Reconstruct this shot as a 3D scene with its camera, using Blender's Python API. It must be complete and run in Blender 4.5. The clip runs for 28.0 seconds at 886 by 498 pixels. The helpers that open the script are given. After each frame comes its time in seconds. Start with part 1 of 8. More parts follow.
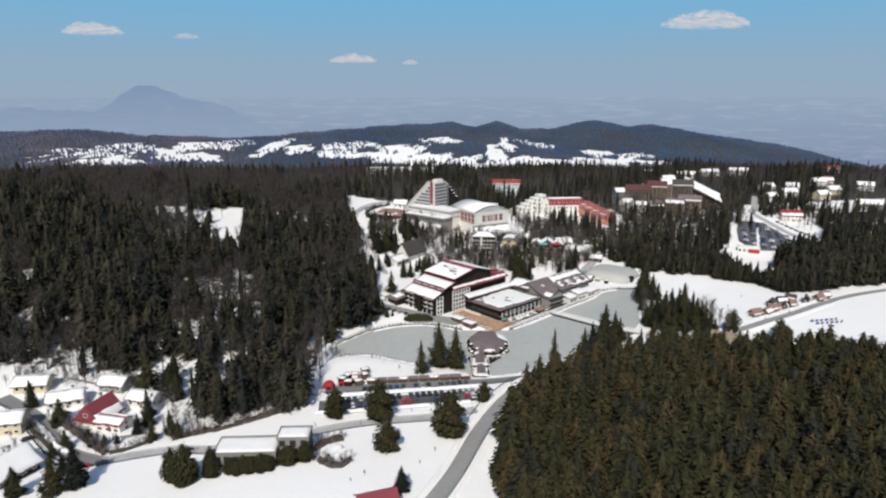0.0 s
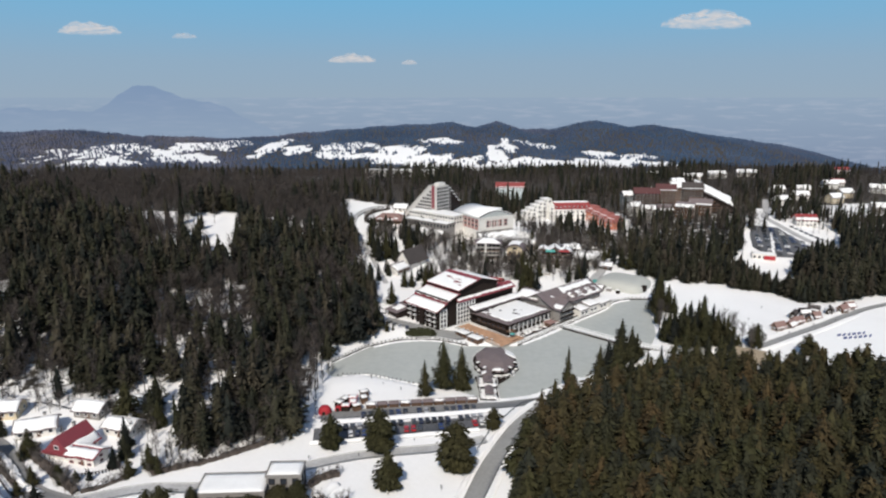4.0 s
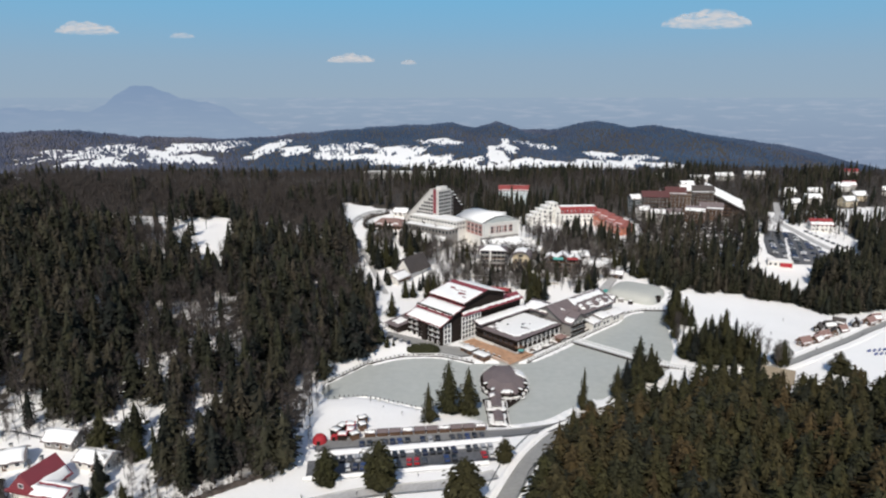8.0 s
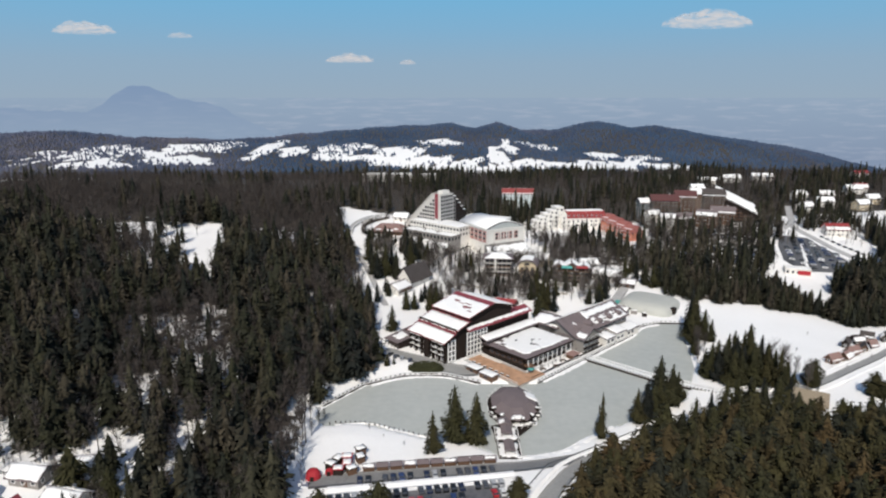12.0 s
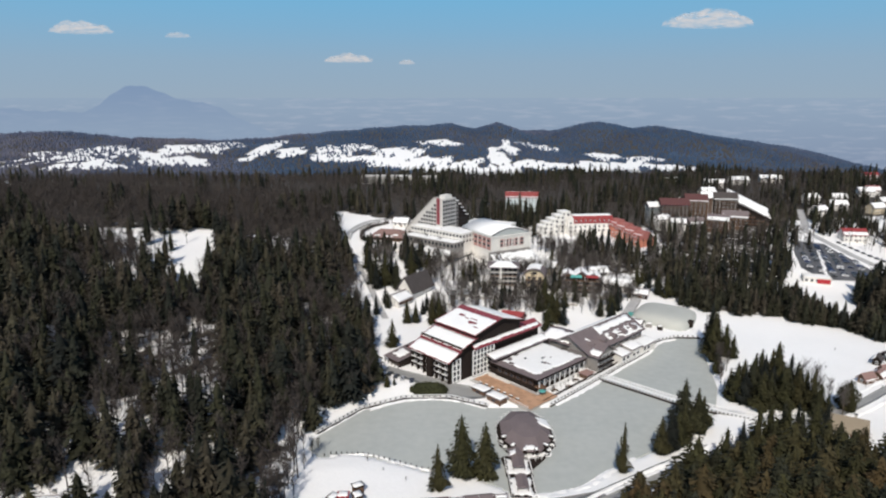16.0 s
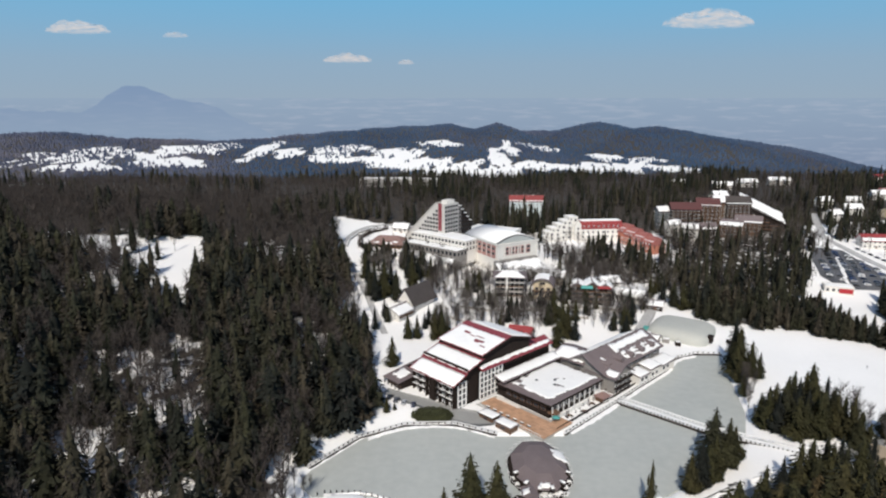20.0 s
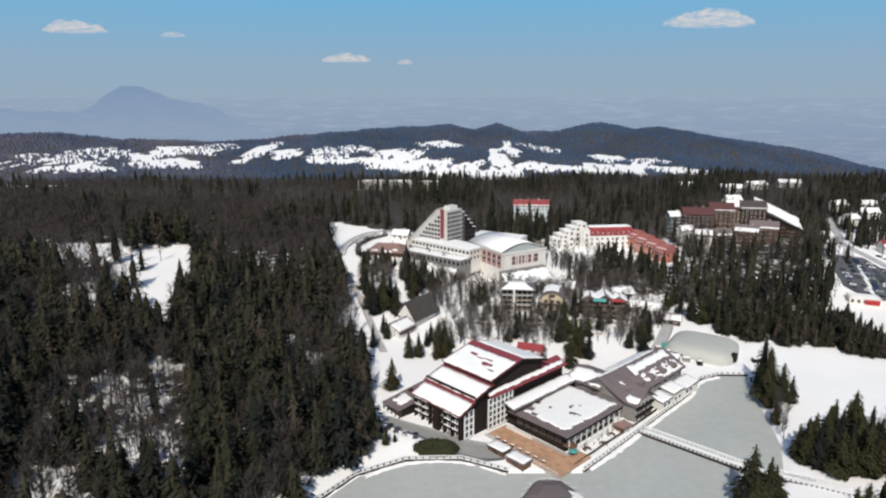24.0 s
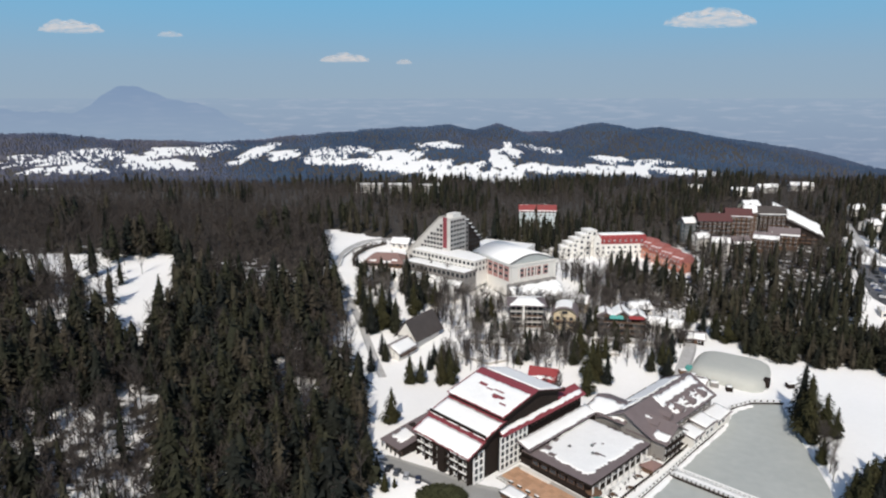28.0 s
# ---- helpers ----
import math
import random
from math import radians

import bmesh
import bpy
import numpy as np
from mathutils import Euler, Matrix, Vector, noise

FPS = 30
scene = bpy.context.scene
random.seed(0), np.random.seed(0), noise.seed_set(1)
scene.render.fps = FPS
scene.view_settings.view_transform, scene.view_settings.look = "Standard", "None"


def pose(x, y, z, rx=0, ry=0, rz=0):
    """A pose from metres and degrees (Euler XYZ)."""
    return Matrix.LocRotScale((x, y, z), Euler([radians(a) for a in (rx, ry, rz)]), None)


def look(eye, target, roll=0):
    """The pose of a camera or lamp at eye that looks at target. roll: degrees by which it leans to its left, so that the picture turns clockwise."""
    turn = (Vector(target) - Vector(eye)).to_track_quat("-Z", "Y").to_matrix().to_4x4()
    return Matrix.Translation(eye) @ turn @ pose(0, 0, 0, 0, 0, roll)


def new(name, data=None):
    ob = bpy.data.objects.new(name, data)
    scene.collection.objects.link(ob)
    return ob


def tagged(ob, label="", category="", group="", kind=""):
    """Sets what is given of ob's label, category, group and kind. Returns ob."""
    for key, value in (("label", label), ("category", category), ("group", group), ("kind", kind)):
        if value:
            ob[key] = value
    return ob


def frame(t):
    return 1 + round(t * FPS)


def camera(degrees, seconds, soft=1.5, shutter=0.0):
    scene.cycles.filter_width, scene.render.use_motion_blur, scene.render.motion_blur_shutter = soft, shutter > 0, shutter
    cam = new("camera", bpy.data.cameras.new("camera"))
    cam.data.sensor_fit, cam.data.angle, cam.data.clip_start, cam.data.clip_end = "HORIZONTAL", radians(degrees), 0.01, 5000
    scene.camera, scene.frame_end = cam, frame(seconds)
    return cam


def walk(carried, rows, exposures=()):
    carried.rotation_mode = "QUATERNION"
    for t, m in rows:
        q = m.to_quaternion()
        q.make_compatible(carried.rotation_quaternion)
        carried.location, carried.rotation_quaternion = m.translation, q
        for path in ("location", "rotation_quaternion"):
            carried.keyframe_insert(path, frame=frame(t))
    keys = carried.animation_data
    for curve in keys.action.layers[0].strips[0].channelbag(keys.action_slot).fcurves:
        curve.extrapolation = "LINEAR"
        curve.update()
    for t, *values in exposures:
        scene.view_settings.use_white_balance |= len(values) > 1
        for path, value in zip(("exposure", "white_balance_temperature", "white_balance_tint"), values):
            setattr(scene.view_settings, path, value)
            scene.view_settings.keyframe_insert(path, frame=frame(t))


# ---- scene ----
# ---------------------------------------------------------------- camera
cam = camera(69.0, 28.0, soft=2.15)
PATH = [(0.0, -0.0, 0.0, 124.4, 76.759, 0, 0.309),
        (2.0, -1.38, 11.39, 124.4, 76.764, 0, 0.265),
        (4.0, -2.72, 22.82, 124.4, 76.77, 0, 0.221),
        (6.0, -4.01, 34.05, 124.4, 76.776, 0, 0.177),
        (8.0, -5.25, 45.26, 124.39, 76.782, 0, 0.133),
        (10.0, -6.48, 56.64, 124.39, 76.788, 0, 0.088),
        (12.0, -7.64, 67.76, 124.39, 76.794, 0, 0.044),
        (14.0, -8.77, 78.87, 124.39, 76.8, 0, -0.0),
        (16.0, -9.88, 90.18, 124.39, 76.806, 0, -0.044),
        (18.0, -10.97, 101.69, 124.39, 76.812, 0, -0.088),
        (20.0, -12.03, 113.31, 124.38, 76.818, 0, -0.133),
        (22.0, -13.07, 125.16, 124.38, 76.824, 0, -0.177),
        (24.0, -14.14, 137.84, 124.38, 76.83, 0, -0.221),
        (26.0, -15.26, 151.72, 124.38, 76.836, 0, -0.265),
        (28.0, -16.35, 166.0, 124.38, 76.841, 0, -0.309)]
walk(cam, [(t, pose(*p)) for t, *p in PATH])

# ---------------------------------------------------------------- world and sun
SUN_ELEV, SUN_FROM = 42.0, Vector((-0.18, -0.98, 0)).normalized()
world = bpy.data.worlds.new("sky")
scene.world = world
world.use_nodes = True
wn, wl = world.node_tree.nodes, world.node_tree.links
wn.clear()
w_out = wn.new("ShaderNodeOutputWorld")
w_bg = wn.new("ShaderNodeBackground")
w_sky = wn.new("ShaderNodeTexSky")
w_sky.sky_type = "NISHITA"
w_sky.sun_disc = False
w_sky.sun_elevation = radians(SUN_ELEV)
w_sky.sun_rotation = math.atan2(SUN_FROM.x, SUN_FROM.y)
w_sky.altitude = 1000
w_sky.air_density, w_sky.dust_density, w_sky.ozone_density = 1.0, 2.5, 1.0
w_bg.inputs["Strength"].default_value = 0.11
# ground haze: the same greyish blue all round the horizon, thinning upwards
w_geo = wn.new("ShaderNodeTexCoord")
w_sep = wn.new("ShaderNodeSeparateXYZ")
w_ramp = wn.new("ShaderNodeValToRGB")
w_mix = wn.new("ShaderNodeMix")
w_mix.data_type = "RGBA"
w_ramp.color_ramp.elements[0].position, w_ramp.color_ramp.elements[0].color = 0.0, (1, 1, 1, 1)
w_ramp.color_ramp.elements[1].position, w_ramp.color_ramp.elements[1].color = 0.15, (0, 0, 0, 1)
w_mid = w_ramp.color_ramp.elements.new(0.05)
w_mid.color = (0.78, 0.78, 0.78, 1)
w_mid = w_ramp.color_ramp.elements.new(0.10)
w_mid.color = (0.33, 0.33, 0.33, 1)
w_low = wn.new("ShaderNodeMix")
w_low.data_type = "RGBA"
w_fade = wn.new("ShaderNodeMapRange")
w_fade.inputs["From Min"].default_value, w_fade.inputs["From Max"].default_value = 0.16, 0.5
w_fade.inputs["To Min"].default_value, w_fade.inputs["To Max"].default_value = 1.0, 0.0
wl.new(w_geo.outputs["Generated"], w_sep.inputs[0])
wl.new(w_sep.outputs["Z"], w_ramp.inputs["Fac"])
wl.new(w_sep.outputs["Z"], w_fade.inputs["Value"])
wl.new(w_fade.outputs["Result"], w_low.inputs["Factor"])
wl.new(w_sky.outputs["Color"], w_low.inputs["A"])
w_low.inputs["B"].default_value = (1.53, 4.0, 6.22, 1)
wl.new(w_ramp.outputs["Color"], w_mix.inputs["Factor"])
wl.new(w_low.outputs["Result"], w_mix.inputs["A"])
w_mix.inputs["B"].default_value = (2.84, 3.7, 4.64, 1)
wl.new(w_mix.outputs["Result"], w_bg.inputs["Color"])
wl.new(w_bg.outputs["Background"], w_out.inputs["Surface"])

sun = new("sun", bpy.data.lights.new("sun", "SUN"))
sun.data.energy, sun.data.angle, sun.data.color = 3.62, radians(0.53), (1.0, 0.925, 0.815)
sun_dir = SUN_FROM * math.cos(radians(SUN_ELEV)) + Vector((0, 0, math.sin(radians(SUN_ELEV))))
sun.matrix_world = look(sun_dir * 400, (0, 0, 0))
scene.view_settings.exposure = 0.0


# ---------------------------------------------------------------- materials
def material(name, base, rough=0.8, metal=0.0, tint=None, scale=1.0, fine=8.0, amount=0.5, bump=0.0, spec=0.3, tone=None, rand=0.0, island=0.0):
    """Two scales of noise between base and tint; tone: colours along the 'tone' attribute; rand: value shift per object."""
    m = bpy.data.materials.new(name)
    m.use_nodes = True
    n, l = m.node_tree.nodes, m.node_tree.links
    b = n["Principled BSDF"]
    b.inputs["Roughness"].default_value = rough
    b.inputs["Metallic"].default_value = metal
    b.inputs["Specular IOR Level"].default_value = spec
    co = n.new("ShaderNodeTexCoord")
    big, small = n.new("ShaderNodeTexNoise"), n.new("ShaderNodeTexNoise")
    big.inputs["Scale"].default_value, small.inputs["Scale"].default_value = scale, fine
    big.inputs["Detail"].default_value, small.inputs["Detail"].default_value = 4, 3
    geo = n.new("ShaderNodeNewGeometry")
    l.new(geo.outputs["Position"], big.inputs["Vector"])
    l.new(geo.outputs["Position"], small.inputs["Vector"])
    add = n.new("ShaderNodeMath")
    add.operation = "ADD"
    l.new(big.outputs["Fac"], add.inputs[0])
    l.new(small.outputs["Fac"], add.inputs[1])
    rng = n.new("ShaderNodeMapRange")
    rng.inputs["From Min"].default_value, rng.inputs["From Max"].default_value = 0.7, 1.3
    rng.inputs["To Min"].default_value, rng.inputs["To Max"].default_value = 0.0, amount
    l.new(add.outputs[0], rng.inputs["Value"])
    mix = n.new("ShaderNodeMix")
    mix.data_type = "RGBA"
    if tone:
        at = n.new("ShaderNodeAttribute")
        at.attribute_name = "tone"
        ramp = n.new("ShaderNodeValToRGB")
        ramp.color_ramp.elements[0].color = (*tone[0], 1)
        ramp.color_ramp.elements[1].color = (*tone[-1], 1)
        for k, c in enumerate(tone[1:-1]):
            ramp.color_ramp.elements.new((k + 1) / (len(tone) - 1)).color = (*c, 1)
        l.new(at.outputs["Fac"], ramp.inputs["Fac"])
        l.new(ramp.outputs["Color"], mix.inputs["A"])
    else:
        mix.inputs["A"].default_value = (*base, 1)
    mix.inputs["B"].default_value = (*(tint or tuple(c * 0.6 for c in base)), 1)
    l.new(rng.outputs["Result"], mix.inputs["Factor"])
    last = mix.outputs["Result"]
    if rand:
        info = n.new("ShaderNodeObjectInfo")
        r2 = n.new("ShaderNodeMapRange")
        r2.inputs["To Min"].default_value, r2.inputs["To Max"].default_value = 1 - rand, 1 + rand
        l.new(info.outputs["Random"], r2.inputs["Value"])
        hsv = n.new("ShaderNodeHueSaturation")
        l.new(r2.outputs["Result"], hsv.inputs["Value"])
        l.new(last, hsv.inputs["Color"])
        last = hsv.outputs["Color"]
    if island:
        r3 = n.new("ShaderNodeMapRange")
        r3.inputs["To Min"].default_value, r3.inputs["To Max"].default_value = 1 - island, 1 + island
        l.new(geo.outputs["Random Per Island"], r3.inputs["Value"])
        hs2 = n.new("ShaderNodeHueSaturation")
        l.new(r3.outputs["Result"], hs2.inputs["Value"])
        l.new(last, hs2.inputs["Color"])
        last = hs2.outputs["Color"]
    l.new(last, b.inputs["Base Color"])
    if bump:
        bp = n.new("ShaderNodeBump")
        bp.inputs["Strength"].default_value = bump
        bp.inputs["Distance"].default_value = 0.3
        l.new(add.outputs[0], bp.inputs["Height"])
        l.new(bp.outputs["Normal"], b.inputs["Normal"])
    return m


SNOW = material("snow", (0.925, 0.92, 0.91), 0.75, tint=(0.84, 0.84, 0.83), scale=0.05, fine=0.7, amount=0.5, bump=0.25)


def add_floor(m):
    """Brown needles and brush showing through the snow where the 'wood' attribute says that trees stand."""
    n, l = m.node_tree.nodes, m.node_tree.links
    b = n["Principled BSDF"]
    old = b.inputs["Base Color"].links[0].from_socket
    at, noi, geo = n.new("ShaderNodeAttribute"), n.new("ShaderNodeTexNoise"), n.new("ShaderNodeNewGeometry")
    at.attribute_name = "wood"
    noi.inputs["Scale"].default_value, noi.inputs["Detail"].default_value = 0.22, 5
    l.new(geo.outputs["Position"], noi.inputs["Vector"])
    add, rng, mix, warm = n.new("ShaderNodeMath"), n.new("ShaderNodeMapRange"), n.new("ShaderNodeMix"), n.new("ShaderNodeMix")
    mix.data_type = warm.data_type = "RGBA"
    l.new(noi.outputs["Fac"], add.inputs[0])
    l.new(at.outputs["Fac"], add.inputs[1])
    rng.inputs["From Min"].default_value, rng.inputs["From Max"].default_value = 0.92, 1.04
    l.new(add.outputs[0], rng.inputs["Value"])
    l.new(rng.outputs["Result"], mix.inputs["Factor"])
    l.new(old, mix.inputs["A"])
    warm.inputs["A"].default_value, warm.inputs["B"].default_value = (0.075, 0.062, 0.050, 1), (0.045, 0.042, 0.034, 1)
    l.new(noi.outputs["Fac"], warm.inputs["Factor"])
    l.new(warm.outputs["Result"], mix.inputs["B"])
    l.new(mix.outputs["Result"], b.inputs["Base Color"])


add_floor(SNOW)
ROOF_SNOW = material("roof_snow", (0.90, 0.90, 0.89), 0.75, tint=(0.78, 0.78, 0.77), scale=0.25, fine=1.6, amount=0.5, bump=0.3)
ICE = material("lake_ice", (0.46, 0.48, 0.455), 0.6, tint=(0.38, 0.40, 0.385), scale=0.035, fine=0.3, amount=0.8, bump=0.02, spec=0.4)
CONIFER = material("conifer_needles", (0.05, 0.06, 0.03), 0.9, tint=(0.030, 0.029, 0.020), scale=0.3, fine=2.5, amount=0.5, spec=0.12, island=0.4,
                   tone=((0.021, 0.024, 0.019), (0.025, 0.026, 0.014), (0.035, 0.035, 0.014), (0.043, 0.038, 0.016), (0.050, 0.041, 0.019), (0.068, 0.045, 0.020)))
DARK_CONIFER = material("dark_conifer_needles", (0.03, 0.04, 0.03), 0.9, tint=(0.024, 0.023, 0.020), scale=0.3, fine=2.5, amount=0.5, spec=0.12, island=0.4,
                        tone=((0.012, 0.015, 0.013), (0.018, 0.020, 0.012), (0.029, 0.030, 0.016), (0.040, 0.037, 0.023), (0.052, 0.043, 0.031)))
# the blue of these tones and tint is aerial haze put into the colour
HAZED_CONIFER = material("hazed_woodland", (0.03, 0.04, 0.04), 0.95, tint=(0.030, 0.042, 0.078), scale=0.006, fine=0.05, amount=0.8, spec=0.1,
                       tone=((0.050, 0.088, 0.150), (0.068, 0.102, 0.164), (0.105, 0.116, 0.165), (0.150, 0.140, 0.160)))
BARK = material("bark", (0.09, 0.07, 0.055), 0.95, scale=1.2, fine=9, amount=0.6)
TWIGS = material("bare_twigs", (0.13, 0.105, 0.085), 0.95, tint=(0.06, 0.05, 0.045), scale=0.1, fine=2, amount=0.8,
                 tone=((0.034, 0.029, 0.027), (0.070, 0.058, 0.052), (0.230, 0.212, 0.196)))
ASPHALT = material("wet_asphalt", (0.17, 0.17, 0.17), 0.8, tint=(0.28, 0.28, 0.28), scale=0.08, fine=1.2, amount=0.6, bump=0.05)
ROAD_GREY = material("road_grey", (0.33, 0.33, 0.32), 0.85, tint=(0.22, 0.22, 0.22), scale=0.10, fine=0.9, amount=0.7, bump=0.05)
DARK_ASPHALT = material("dark_asphalt", (0.075, 0.08, 0.09), 0.8, tint=(0.20, 0.20, 0.21), scale=0.08, fine=0.6, amount=0.6)
PAVING = material("grey_paving", (0.30, 0.30, 0.29), 0.85, tint=(0.22, 0.22, 0.215), scale=0.2, fine=2, amount=0.6)
TEAL_GREY = material("slate_grey_boards", (0.10, 0.115, 0.125), 0.85, tint=(0.07, 0.075, 0.08), scale=0.3, fine=3, amount=0.6)
DULL_RED = material("dull_crimson_roof", (0.115, 0.042, 0.042), 0.75, tint=(0.07, 0.045, 0.042), scale=0.3, fine=3, amount=0.6)
DIRTY = material("trodden_snow", (0.52, 0.52, 0.52), 0.8, tint=(0.30, 0.29, 0.28), scale=0.12, fine=1.0, amount=0.7, bump=0.1)
RED_ROOF = material("red_roof_sheet", (0.25, 0.048, 0.060), 0.6, tint=(0.17, 0.045, 0.055), scale=0.3, fine=3, amount=0.5, spec=0.4)
SCARLET = material("scarlet_roof", (0.29, 0.042, 0.045), 0.65, tint=(0.20, 0.05, 0.05), scale=0.3, fine=3, amount=0.5)
BROWN_ROOF = material("brown_shingle", (0.185, 0.150, 0.152), 0.8, tint=(0.125, 0.102, 0.104), scale=0.3, fine=4, amount=0.6, bump=0.15)
TIMBER = material("dark_timber", (0.020, 0.015, 0.013), 0.9, tint=(0.036, 0.027, 0.023), scale=0.6, fine=6, amount=0.6, bump=0.1, spec=0.1)
BROWN_WOOD = material("brown_timber", (0.14, 0.08, 0.05), 0.75, tint=(0.08, 0.05, 0.035), scale=0.6, fine=6, amount=0.6, bump=0.1)
PLASTER = material("white_plaster", (0.74, 0.72, 0.68), 0.85, tint=(0.58, 0.56, 0.53), scale=0.2, fine=2, amount=0.5, bump=0.05)
TOWER_WALL = material("weathered_white_concrete", (0.58, 0.56, 0.53), 0.85, tint=(0.44, 0.43, 0.41), scale=0.2, fine=2, amount=0.5)
GREY_WALL = material("grey_plaster", (0.27, 0.255, 0.24), 0.85, tint=(0.18, 0.17, 0.165), scale=0.2, fine=2, amount=0.6)
PINK_WALL = material("pink_brick", (0.42, 0.22, 0.20), 0.85, tint=(0.32, 0.19, 0.175), scale=0.3, fine=4, amount=0.5)
ORANGE_WALL = material("orange_plaster", (0.52, 0.20, 0.13), 0.85, tint=(0.42, 0.17, 0.12), scale=0.3, fine=3, amount=0.5)
CREAM = material("cream_plaster", (0.62, 0.52, 0.36), 0.85, tint=(0.50, 0.42, 0.30), scale=0.3, fine=3, amount=0.5)
TERRACE = material("terracotta_paving", (0.48, 0.29, 0.18), 0.8, tint=(0.38, 0.23, 0.15), scale=0.3, fine=3, amount=0.6, rand=0.15)
STONE = material("pale_stone", (0.46, 0.44, 0.41), 0.85, tint=(0.33, 0.31, 0.29), scale=0.4, fine=4, amount=0.6, bump=0.15)
WHITE_PAINT = material("white_paint", (0.80, 0.80, 0.79), 0.5, tint=(0.68, 0.68, 0.67), scale=0.5, fine=4, amount=0.4)
MEMBRANE = material("dome_membrane", (0.47, 0.475, 0.44), 0.6, tint=(0.40, 0.41, 0.38), scale=0.1, fine=0.8, amount=0.5)
TEAL = material("teal_cloth", (0.10, 0.36, 0.33), 0.7)
TAN_ROOF = material("tan_roof", (0.27, 0.225, 0.165), 0.85, tint=(0.20, 0.165, 0.125), scale=0.3, fine=3, amount=0.5)
RUBBER = material("tyre_rubber", (0.02, 0.02, 0.02), 0.9)
RED_CLOTH = material("red_cloth", (0.36, 0.025, 0.035), 0.7, tint=(0.38, 0.03, 0.04))
BLUE_CLOTH = material("blue_cloth", (0.10, 0.13, 0.27), 0.8)
HEDGE = material("evergreen_hedge", (0.04, 0.042, 0.018), 0.95, tint=(0.03, 0.035, 0.015), scale=0.8, fine=5, amount=0.8, bump=0.4)
STEEL = material("grey_steel", (0.16, 0.165, 0.17), 0.6, metal=0.3)
GLASS = material("window_glass", (0.03, 0.035, 0.045), 0.08, tint=(0.05, 0.055, 0.065), spec=0.7)
PINKISH = material("faded_red_shingle", (0.27, 0.17, 0.15), 0.85, tint=(0.20, 0.13, 0.12), scale=0.3, fine=3, amount=0.6)
BRICK_ROOF = material("faded_orange_tile", (0.36, 0.125, 0.11), 0.8, tint=(0.25, 0.11, 0.10), scale=0.3, fine=3, amount=0.6)
ARCH_GREY = material("grey_translucent_panel", (0.36, 0.39, 0.39), 0.35, tint=(0.48, 0.50, 0.49), scale=0.5, fine=3, amount=0.6, spec=0.5)
PALE_BLUE = material("pale_blue_plaster", (0.52, 0.62, 0.66), 0.85, tint=(0.62, 0.62, 0.6), scale=0.3, fine=3, amount=0.6)
DEEP_RED = material("weathered_red_roof", (0.28, 0.055, 0.055), 0.7, tint=(0.2, 0.06, 0.055), scale=0.3, fine=3, amount=0.6)
TIMBER_ROOF = material("dark_shingle", (0.06, 0.05, 0.048), 0.85, tint=(0.09, 0.08, 0.075), scale=0.3, fine=3, amount=0.6)
CAR_PAINT = [material("car_paint_" + n, c, 0.3, spec=0.6, tint=tuple(v * 0.85 for v in c)) for n, c in (
    ("black", (0.015, 0.016, 0.018)), ("navy", (0.018, 0.026, 0.06)), ("silver", (0.42, 0.43, 0.45)), ("red", (0.42, 0.02, 0.025)),
    ("white", (0.75, 0.75, 0.75)), ("graphite", (0.07, 0.075, 0.085)), ("blue", (0.03, 0.055, 0.15)))]


# ---------------------------------------------------------------- mesh helpers
def mesh_of(name, verts, faces, mat, smooth=False):
    me = bpy.data.meshes.new(name)
    me.from_pydata([tuple(v) for v in verts], [], [tuple(f) for f in faces])
    me.materials.append(mat)
    if smooth:
        me.shade_smooth()
    me.update()
    return me


def part(name, geo, mat, parent=None, label="", at=None, smooth=False):
    """One mesh object from (verts, faces), or from a mesh, under its thing or part."""
    me = geo if isinstance(geo, bpy.types.Mesh) else mesh_of(name, geo[0], geo[1], mat, smooth)
    ob = new(name, me)
    ob.parent = parent
    if at is not None:
        ob.matrix_basis = at
    if label:
        ob["label"] = label
    return ob


def thing(name, label, category, at, group="", kind=""):
    return tagged(place(new(name), at), label, category, group, kind)


def place(ob, at):
    ob.matrix_basis = at
    return ob


def join(*geos):
    v, f = [], []
    for gv, gf in geos:
        k = len(v)
        v += list(gv)
        f += [tuple(i + k for i in q) for q in gf]
    return v, f


def box(x0, x1, y0, y1, z0, z1):
    v = [(x, y, z) for z in (z0, z1) for x, y in ((x0, y0), (x1, y0), (x1, y1), (x0, y1))]
    return v, [(3, 2, 1, 0), (4, 5, 6, 7), (0, 1, 5, 4), (1, 2, 6, 5), (2, 3, 7, 6), (3, 0, 4, 7)]


def soft_box(x0, x1, y0, y1, z0, z1, b):
    """A box with chamfered upright and upper edges."""
    v = []
    for z, i in ((z0, 0), (z1 - b, 0), (z1, b)):
        c = 0 if i == 0 else b
        for x, y, sx, sy in ((x0, y0, 1, 1), (x1, y0, -1, 1), (x1, y1, -1, -1), (x0, y1, 1, -1)):
            first, second = ((x + sx * c, y + sy * (b + c)), (x + sx * (b + c), y + sy * c))
            if (sx, sy) in ((-1, 1), (1, -1)):
                first, second = second, first
            v += [(*first, z), (*second, z)]
    f = [tuple(reversed(range(8))), tuple(range(16, 24))]
    for k in (0, 8):
        f += [(k + i, k + (i + 1) % 8, k + 8 + (i + 1) % 8, k + 8 + i) for i in range(8)]
    return v, f


def prism(poly, z0, z1):
    n = len(poly)
    v = [(x, y, z0) for x, y in poly] + [(x, y, z1) for x, y in poly]
    return v, [tuple(reversed(range(n))), tuple(range(n, 2 * n))] + [(i, (i + 1) % n, n + (i + 1) % n, n + i) for i in range(n)]


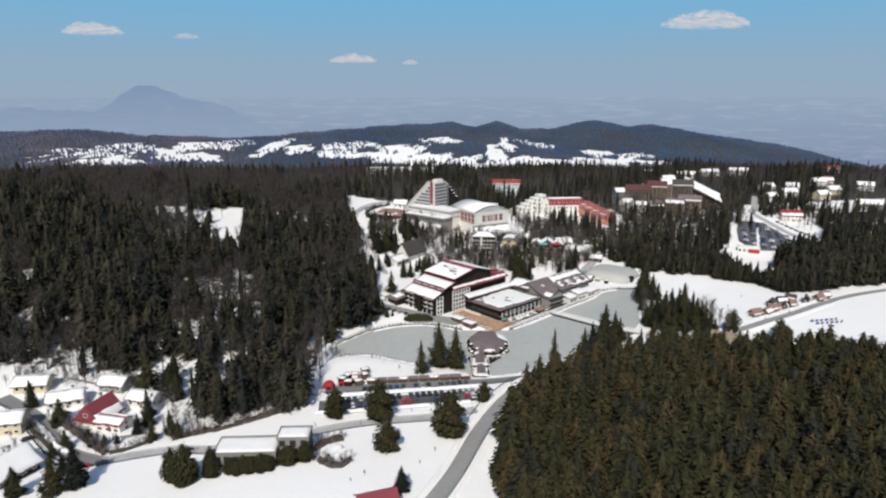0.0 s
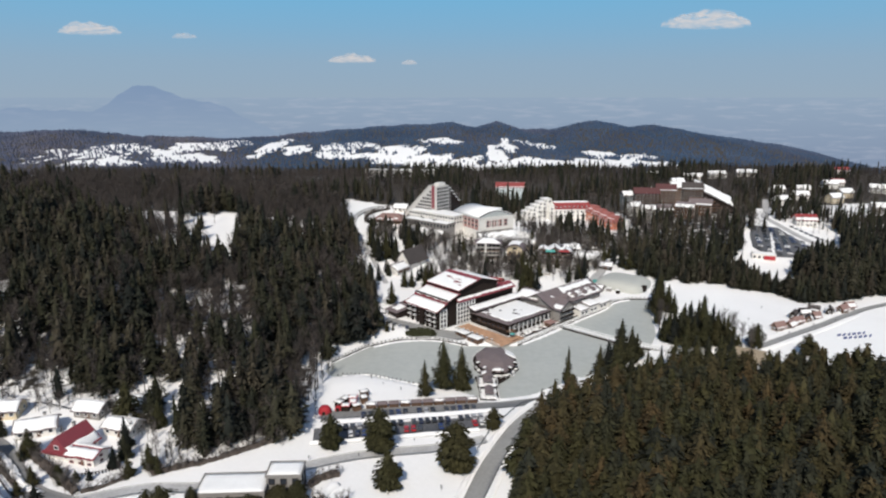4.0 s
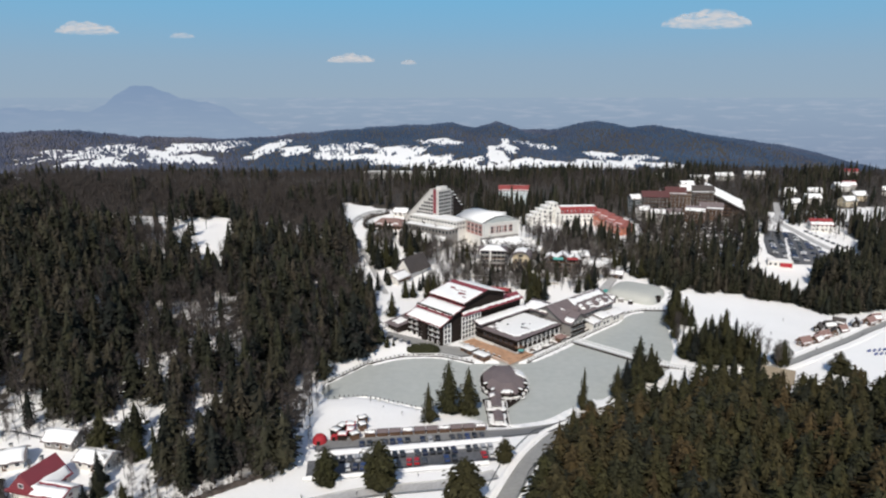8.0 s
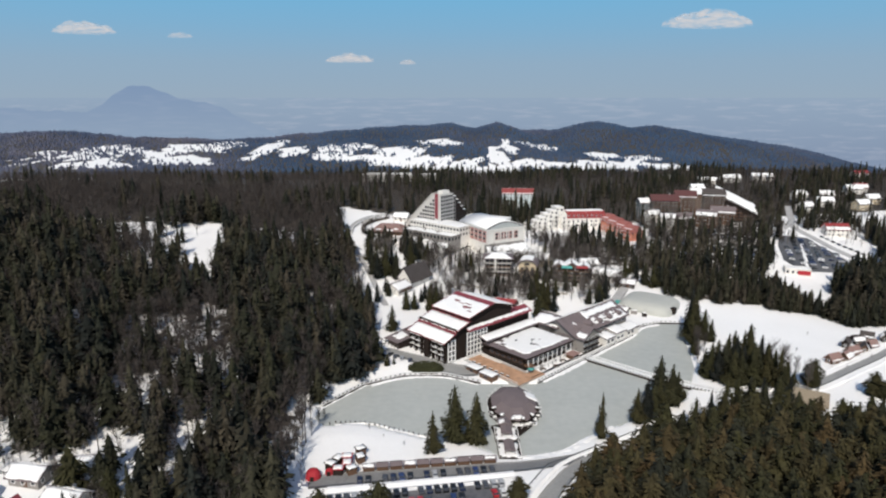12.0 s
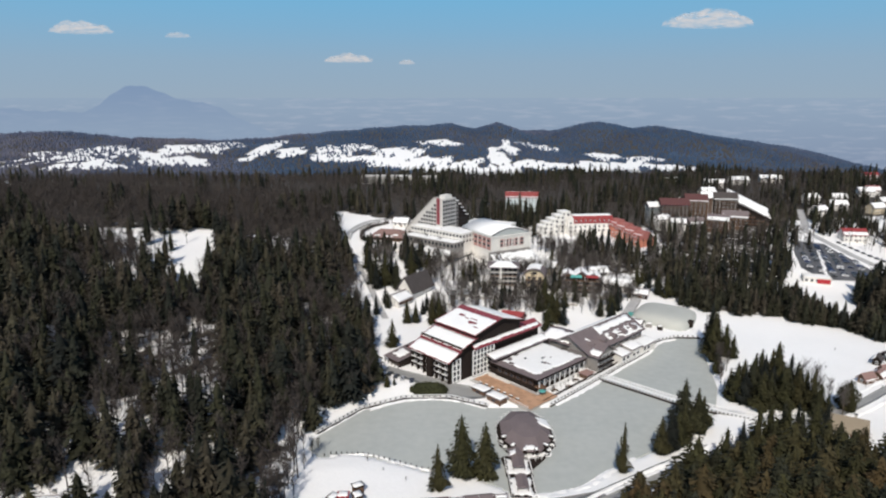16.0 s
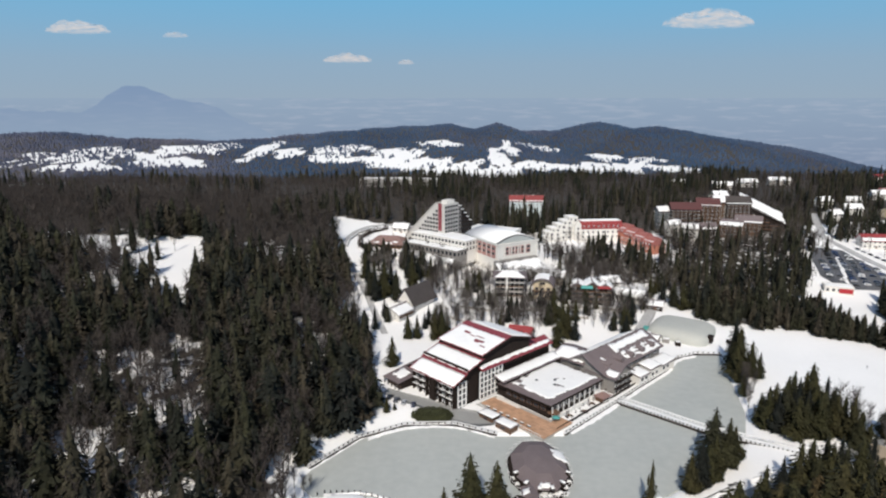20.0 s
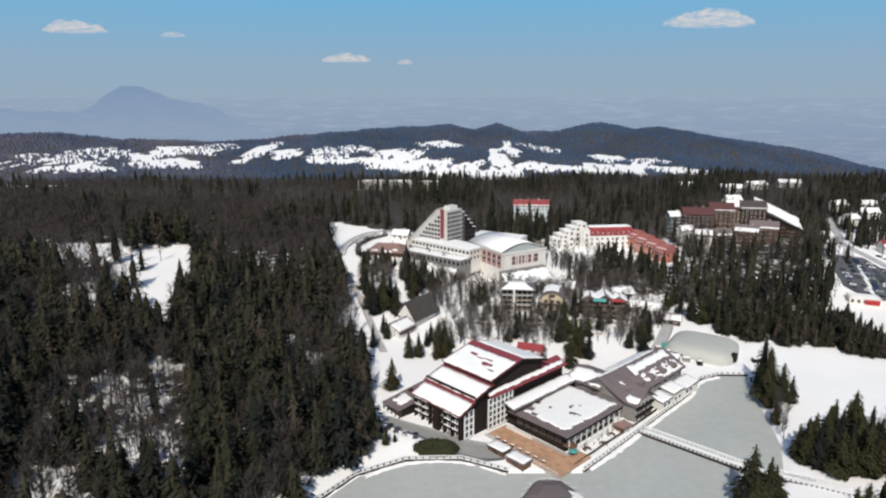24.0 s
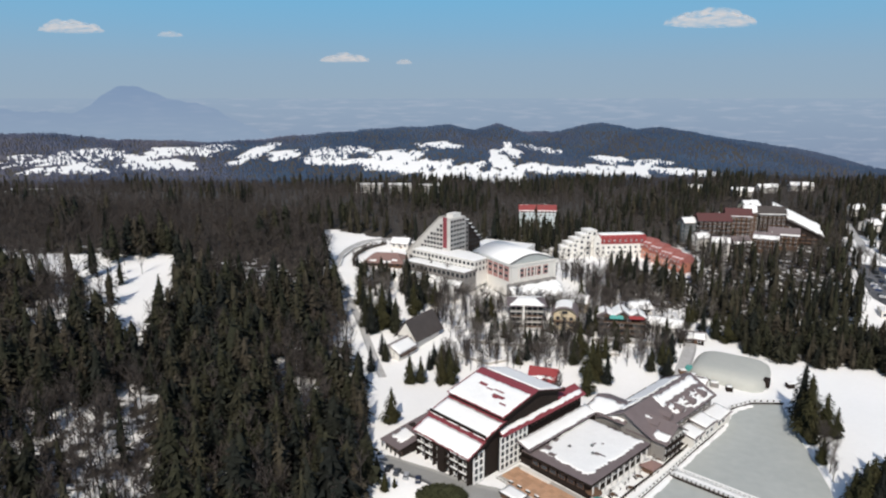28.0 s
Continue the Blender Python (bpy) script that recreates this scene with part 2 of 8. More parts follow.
def extrude_x(profile, x0, x1):
    """A (y, z) outline pushed along x."""
    n = len(profile)
    v = [(x0, y, z) for y, z in profile] + [(x1, y, z) for y, z in profile]
    return v, [tuple(range(n)), tuple(reversed(range(n, 2 * n)))] + [(i, n + i, n + (i + 1) % n, (i + 1) % n) for i in range(n)]


def extrude_y(profile, y0, y1):
    n = len(profile)
    v = [(x, y0, z) for x, z in profile] + [(x, y1, z) for x, z in profile]
    return v, [tuple(reversed(range(n))), tuple(range(n, 2 * n))] + [(i, (i + 1) % n, n + (i + 1) % n, n + i) for i in range(n)]


def slab(a, b, c, d, t):
    """A sloping plate over four corners, t thick downwards."""
    q = [Vector(p) for p in (a, b, c, d)]
    v = [tuple(p) for p in q] + [tuple(p - Vector((0, 0, t))) for p in q]
    return v, [(0, 1, 2, 3), (7, 6, 5, 4), (0, 4, 5, 1), (1, 5, 6, 2), (2, 6, 7, 3), (3, 7, 4, 0)]


def snow_sheet(a, b, c, d, t, step=1.4, ragged=0.5, seed=0, lift=0.0, bare=()):
    """A snow cover over four corners (a to b along the eave), with a wavy outline and a soft, uneven top."""
    rnd = random.Random(seed)
    a, b, c, d = (Vector(p) for p in (a, b, c, d))
    nu = max(3, int((b - a).length / step))
    nv = max(3, int((d - a).length / step))
    top, bot = [], []
    w = [[rnd.uniform(0, ragged) for _ in range(max(nu, nv) + 1)] for _ in range(4)]
    for j in range(nv + 1):
        for i in range(nu + 1):
            u, s = i / nu, j / nv
            du = w[0][j] * (1 - u) ** 3 / max(0.1, (b - a).length) - w[1][j] * u ** 3 / max(0.1, (b - a).length)
            ds = w[2][i] * (1 - s) ** 3 / max(0.1, (d - a).length) - w[3][i] * s ** 3 / max(0.1, (d - a).length)
            u, s = u + du, s + ds
            p = (a * (1 - u) + b * u) * (1 - s) + (d * (1 - u) + c * u) * s
            rim = i in (0, nu) or j in (0, nv)
            top.append(tuple(p + Vector((0, 0, lift + (0.4 * t if rim else t * rnd.uniform(0.8, 1.15))))))
            bot.append(tuple(p + Vector((0, 0, lift - 0.02))))
    n = (nu + 1) * (nv + 1)
    f = []
    for j in range(nv):
        for i in range(nu):
            k = j * (nu + 1) + i
            if not any(abs((i + 0.5) / nu - bu) < 2.2 * br and abs((j + 0.5) / nv - bs) < br for bu, bs, br in bare):
                f.append((k, k + 1, k + nu + 2, k + nu + 1))
    edge = [i for i in range(nu + 1)] + [j * (nu + 1) + nu for j in range(1, nv + 1)] + \
           [nv * (nu + 1) + i for i in range(nu - 1, -1, -1)] + [j * (nu + 1) for j in range(nv - 1, 0, -1)]
    f += [(n + edge[k], n + edge[(k + 1) % len(edge)], edge[(k + 1) % len(edge)], edge[k]) for k in range(len(edge))]
    return top + bot, f


BOXES = {}


def block(name, size, mat, parent, at, label=""):
    """A box part about its centre; alike sizes share one mesh."""
    key = (tuple(round(s, 2) for s in size), mat.name)
    if key not in BOXES:
        x, y, z = (s / 2 for s in size)
        BOXES[key] = mesh_of(name, *box(-x, x, -y, y, -z, z), mat)
    return part(name, BOXES[key], mat, parent, label, at)


def window(parent, x, y, z, rz, w, h, frame_mat=None):
    """A window with a frame that stands proud and a recessed pane; rz turns its face from -y."""
    at = pose(x, y, z, 0, 0, rz)
    fm = frame_mat or WHITE_PAINT
    key = ("win", round(w, 2), round(h, 2), fm.name)
    if key not in BOXES:
        g = join(box(-w / 2, w / 2, -0.1, 0.06, h / 2 - 0.14, h / 2), box(-w / 2, w / 2, -0.16, 0.06, -h / 2, -h / 2 + 0.14),
                 box(-w / 2, -w / 2 + 0.14, -0.1, 0.06, -h / 2 + 0.14, h / 2 - 0.14), box(w / 2 - 0.14, w / 2, -0.1, 0.06, -h / 2 + 0.14, h / 2 - 0.14))
        BOXES[key] = mesh_of("window", *g, fm)
    ob = part("window", BOXES[key], fm, parent, "", at)
    block("pane", (w - 0.28, 0.06, h - 0.28), GLASS, ob, pose(0, -0.01, 0))
    return ob


# ---------------------------------------------------------------- the lie of the land
GX = np.array([-420.0, -200, -110, -60, 0, 70, 150, 260, 420])
GY = np.array([-200.0, 150, 230, 280, 330, 420, 500, 580, 650, 800, 1050])
GZ = np.array([
    [20, 10, 6, 5, 5, 8, 12, 10, 8],
    [10, 4, 3, 3, 4, 12, 14, 10, 4],
    [8, 1, 1, 1.5, 2, 9, 9, 4, -1],
    [16, 6, 3, 1, 0.9, 1, 3, 1, -3],
    [24, 16, 9, 2.5, 0.9, 0.9, 1, -2, -4],
    [34, 26, 17, 8, 2.5, 1.5, 0, -4, -5]]).tolist()
GZ += [[38, 31, 23, 13, 11, 8, 3, -4, -5], [40, 36, 29, 21, 20, 14, 10, 5, 0], [38, 34, 30, 27, 25, 18, 14, 13, 5],
       [28, 26, 26, 25, 23, 20, 16, 12, 12], [4, 4, 6, 6, 6, 6, 6, 8, 10]]
GZ = np.array(GZ)
CREST_X = np.array([-1900.0, -1385, -1280, -1140, -1000, -797, -661, -465, -315, -127, 25, 113, 200, 287, 418, 592, 724, 832, 988, 1120, 1276, 1411, 1514, 1919])
CREST_Z = np.array([0.0, 8, 12, 2, -8, -8, -6, -9, -3, 16, 30, 8, 38, 4, -6, 31, -2, 15, -26, -29, -58, -84, -116, -230])


def catmull(nodes, q):
    """Index and four weights of a smooth interpolation on uneven nodes."""
    q = np.clip(q, nodes[0], nodes[-1] - 1e-6)
    i = np.clip(np.searchsorted(nodes, q, side="right") - 1, 0, len(nodes) - 2)
    t = (q - nodes[i]) / (nodes[i + 1] - nodes[i])
    t = 0.55 * t + 0.45 * t * t * (3 - 2 * t)
    return i, t


def smooth(a, b, v):
    t = np.clip((v - a) / (b - a), 0, 1)
    return t * t * (3 - 2 * t)


LAKE = [(-57, 311), (-42, 332), (-26, 341), (-7, 341.5), (8, 334), (34, 334), (62, 361), (78, 378), (94, 393), (103, 407), (114, 412.5), (126, 412),
        (120, 390), (116, 372), (111, 352), (101, 330), (92, 321), (80, 310), (64, 299), (54, 293), (49.5, 288), (43.4, 284.6), (38, 280), (32, 277), (25, 274.6), (19, 273), (13, 275), (8, 279), (2, 283.5), (-6, 286.5),
        (-16, 288), (-26, 292.5), (-37, 297.5), (-46, 298), (-53, 296), (-59, 303)]


def poly_distance(poly, x, y):
    """Signed distance to an outline, negative inside."""
    x, y = np.asarray(x, float), np.asarray(y, float)
    best = np.full(x.shape, 1e9)
    inside = np.zeros(x.shape, bool)
    for (ax, ay), (bx, by) in zip(poly, poly[1:] + poly[:1]):
        dx, dy = bx - ax, by - ay
        t = np.clip(((x - ax) * dx + (y - ay) * dy) / (dx * dx + dy * dy), 0, 1)
        best = np.minimum(best, np.hypot(x - ax - t * dx, y - ay - t * dy))
        cross = (ay > y) != (by > y)
        with np.errstate(divide="ignore", invalid="ignore"):
            xi = ax + (y - ay) * dx / (dy if dy else 1e-9)
        inside ^= cross & (x < xi)
    return np.where(inside, -best, best)


def height(x, y):
    """The ground's height at (x, y)."""
    x, y = np.asarray(x, float), np.asarray(y, float)
    i, s = catmull(GX, x)
    j, t = catmull(GY, y)
    near = (GZ[j, i] * (1 - s) + GZ[j, i + 1] * s) * (1 - t) + (GZ[j + 1, i] * (1 - s) + GZ[j + 1, i + 1] * s) * t
    near = near + 0.3 * np.sin(x * 0.07 + 1.3) * np.sin(y * 0.06)
    crest = np.interp(x, CREST_X, CREST_Z) + 1.5 * np.sin(x * 0.02) + 1.5 * np.sin(x * 0.047 + 2)
    cy = 2100 + 500 * smooth(-1000, -100, x)
    up = smooth(1450, 2600, y + (2600 - cy))
    low = -52 - 110 * smooth(0.43, 0.62, x / np.maximum(y, 600))
    far = low + (crest - low) * up + 5 * np.sin(x * 0.006 + y * 0.004) + 4 * np.sin(y * 0.011 + x * 0.003)
    far = far - 260 * smooth(0, 1200, y - cy)
    z = near + (far - near) * smooth(1000, 1480, y)
    d = poly_distance(LAKE, np.clip(x, -200, 260), np.clip(y, 150, 560))
    d = np.where((np.abs(x) < 200) & (y > 200) & (y < 480), d, 99)
    z = np.where(d < 12, 0.55 + (z - 0.55) * smooth(0, 12, d), z)
    return np.where(d < 0.8, np.where(d < 0, -1.2, -1.2 + 1.75 * smooth(0, 0.8, d)), z)


def h(x, y):
    return float(height(np.array([x]), np.array([y]))[0])


# woodland outlines on the plan
LEFT_WOOD = [(-36, 346), (-61, 308), (-58, 292), (-54, 266), (-52, 243), (-97, 221), (-106, 238), (-112, 258), (-150, 266), (-190, 267), (-430, 274), (-560, 700),
             (-560, 1150), (-120, 1150), (-112, 690), (-104, 640), (-86, 580), (-80, 545), (-67, 490), (-57, 452), (-50, 425), (-40, 385)]
CLEARING = [(-200, 540), (-172, 545), (-150, 492), (-136, 424), (-149, 424), (-160, 436), (-174, 430), (-178, 460), (-225, 500), (-250, 535)]
NEAR_WOOD = [(16, 120), (17, 190), (20, 206), (26, 226), (32, 239), (40, 250), (50, 260), (63, 269.5), (80, 277.5), (100, 283), (118, 284), (150, 281), (220, 272), (330, 262), (360, 120)]
EAST_WOOD = [(138, 458), (150, 449), (195, 441), (215, 432), (222, 408), (262, 424), (320, 440), (420, 470), (480, 560), (480, 690), (400, 672), (362, 646), (352, 590), (332, 566), (328, 540), (300, 524), (272, 514), (250, 522),
             (247, 546), (257, 570), (281, 616), (304, 652), (325, 690), (400, 720), (620, 760), (900, 1150), (-150, 1150), (-140, 690), (-112, 637), (-62, 624), (-38, 604), (0, 590), (40, 588), (72, 596), (92, 640), (130, 645), (160, 640), (168, 600),
             (120, 560), (84, 540), (100, 520), (130, 505)]
SNOW_STRIP = [(189, 506), (197, 507), (203, 490), (212, 500), (230, 516), (238, 540), (250, 545), (262, 522), (268, 512), (258, 494), (244, 462), (240, 444), (220, 446), (215, 478), (195, 489)]
RESORT_ROAD = [(362, 752), (340, 706), (326, 676), (312, 652), (309, 634), (311, 604), (313, 574), (318, 552), (330, 530), (352, 505)]


# ---------------------------------------------------------------- ground, lake, roads
def axis(*spans):
    return np.concatenate([np.arange(a, b, s) for a, b, s in spans])


def grid_mesh(name, xs, ys, mat, attrs=None):
    gx, gy = np.meshgrid(xs, ys)
    co = np.stack([gx.ravel(), gy.ravel(), height(gx.ravel(), gy.ravel())], 1)
    nx, ny = len(xs), len(ys)
    k = (np.arange(ny - 1)[:, None] * nx + np.arange(nx - 1)[None, :]).ravel()
    return raw_mesh(name, co, np.stack([k, k + 1, k + nx + 1, k + nx], 1), mat, smooth_shade=True)


def raw_mesh(name, co, faces, mat, tone=None, smooth_shade=False):
    me = bpy.data.meshes.new(name)
    nf, c = faces.shape
    me.vertices.add(len(co))
    me.vertices.foreach_set("co", co.astype(np.float32).ravel())
    me.loops.add(nf * c)
    me.loops.foreach_set("vertex_index", faces.astype(np.int32).ravel())
    me.polygons.add(nf)
    me.polygons.foreach_set("loop_start", np.arange(0, nf * c, c, dtype=np.int32))
    me.materials.append(mat)
    if tone is not None:
        at = me.attributes.new("tone", "FLOAT", "POINT")
        at.data.foreach_set("value", tone.astype(np.float32))
    me.update(calc_edges=True)
    me.validate()
    if smooth_shade:
        me.shade_smooth()
    return me


FIELDS = [(-817, 1540, 80, 48), (-685, 1700, 82, 95), (-755, 1870, 45, 130), (-526, 2010, 26, 190), (-442, 1955, 40, 100), (-286, 1830, 80, 28), (-139, 1850, 76, 120), (-20, 2045, 62, 90), (-92, 1762, 112, 62),
          (-9, 1630, 40, 90), (49, 1718, 38, 58), (116, 1610, 54, 130), (136, 1810, 26, 170), (180, 1950, 20, 140), (230, 1685, 66, 52), (417, 1700, 136, 75), (448, 1925, 40, 100), (569, 1660, 64, 60)]
THIN = [(-915, 1740, 125, 170), (-672, 1980, 62, 110), (-308, 1990, 84, 130), (285, 2100, 60, 50), (60, 1640, 120, 50), (520, 1830, 60, 60)]


def open_field(x, y, jitter=0.0, spots=FIELDS):
    """True in the snow fields of the far valley side."""
    inside = np.zeros(x.shape, bool)
    rough = 0.45 * np.sin(x * 0.05 + 0.8 * np.sin(y * 0.017)) * np.sin(y * 0.04) + 0.32 * np.sin(x * 0.021 + y * 0.033) + 0.35 * np.sin(x * 0.09 - y * 0.012) * np.sin(y * 0.021 + 2) + 0.3 * np.sin(x * 0.16 + 0.4 * np.sin(y * 0.03)) * np.sin(y * 0.045 + 1)
    for cx, cyy, rx, ry in spots:
        inside |= ((x - cx) / rx) ** 2 + ((y - cyy) / (1.1 * ry)) ** 2 + rough + jitter < 1
    return inside


THIN_WOOD = [(-129, 296, 10, 22), (-118, 271, 8, 11), (-168, 284, 5, 6), (-192, 468, 12, 18), (-98, 276, 6, 16), (-66, 322, 6, 16), (-97, 288, 8, 8),
             (-70, 405, 6, 12), (-117, 300, 8, 7), (-208, 323, 9, 10), (-183, 373, 9, 9), (-112, 336, 7, 7), (-121, 331, 6, 7), (-128, 360, 5, 7), (-150, 368, 6, 7), (-134, 312, 8, 9), (-131, 292, 8, 9), (-101, 418, 5, 7), (-208, 424, 6, 7), (-200, 448, 8, 8), (-98, 326, 7, 6), (-82, 352, 6, 7),
             (-63, 383, 5, 7), (-80, 425, 6, 6), (-63, 462, 4, 7), (-76, 346, 5, 7), (-215, 505, 20, 24), (-250, 515, 20, 18)]


def open_wood(x, y):
    """Thin places in the left wood, 0 to 1, where snow shows between bare trees."""
    g = 0.25 * smooth(0.15, 0.6, np.sin(x * 0.11 + y * 0.035) * np.sin(y * 0.05 - x * 0.02 + 1.0) + 0.5 * np.sin(x * 0.23 + 2) * np.sin(y * 0.19))
    rough = 0.5 * np.sin(x * 0.4 + 1) * np.sin(y * 0.17)
    for cx, cyy, rx, ry in THIN_WOOD:
        g = np.maximum(g, smooth(2.0, 0.7, ((x - cx) / rx) ** 2 + ((y - cyy) / ry) ** 2 + rough))
    return g


def wooded(x, y):
    """How much woodland floor shows, 0 to 1."""
    w = np.zeros(x.shape)
    near = (y < 1250) & (np.abs(x) < 700)
    xn, yn = np.where(near, x, 0.0), np.where(near, y, 0.0)
    for poly, k in ((LEFT_WOOD, 0.52), (NEAR_WOOD, 0.55), (EAST_WOOD, 0.55)):
        w = np.maximum(w, np.where(near, k * smooth(2, -8, poly_distance(poly, xn, yn)), 0))
    w = w + 0.24 * smooth(520, 580, y) * (w > 0.3) * (1 - smooth(-60, 0, x) * smooth(680, 640, y))
    w = w - 0.40 * open_wood(x, y) * (x < -50) * (y < 560)
    for poly in (CLEARING, SNOW_STRIP):
        w = w * np.where(near, smooth(-4, 6, poly_distance(poly, xn, yn)), 1)
    far = np.where(open_field(x, y) | open_field(x, y, 0.0, THIN), 0.0, 0.8) * smooth(1080, 1200, y)
    return np.maximum(w, far)


gxs = axis((-3600, -1500, 60), (-1500, -440, 16), (-440, -72, 9), (-72, 145, 1.8), (145, 530, 9), (530, 1500, 16), (1500, 3601, 60))
gys = axis((-400, 180, 14), (180, 430, 1.8), (430, 700, 5), (700, 1200, 10), (1200, 2100, 15), (2100, 4500, 40))
ground_mesh = grid_mesh("ground", gxs, gys, SNOW)
gx_, gy_ = np.meshgrid(gxs, gys)
ground_mesh.attributes.new("wood", "FLOAT", "POINT").data.foreach_set("value", wooded(gx_.ravel(), gy_.ravel()).astype(np.float32))
tagged(new("ground", ground_mesh), "snow-covered ground of a hilly mountain resort", "ground", kind="structure")

lake = tagged(new("lake_ice", mesh_of("lake_ice", *prism([(x * 1.0, y * 1.0) for x, y in reversed(LAKE)][::-1], -0.6, 0.0), ICE)),
              "frozen lake with pale grey-green ice", "lake", kind="structure")


def ribbon(points, width, lift, step=2.0, across=4):
    """A strip that follows the ground along a line of points; width may vary from point to point."""
    pts = [Vector((x, y, 0)) for x, y in points]
    ws = width if isinstance(width, (list, tuple)) else [width] * len(pts)
    line = []
    for k in range(len(pts) - 1):
        p0, p1, p2, p3 = pts[max(k - 1, 0)], pts[k], pts[k + 1], pts[min(k + 2, len(pts) - 1)]
        n = max(2, int((p2 - p1).length / step))
        for i in range(n + (k == len(pts) - 2)):
            t = i / n
            q = 0.5 * (2 * p1 + (p2 - p0) * t + (2 * p0 - 5 * p1 + 4 * p2 - p3) * t * t + (3 * p1 - p0 - 3 * p2 + p3) * t ** 3)
            line.append((q, ws[k] * (1 - t) + ws[k + 1] * t))
    v, f = [], []
    for i, (q, w) in enumerate(line):
        d = (line[min(i + 1, len(line) - 1)][0] - line[max(i - 1, 0)][0]).normalized()
        s = Vector((d.y, -d.x, 0))
        for j in range(across + 1):
            p = q + s * w * (j / across - 0.5)
            v.append((p.x, p.y, h(p.x, p.y) + lift))
    m = across + 1
    for i in range(len(line) - 1):
        for j in range(across):
            k = i * m + j
            f.append((k, k + 1, k + m + 1, k + m))
    n = len(v)
    v += [(x, y, z - 0.5) for x, y, z in v]
    for i in range(len(line) - 1):
        for a in (i * m, i * m + across):
            q = (a, a + m, a + m + n, a + n)
            f.append(q if a % m else q[::-1])
    return v, f


def shore_snow(name, label, points, width, tall, seed):
    """A low, lumpy rim of drifted snow lying on the edge of the ice."""
    rnd = random.Random(seed)
    gv, gf = ribbon(points, [width * rnd.uniform(0.6, 1.4) for _ in points], 0.0, 1.3, 5)
    gv = [(x + rnd.uniform(-0.35, 0.35), y + rnd.uniform(-0.35, 0.35), 0.05 + tall * math.sin(math.pi * (i % 6) / 5) * rnd.uniform(0.3, 1.3) if i < len(gv) // 2 else -0.1) for i, (x, y, z) in enumerate(gv)]
    return tagged(new(name, mesh_of(name, gv, gf, SNOW, True)), label, "snow bank", kind="structure")


def road(name, label, points, width, lift=0.22, mat=None):
    return tagged(new(name, mesh_of(name, *ribbon(points, width, lift), mat or ASPHALT, True)), label, "road", kind="structure")


MAIN_ROAD = [(-120, -260), (-96, -120), (-70, 0), (-44, 80), (-27, 120), (-10.5, 160), (2.5, 190), (10.5, 213), (15.5, 225), (24, 243), (31, 255), (38, 264), (50, 273), (66, 283), (89, 296.6), (110, 307), (131, 318), (148, 327), (166, 337.5), (190, 354.5), (213, 371.5), (240, 392), (274, 414), (360, 448)]
road("road_main", "grey wet asphalt road cleared of snow", MAIN_ROAD, [6.4] * 10 + [5.6] * 4 + [5.0] * 4 + [4.2] * 6, 0.22, ROAD_GREY)
road("road_side", "slushy grey side road between snow banks", [(-119, 199.5), (-100, 207), (-75, 209), (-37, 226), (-6, 231), (12, 236)], 6, 0.2, DIRTY)
road("road_village", "dark wet asphalt lane between snow banks", [(-185, 246), (-163, 232), (-148, 217), (-134, 205), (-119, 199)], 6.5, 0.2, ASPHALT)
road("road_car_park", "dark slushy car park surface between snow banks", [(-52, 241.2), (-20, 245.8), (12, 250)], 10.5, 0.2, DARK_ASPHALT)
road("road_stalls", "slushy lane along the stalls", [(-52, 256.5), (-20, 261.2), (20, 266.2), (42, 271)], 7.5, 0.2, ASPHALT)
road("road_uphill", "grey road climbing along the edge of the woods", [(-41, 425), (-49, 452), (-60, 490), (-75, 535), (-80.6, 550), (-81, 570), (-78, 596), (-69, 616), (-52, 624), (-30, 622)], 3.6, 0.3, DIRTY)
road("road_lakeside", "cleared lane past the air dome", [(78, 415), (92, 436), (106, 462), (112, 476)], 6, 0.25, DIRTY)
road("road_resort", "cleared road beside the large car park", RESORT_ROAD, 6.5, 0.3, DIRTY)
road("car_park_east", "large asphalt car park with rows of cars", [(279, 527), (281, 548), (287, 584), (295, 612)], [36, 52, 36, 20], 0.3, DARK_ASPHALT)
road("forecourt", "cleared grey forecourt in front of the hotel", [(-36, 366), (-27, 361), (-19, 357), (-8, 350), (0, 346), (9, 344)], [5, 7, 8, 10, 12, 6], 0.2, PAVING)


shore_snow("snow_rim_east", "lumpy white snow along the edge of the ice", [(37, 336), (48, 346.5), (61, 359.5), (77, 376), (92, 391), (102, 405), (113, 411)], 2.2, 0.6, 1)
shore_snow("snow_rim_west", "thin drifted snow along the quay wall", [(-40, 332), (-26, 340), (-7, 340.5), (8, 333)], 1.8, 0.45, 2)
shore_snow("snow_rim_south", "broad white snow bank between ice and road", [(18, 272), (26, 273.5), (34, 276), (40, 279.5), (46, 285), (52, 289.5), (58, 295)], 4.2, 0.9, 3)
shore_snow("snow_rim_beach", "trodden snow at the edge of the ice", [(-50, 297), (-37, 298), (-26, 293), (-16, 288.5), (-4, 286)], 1.8, 0.4, 4)

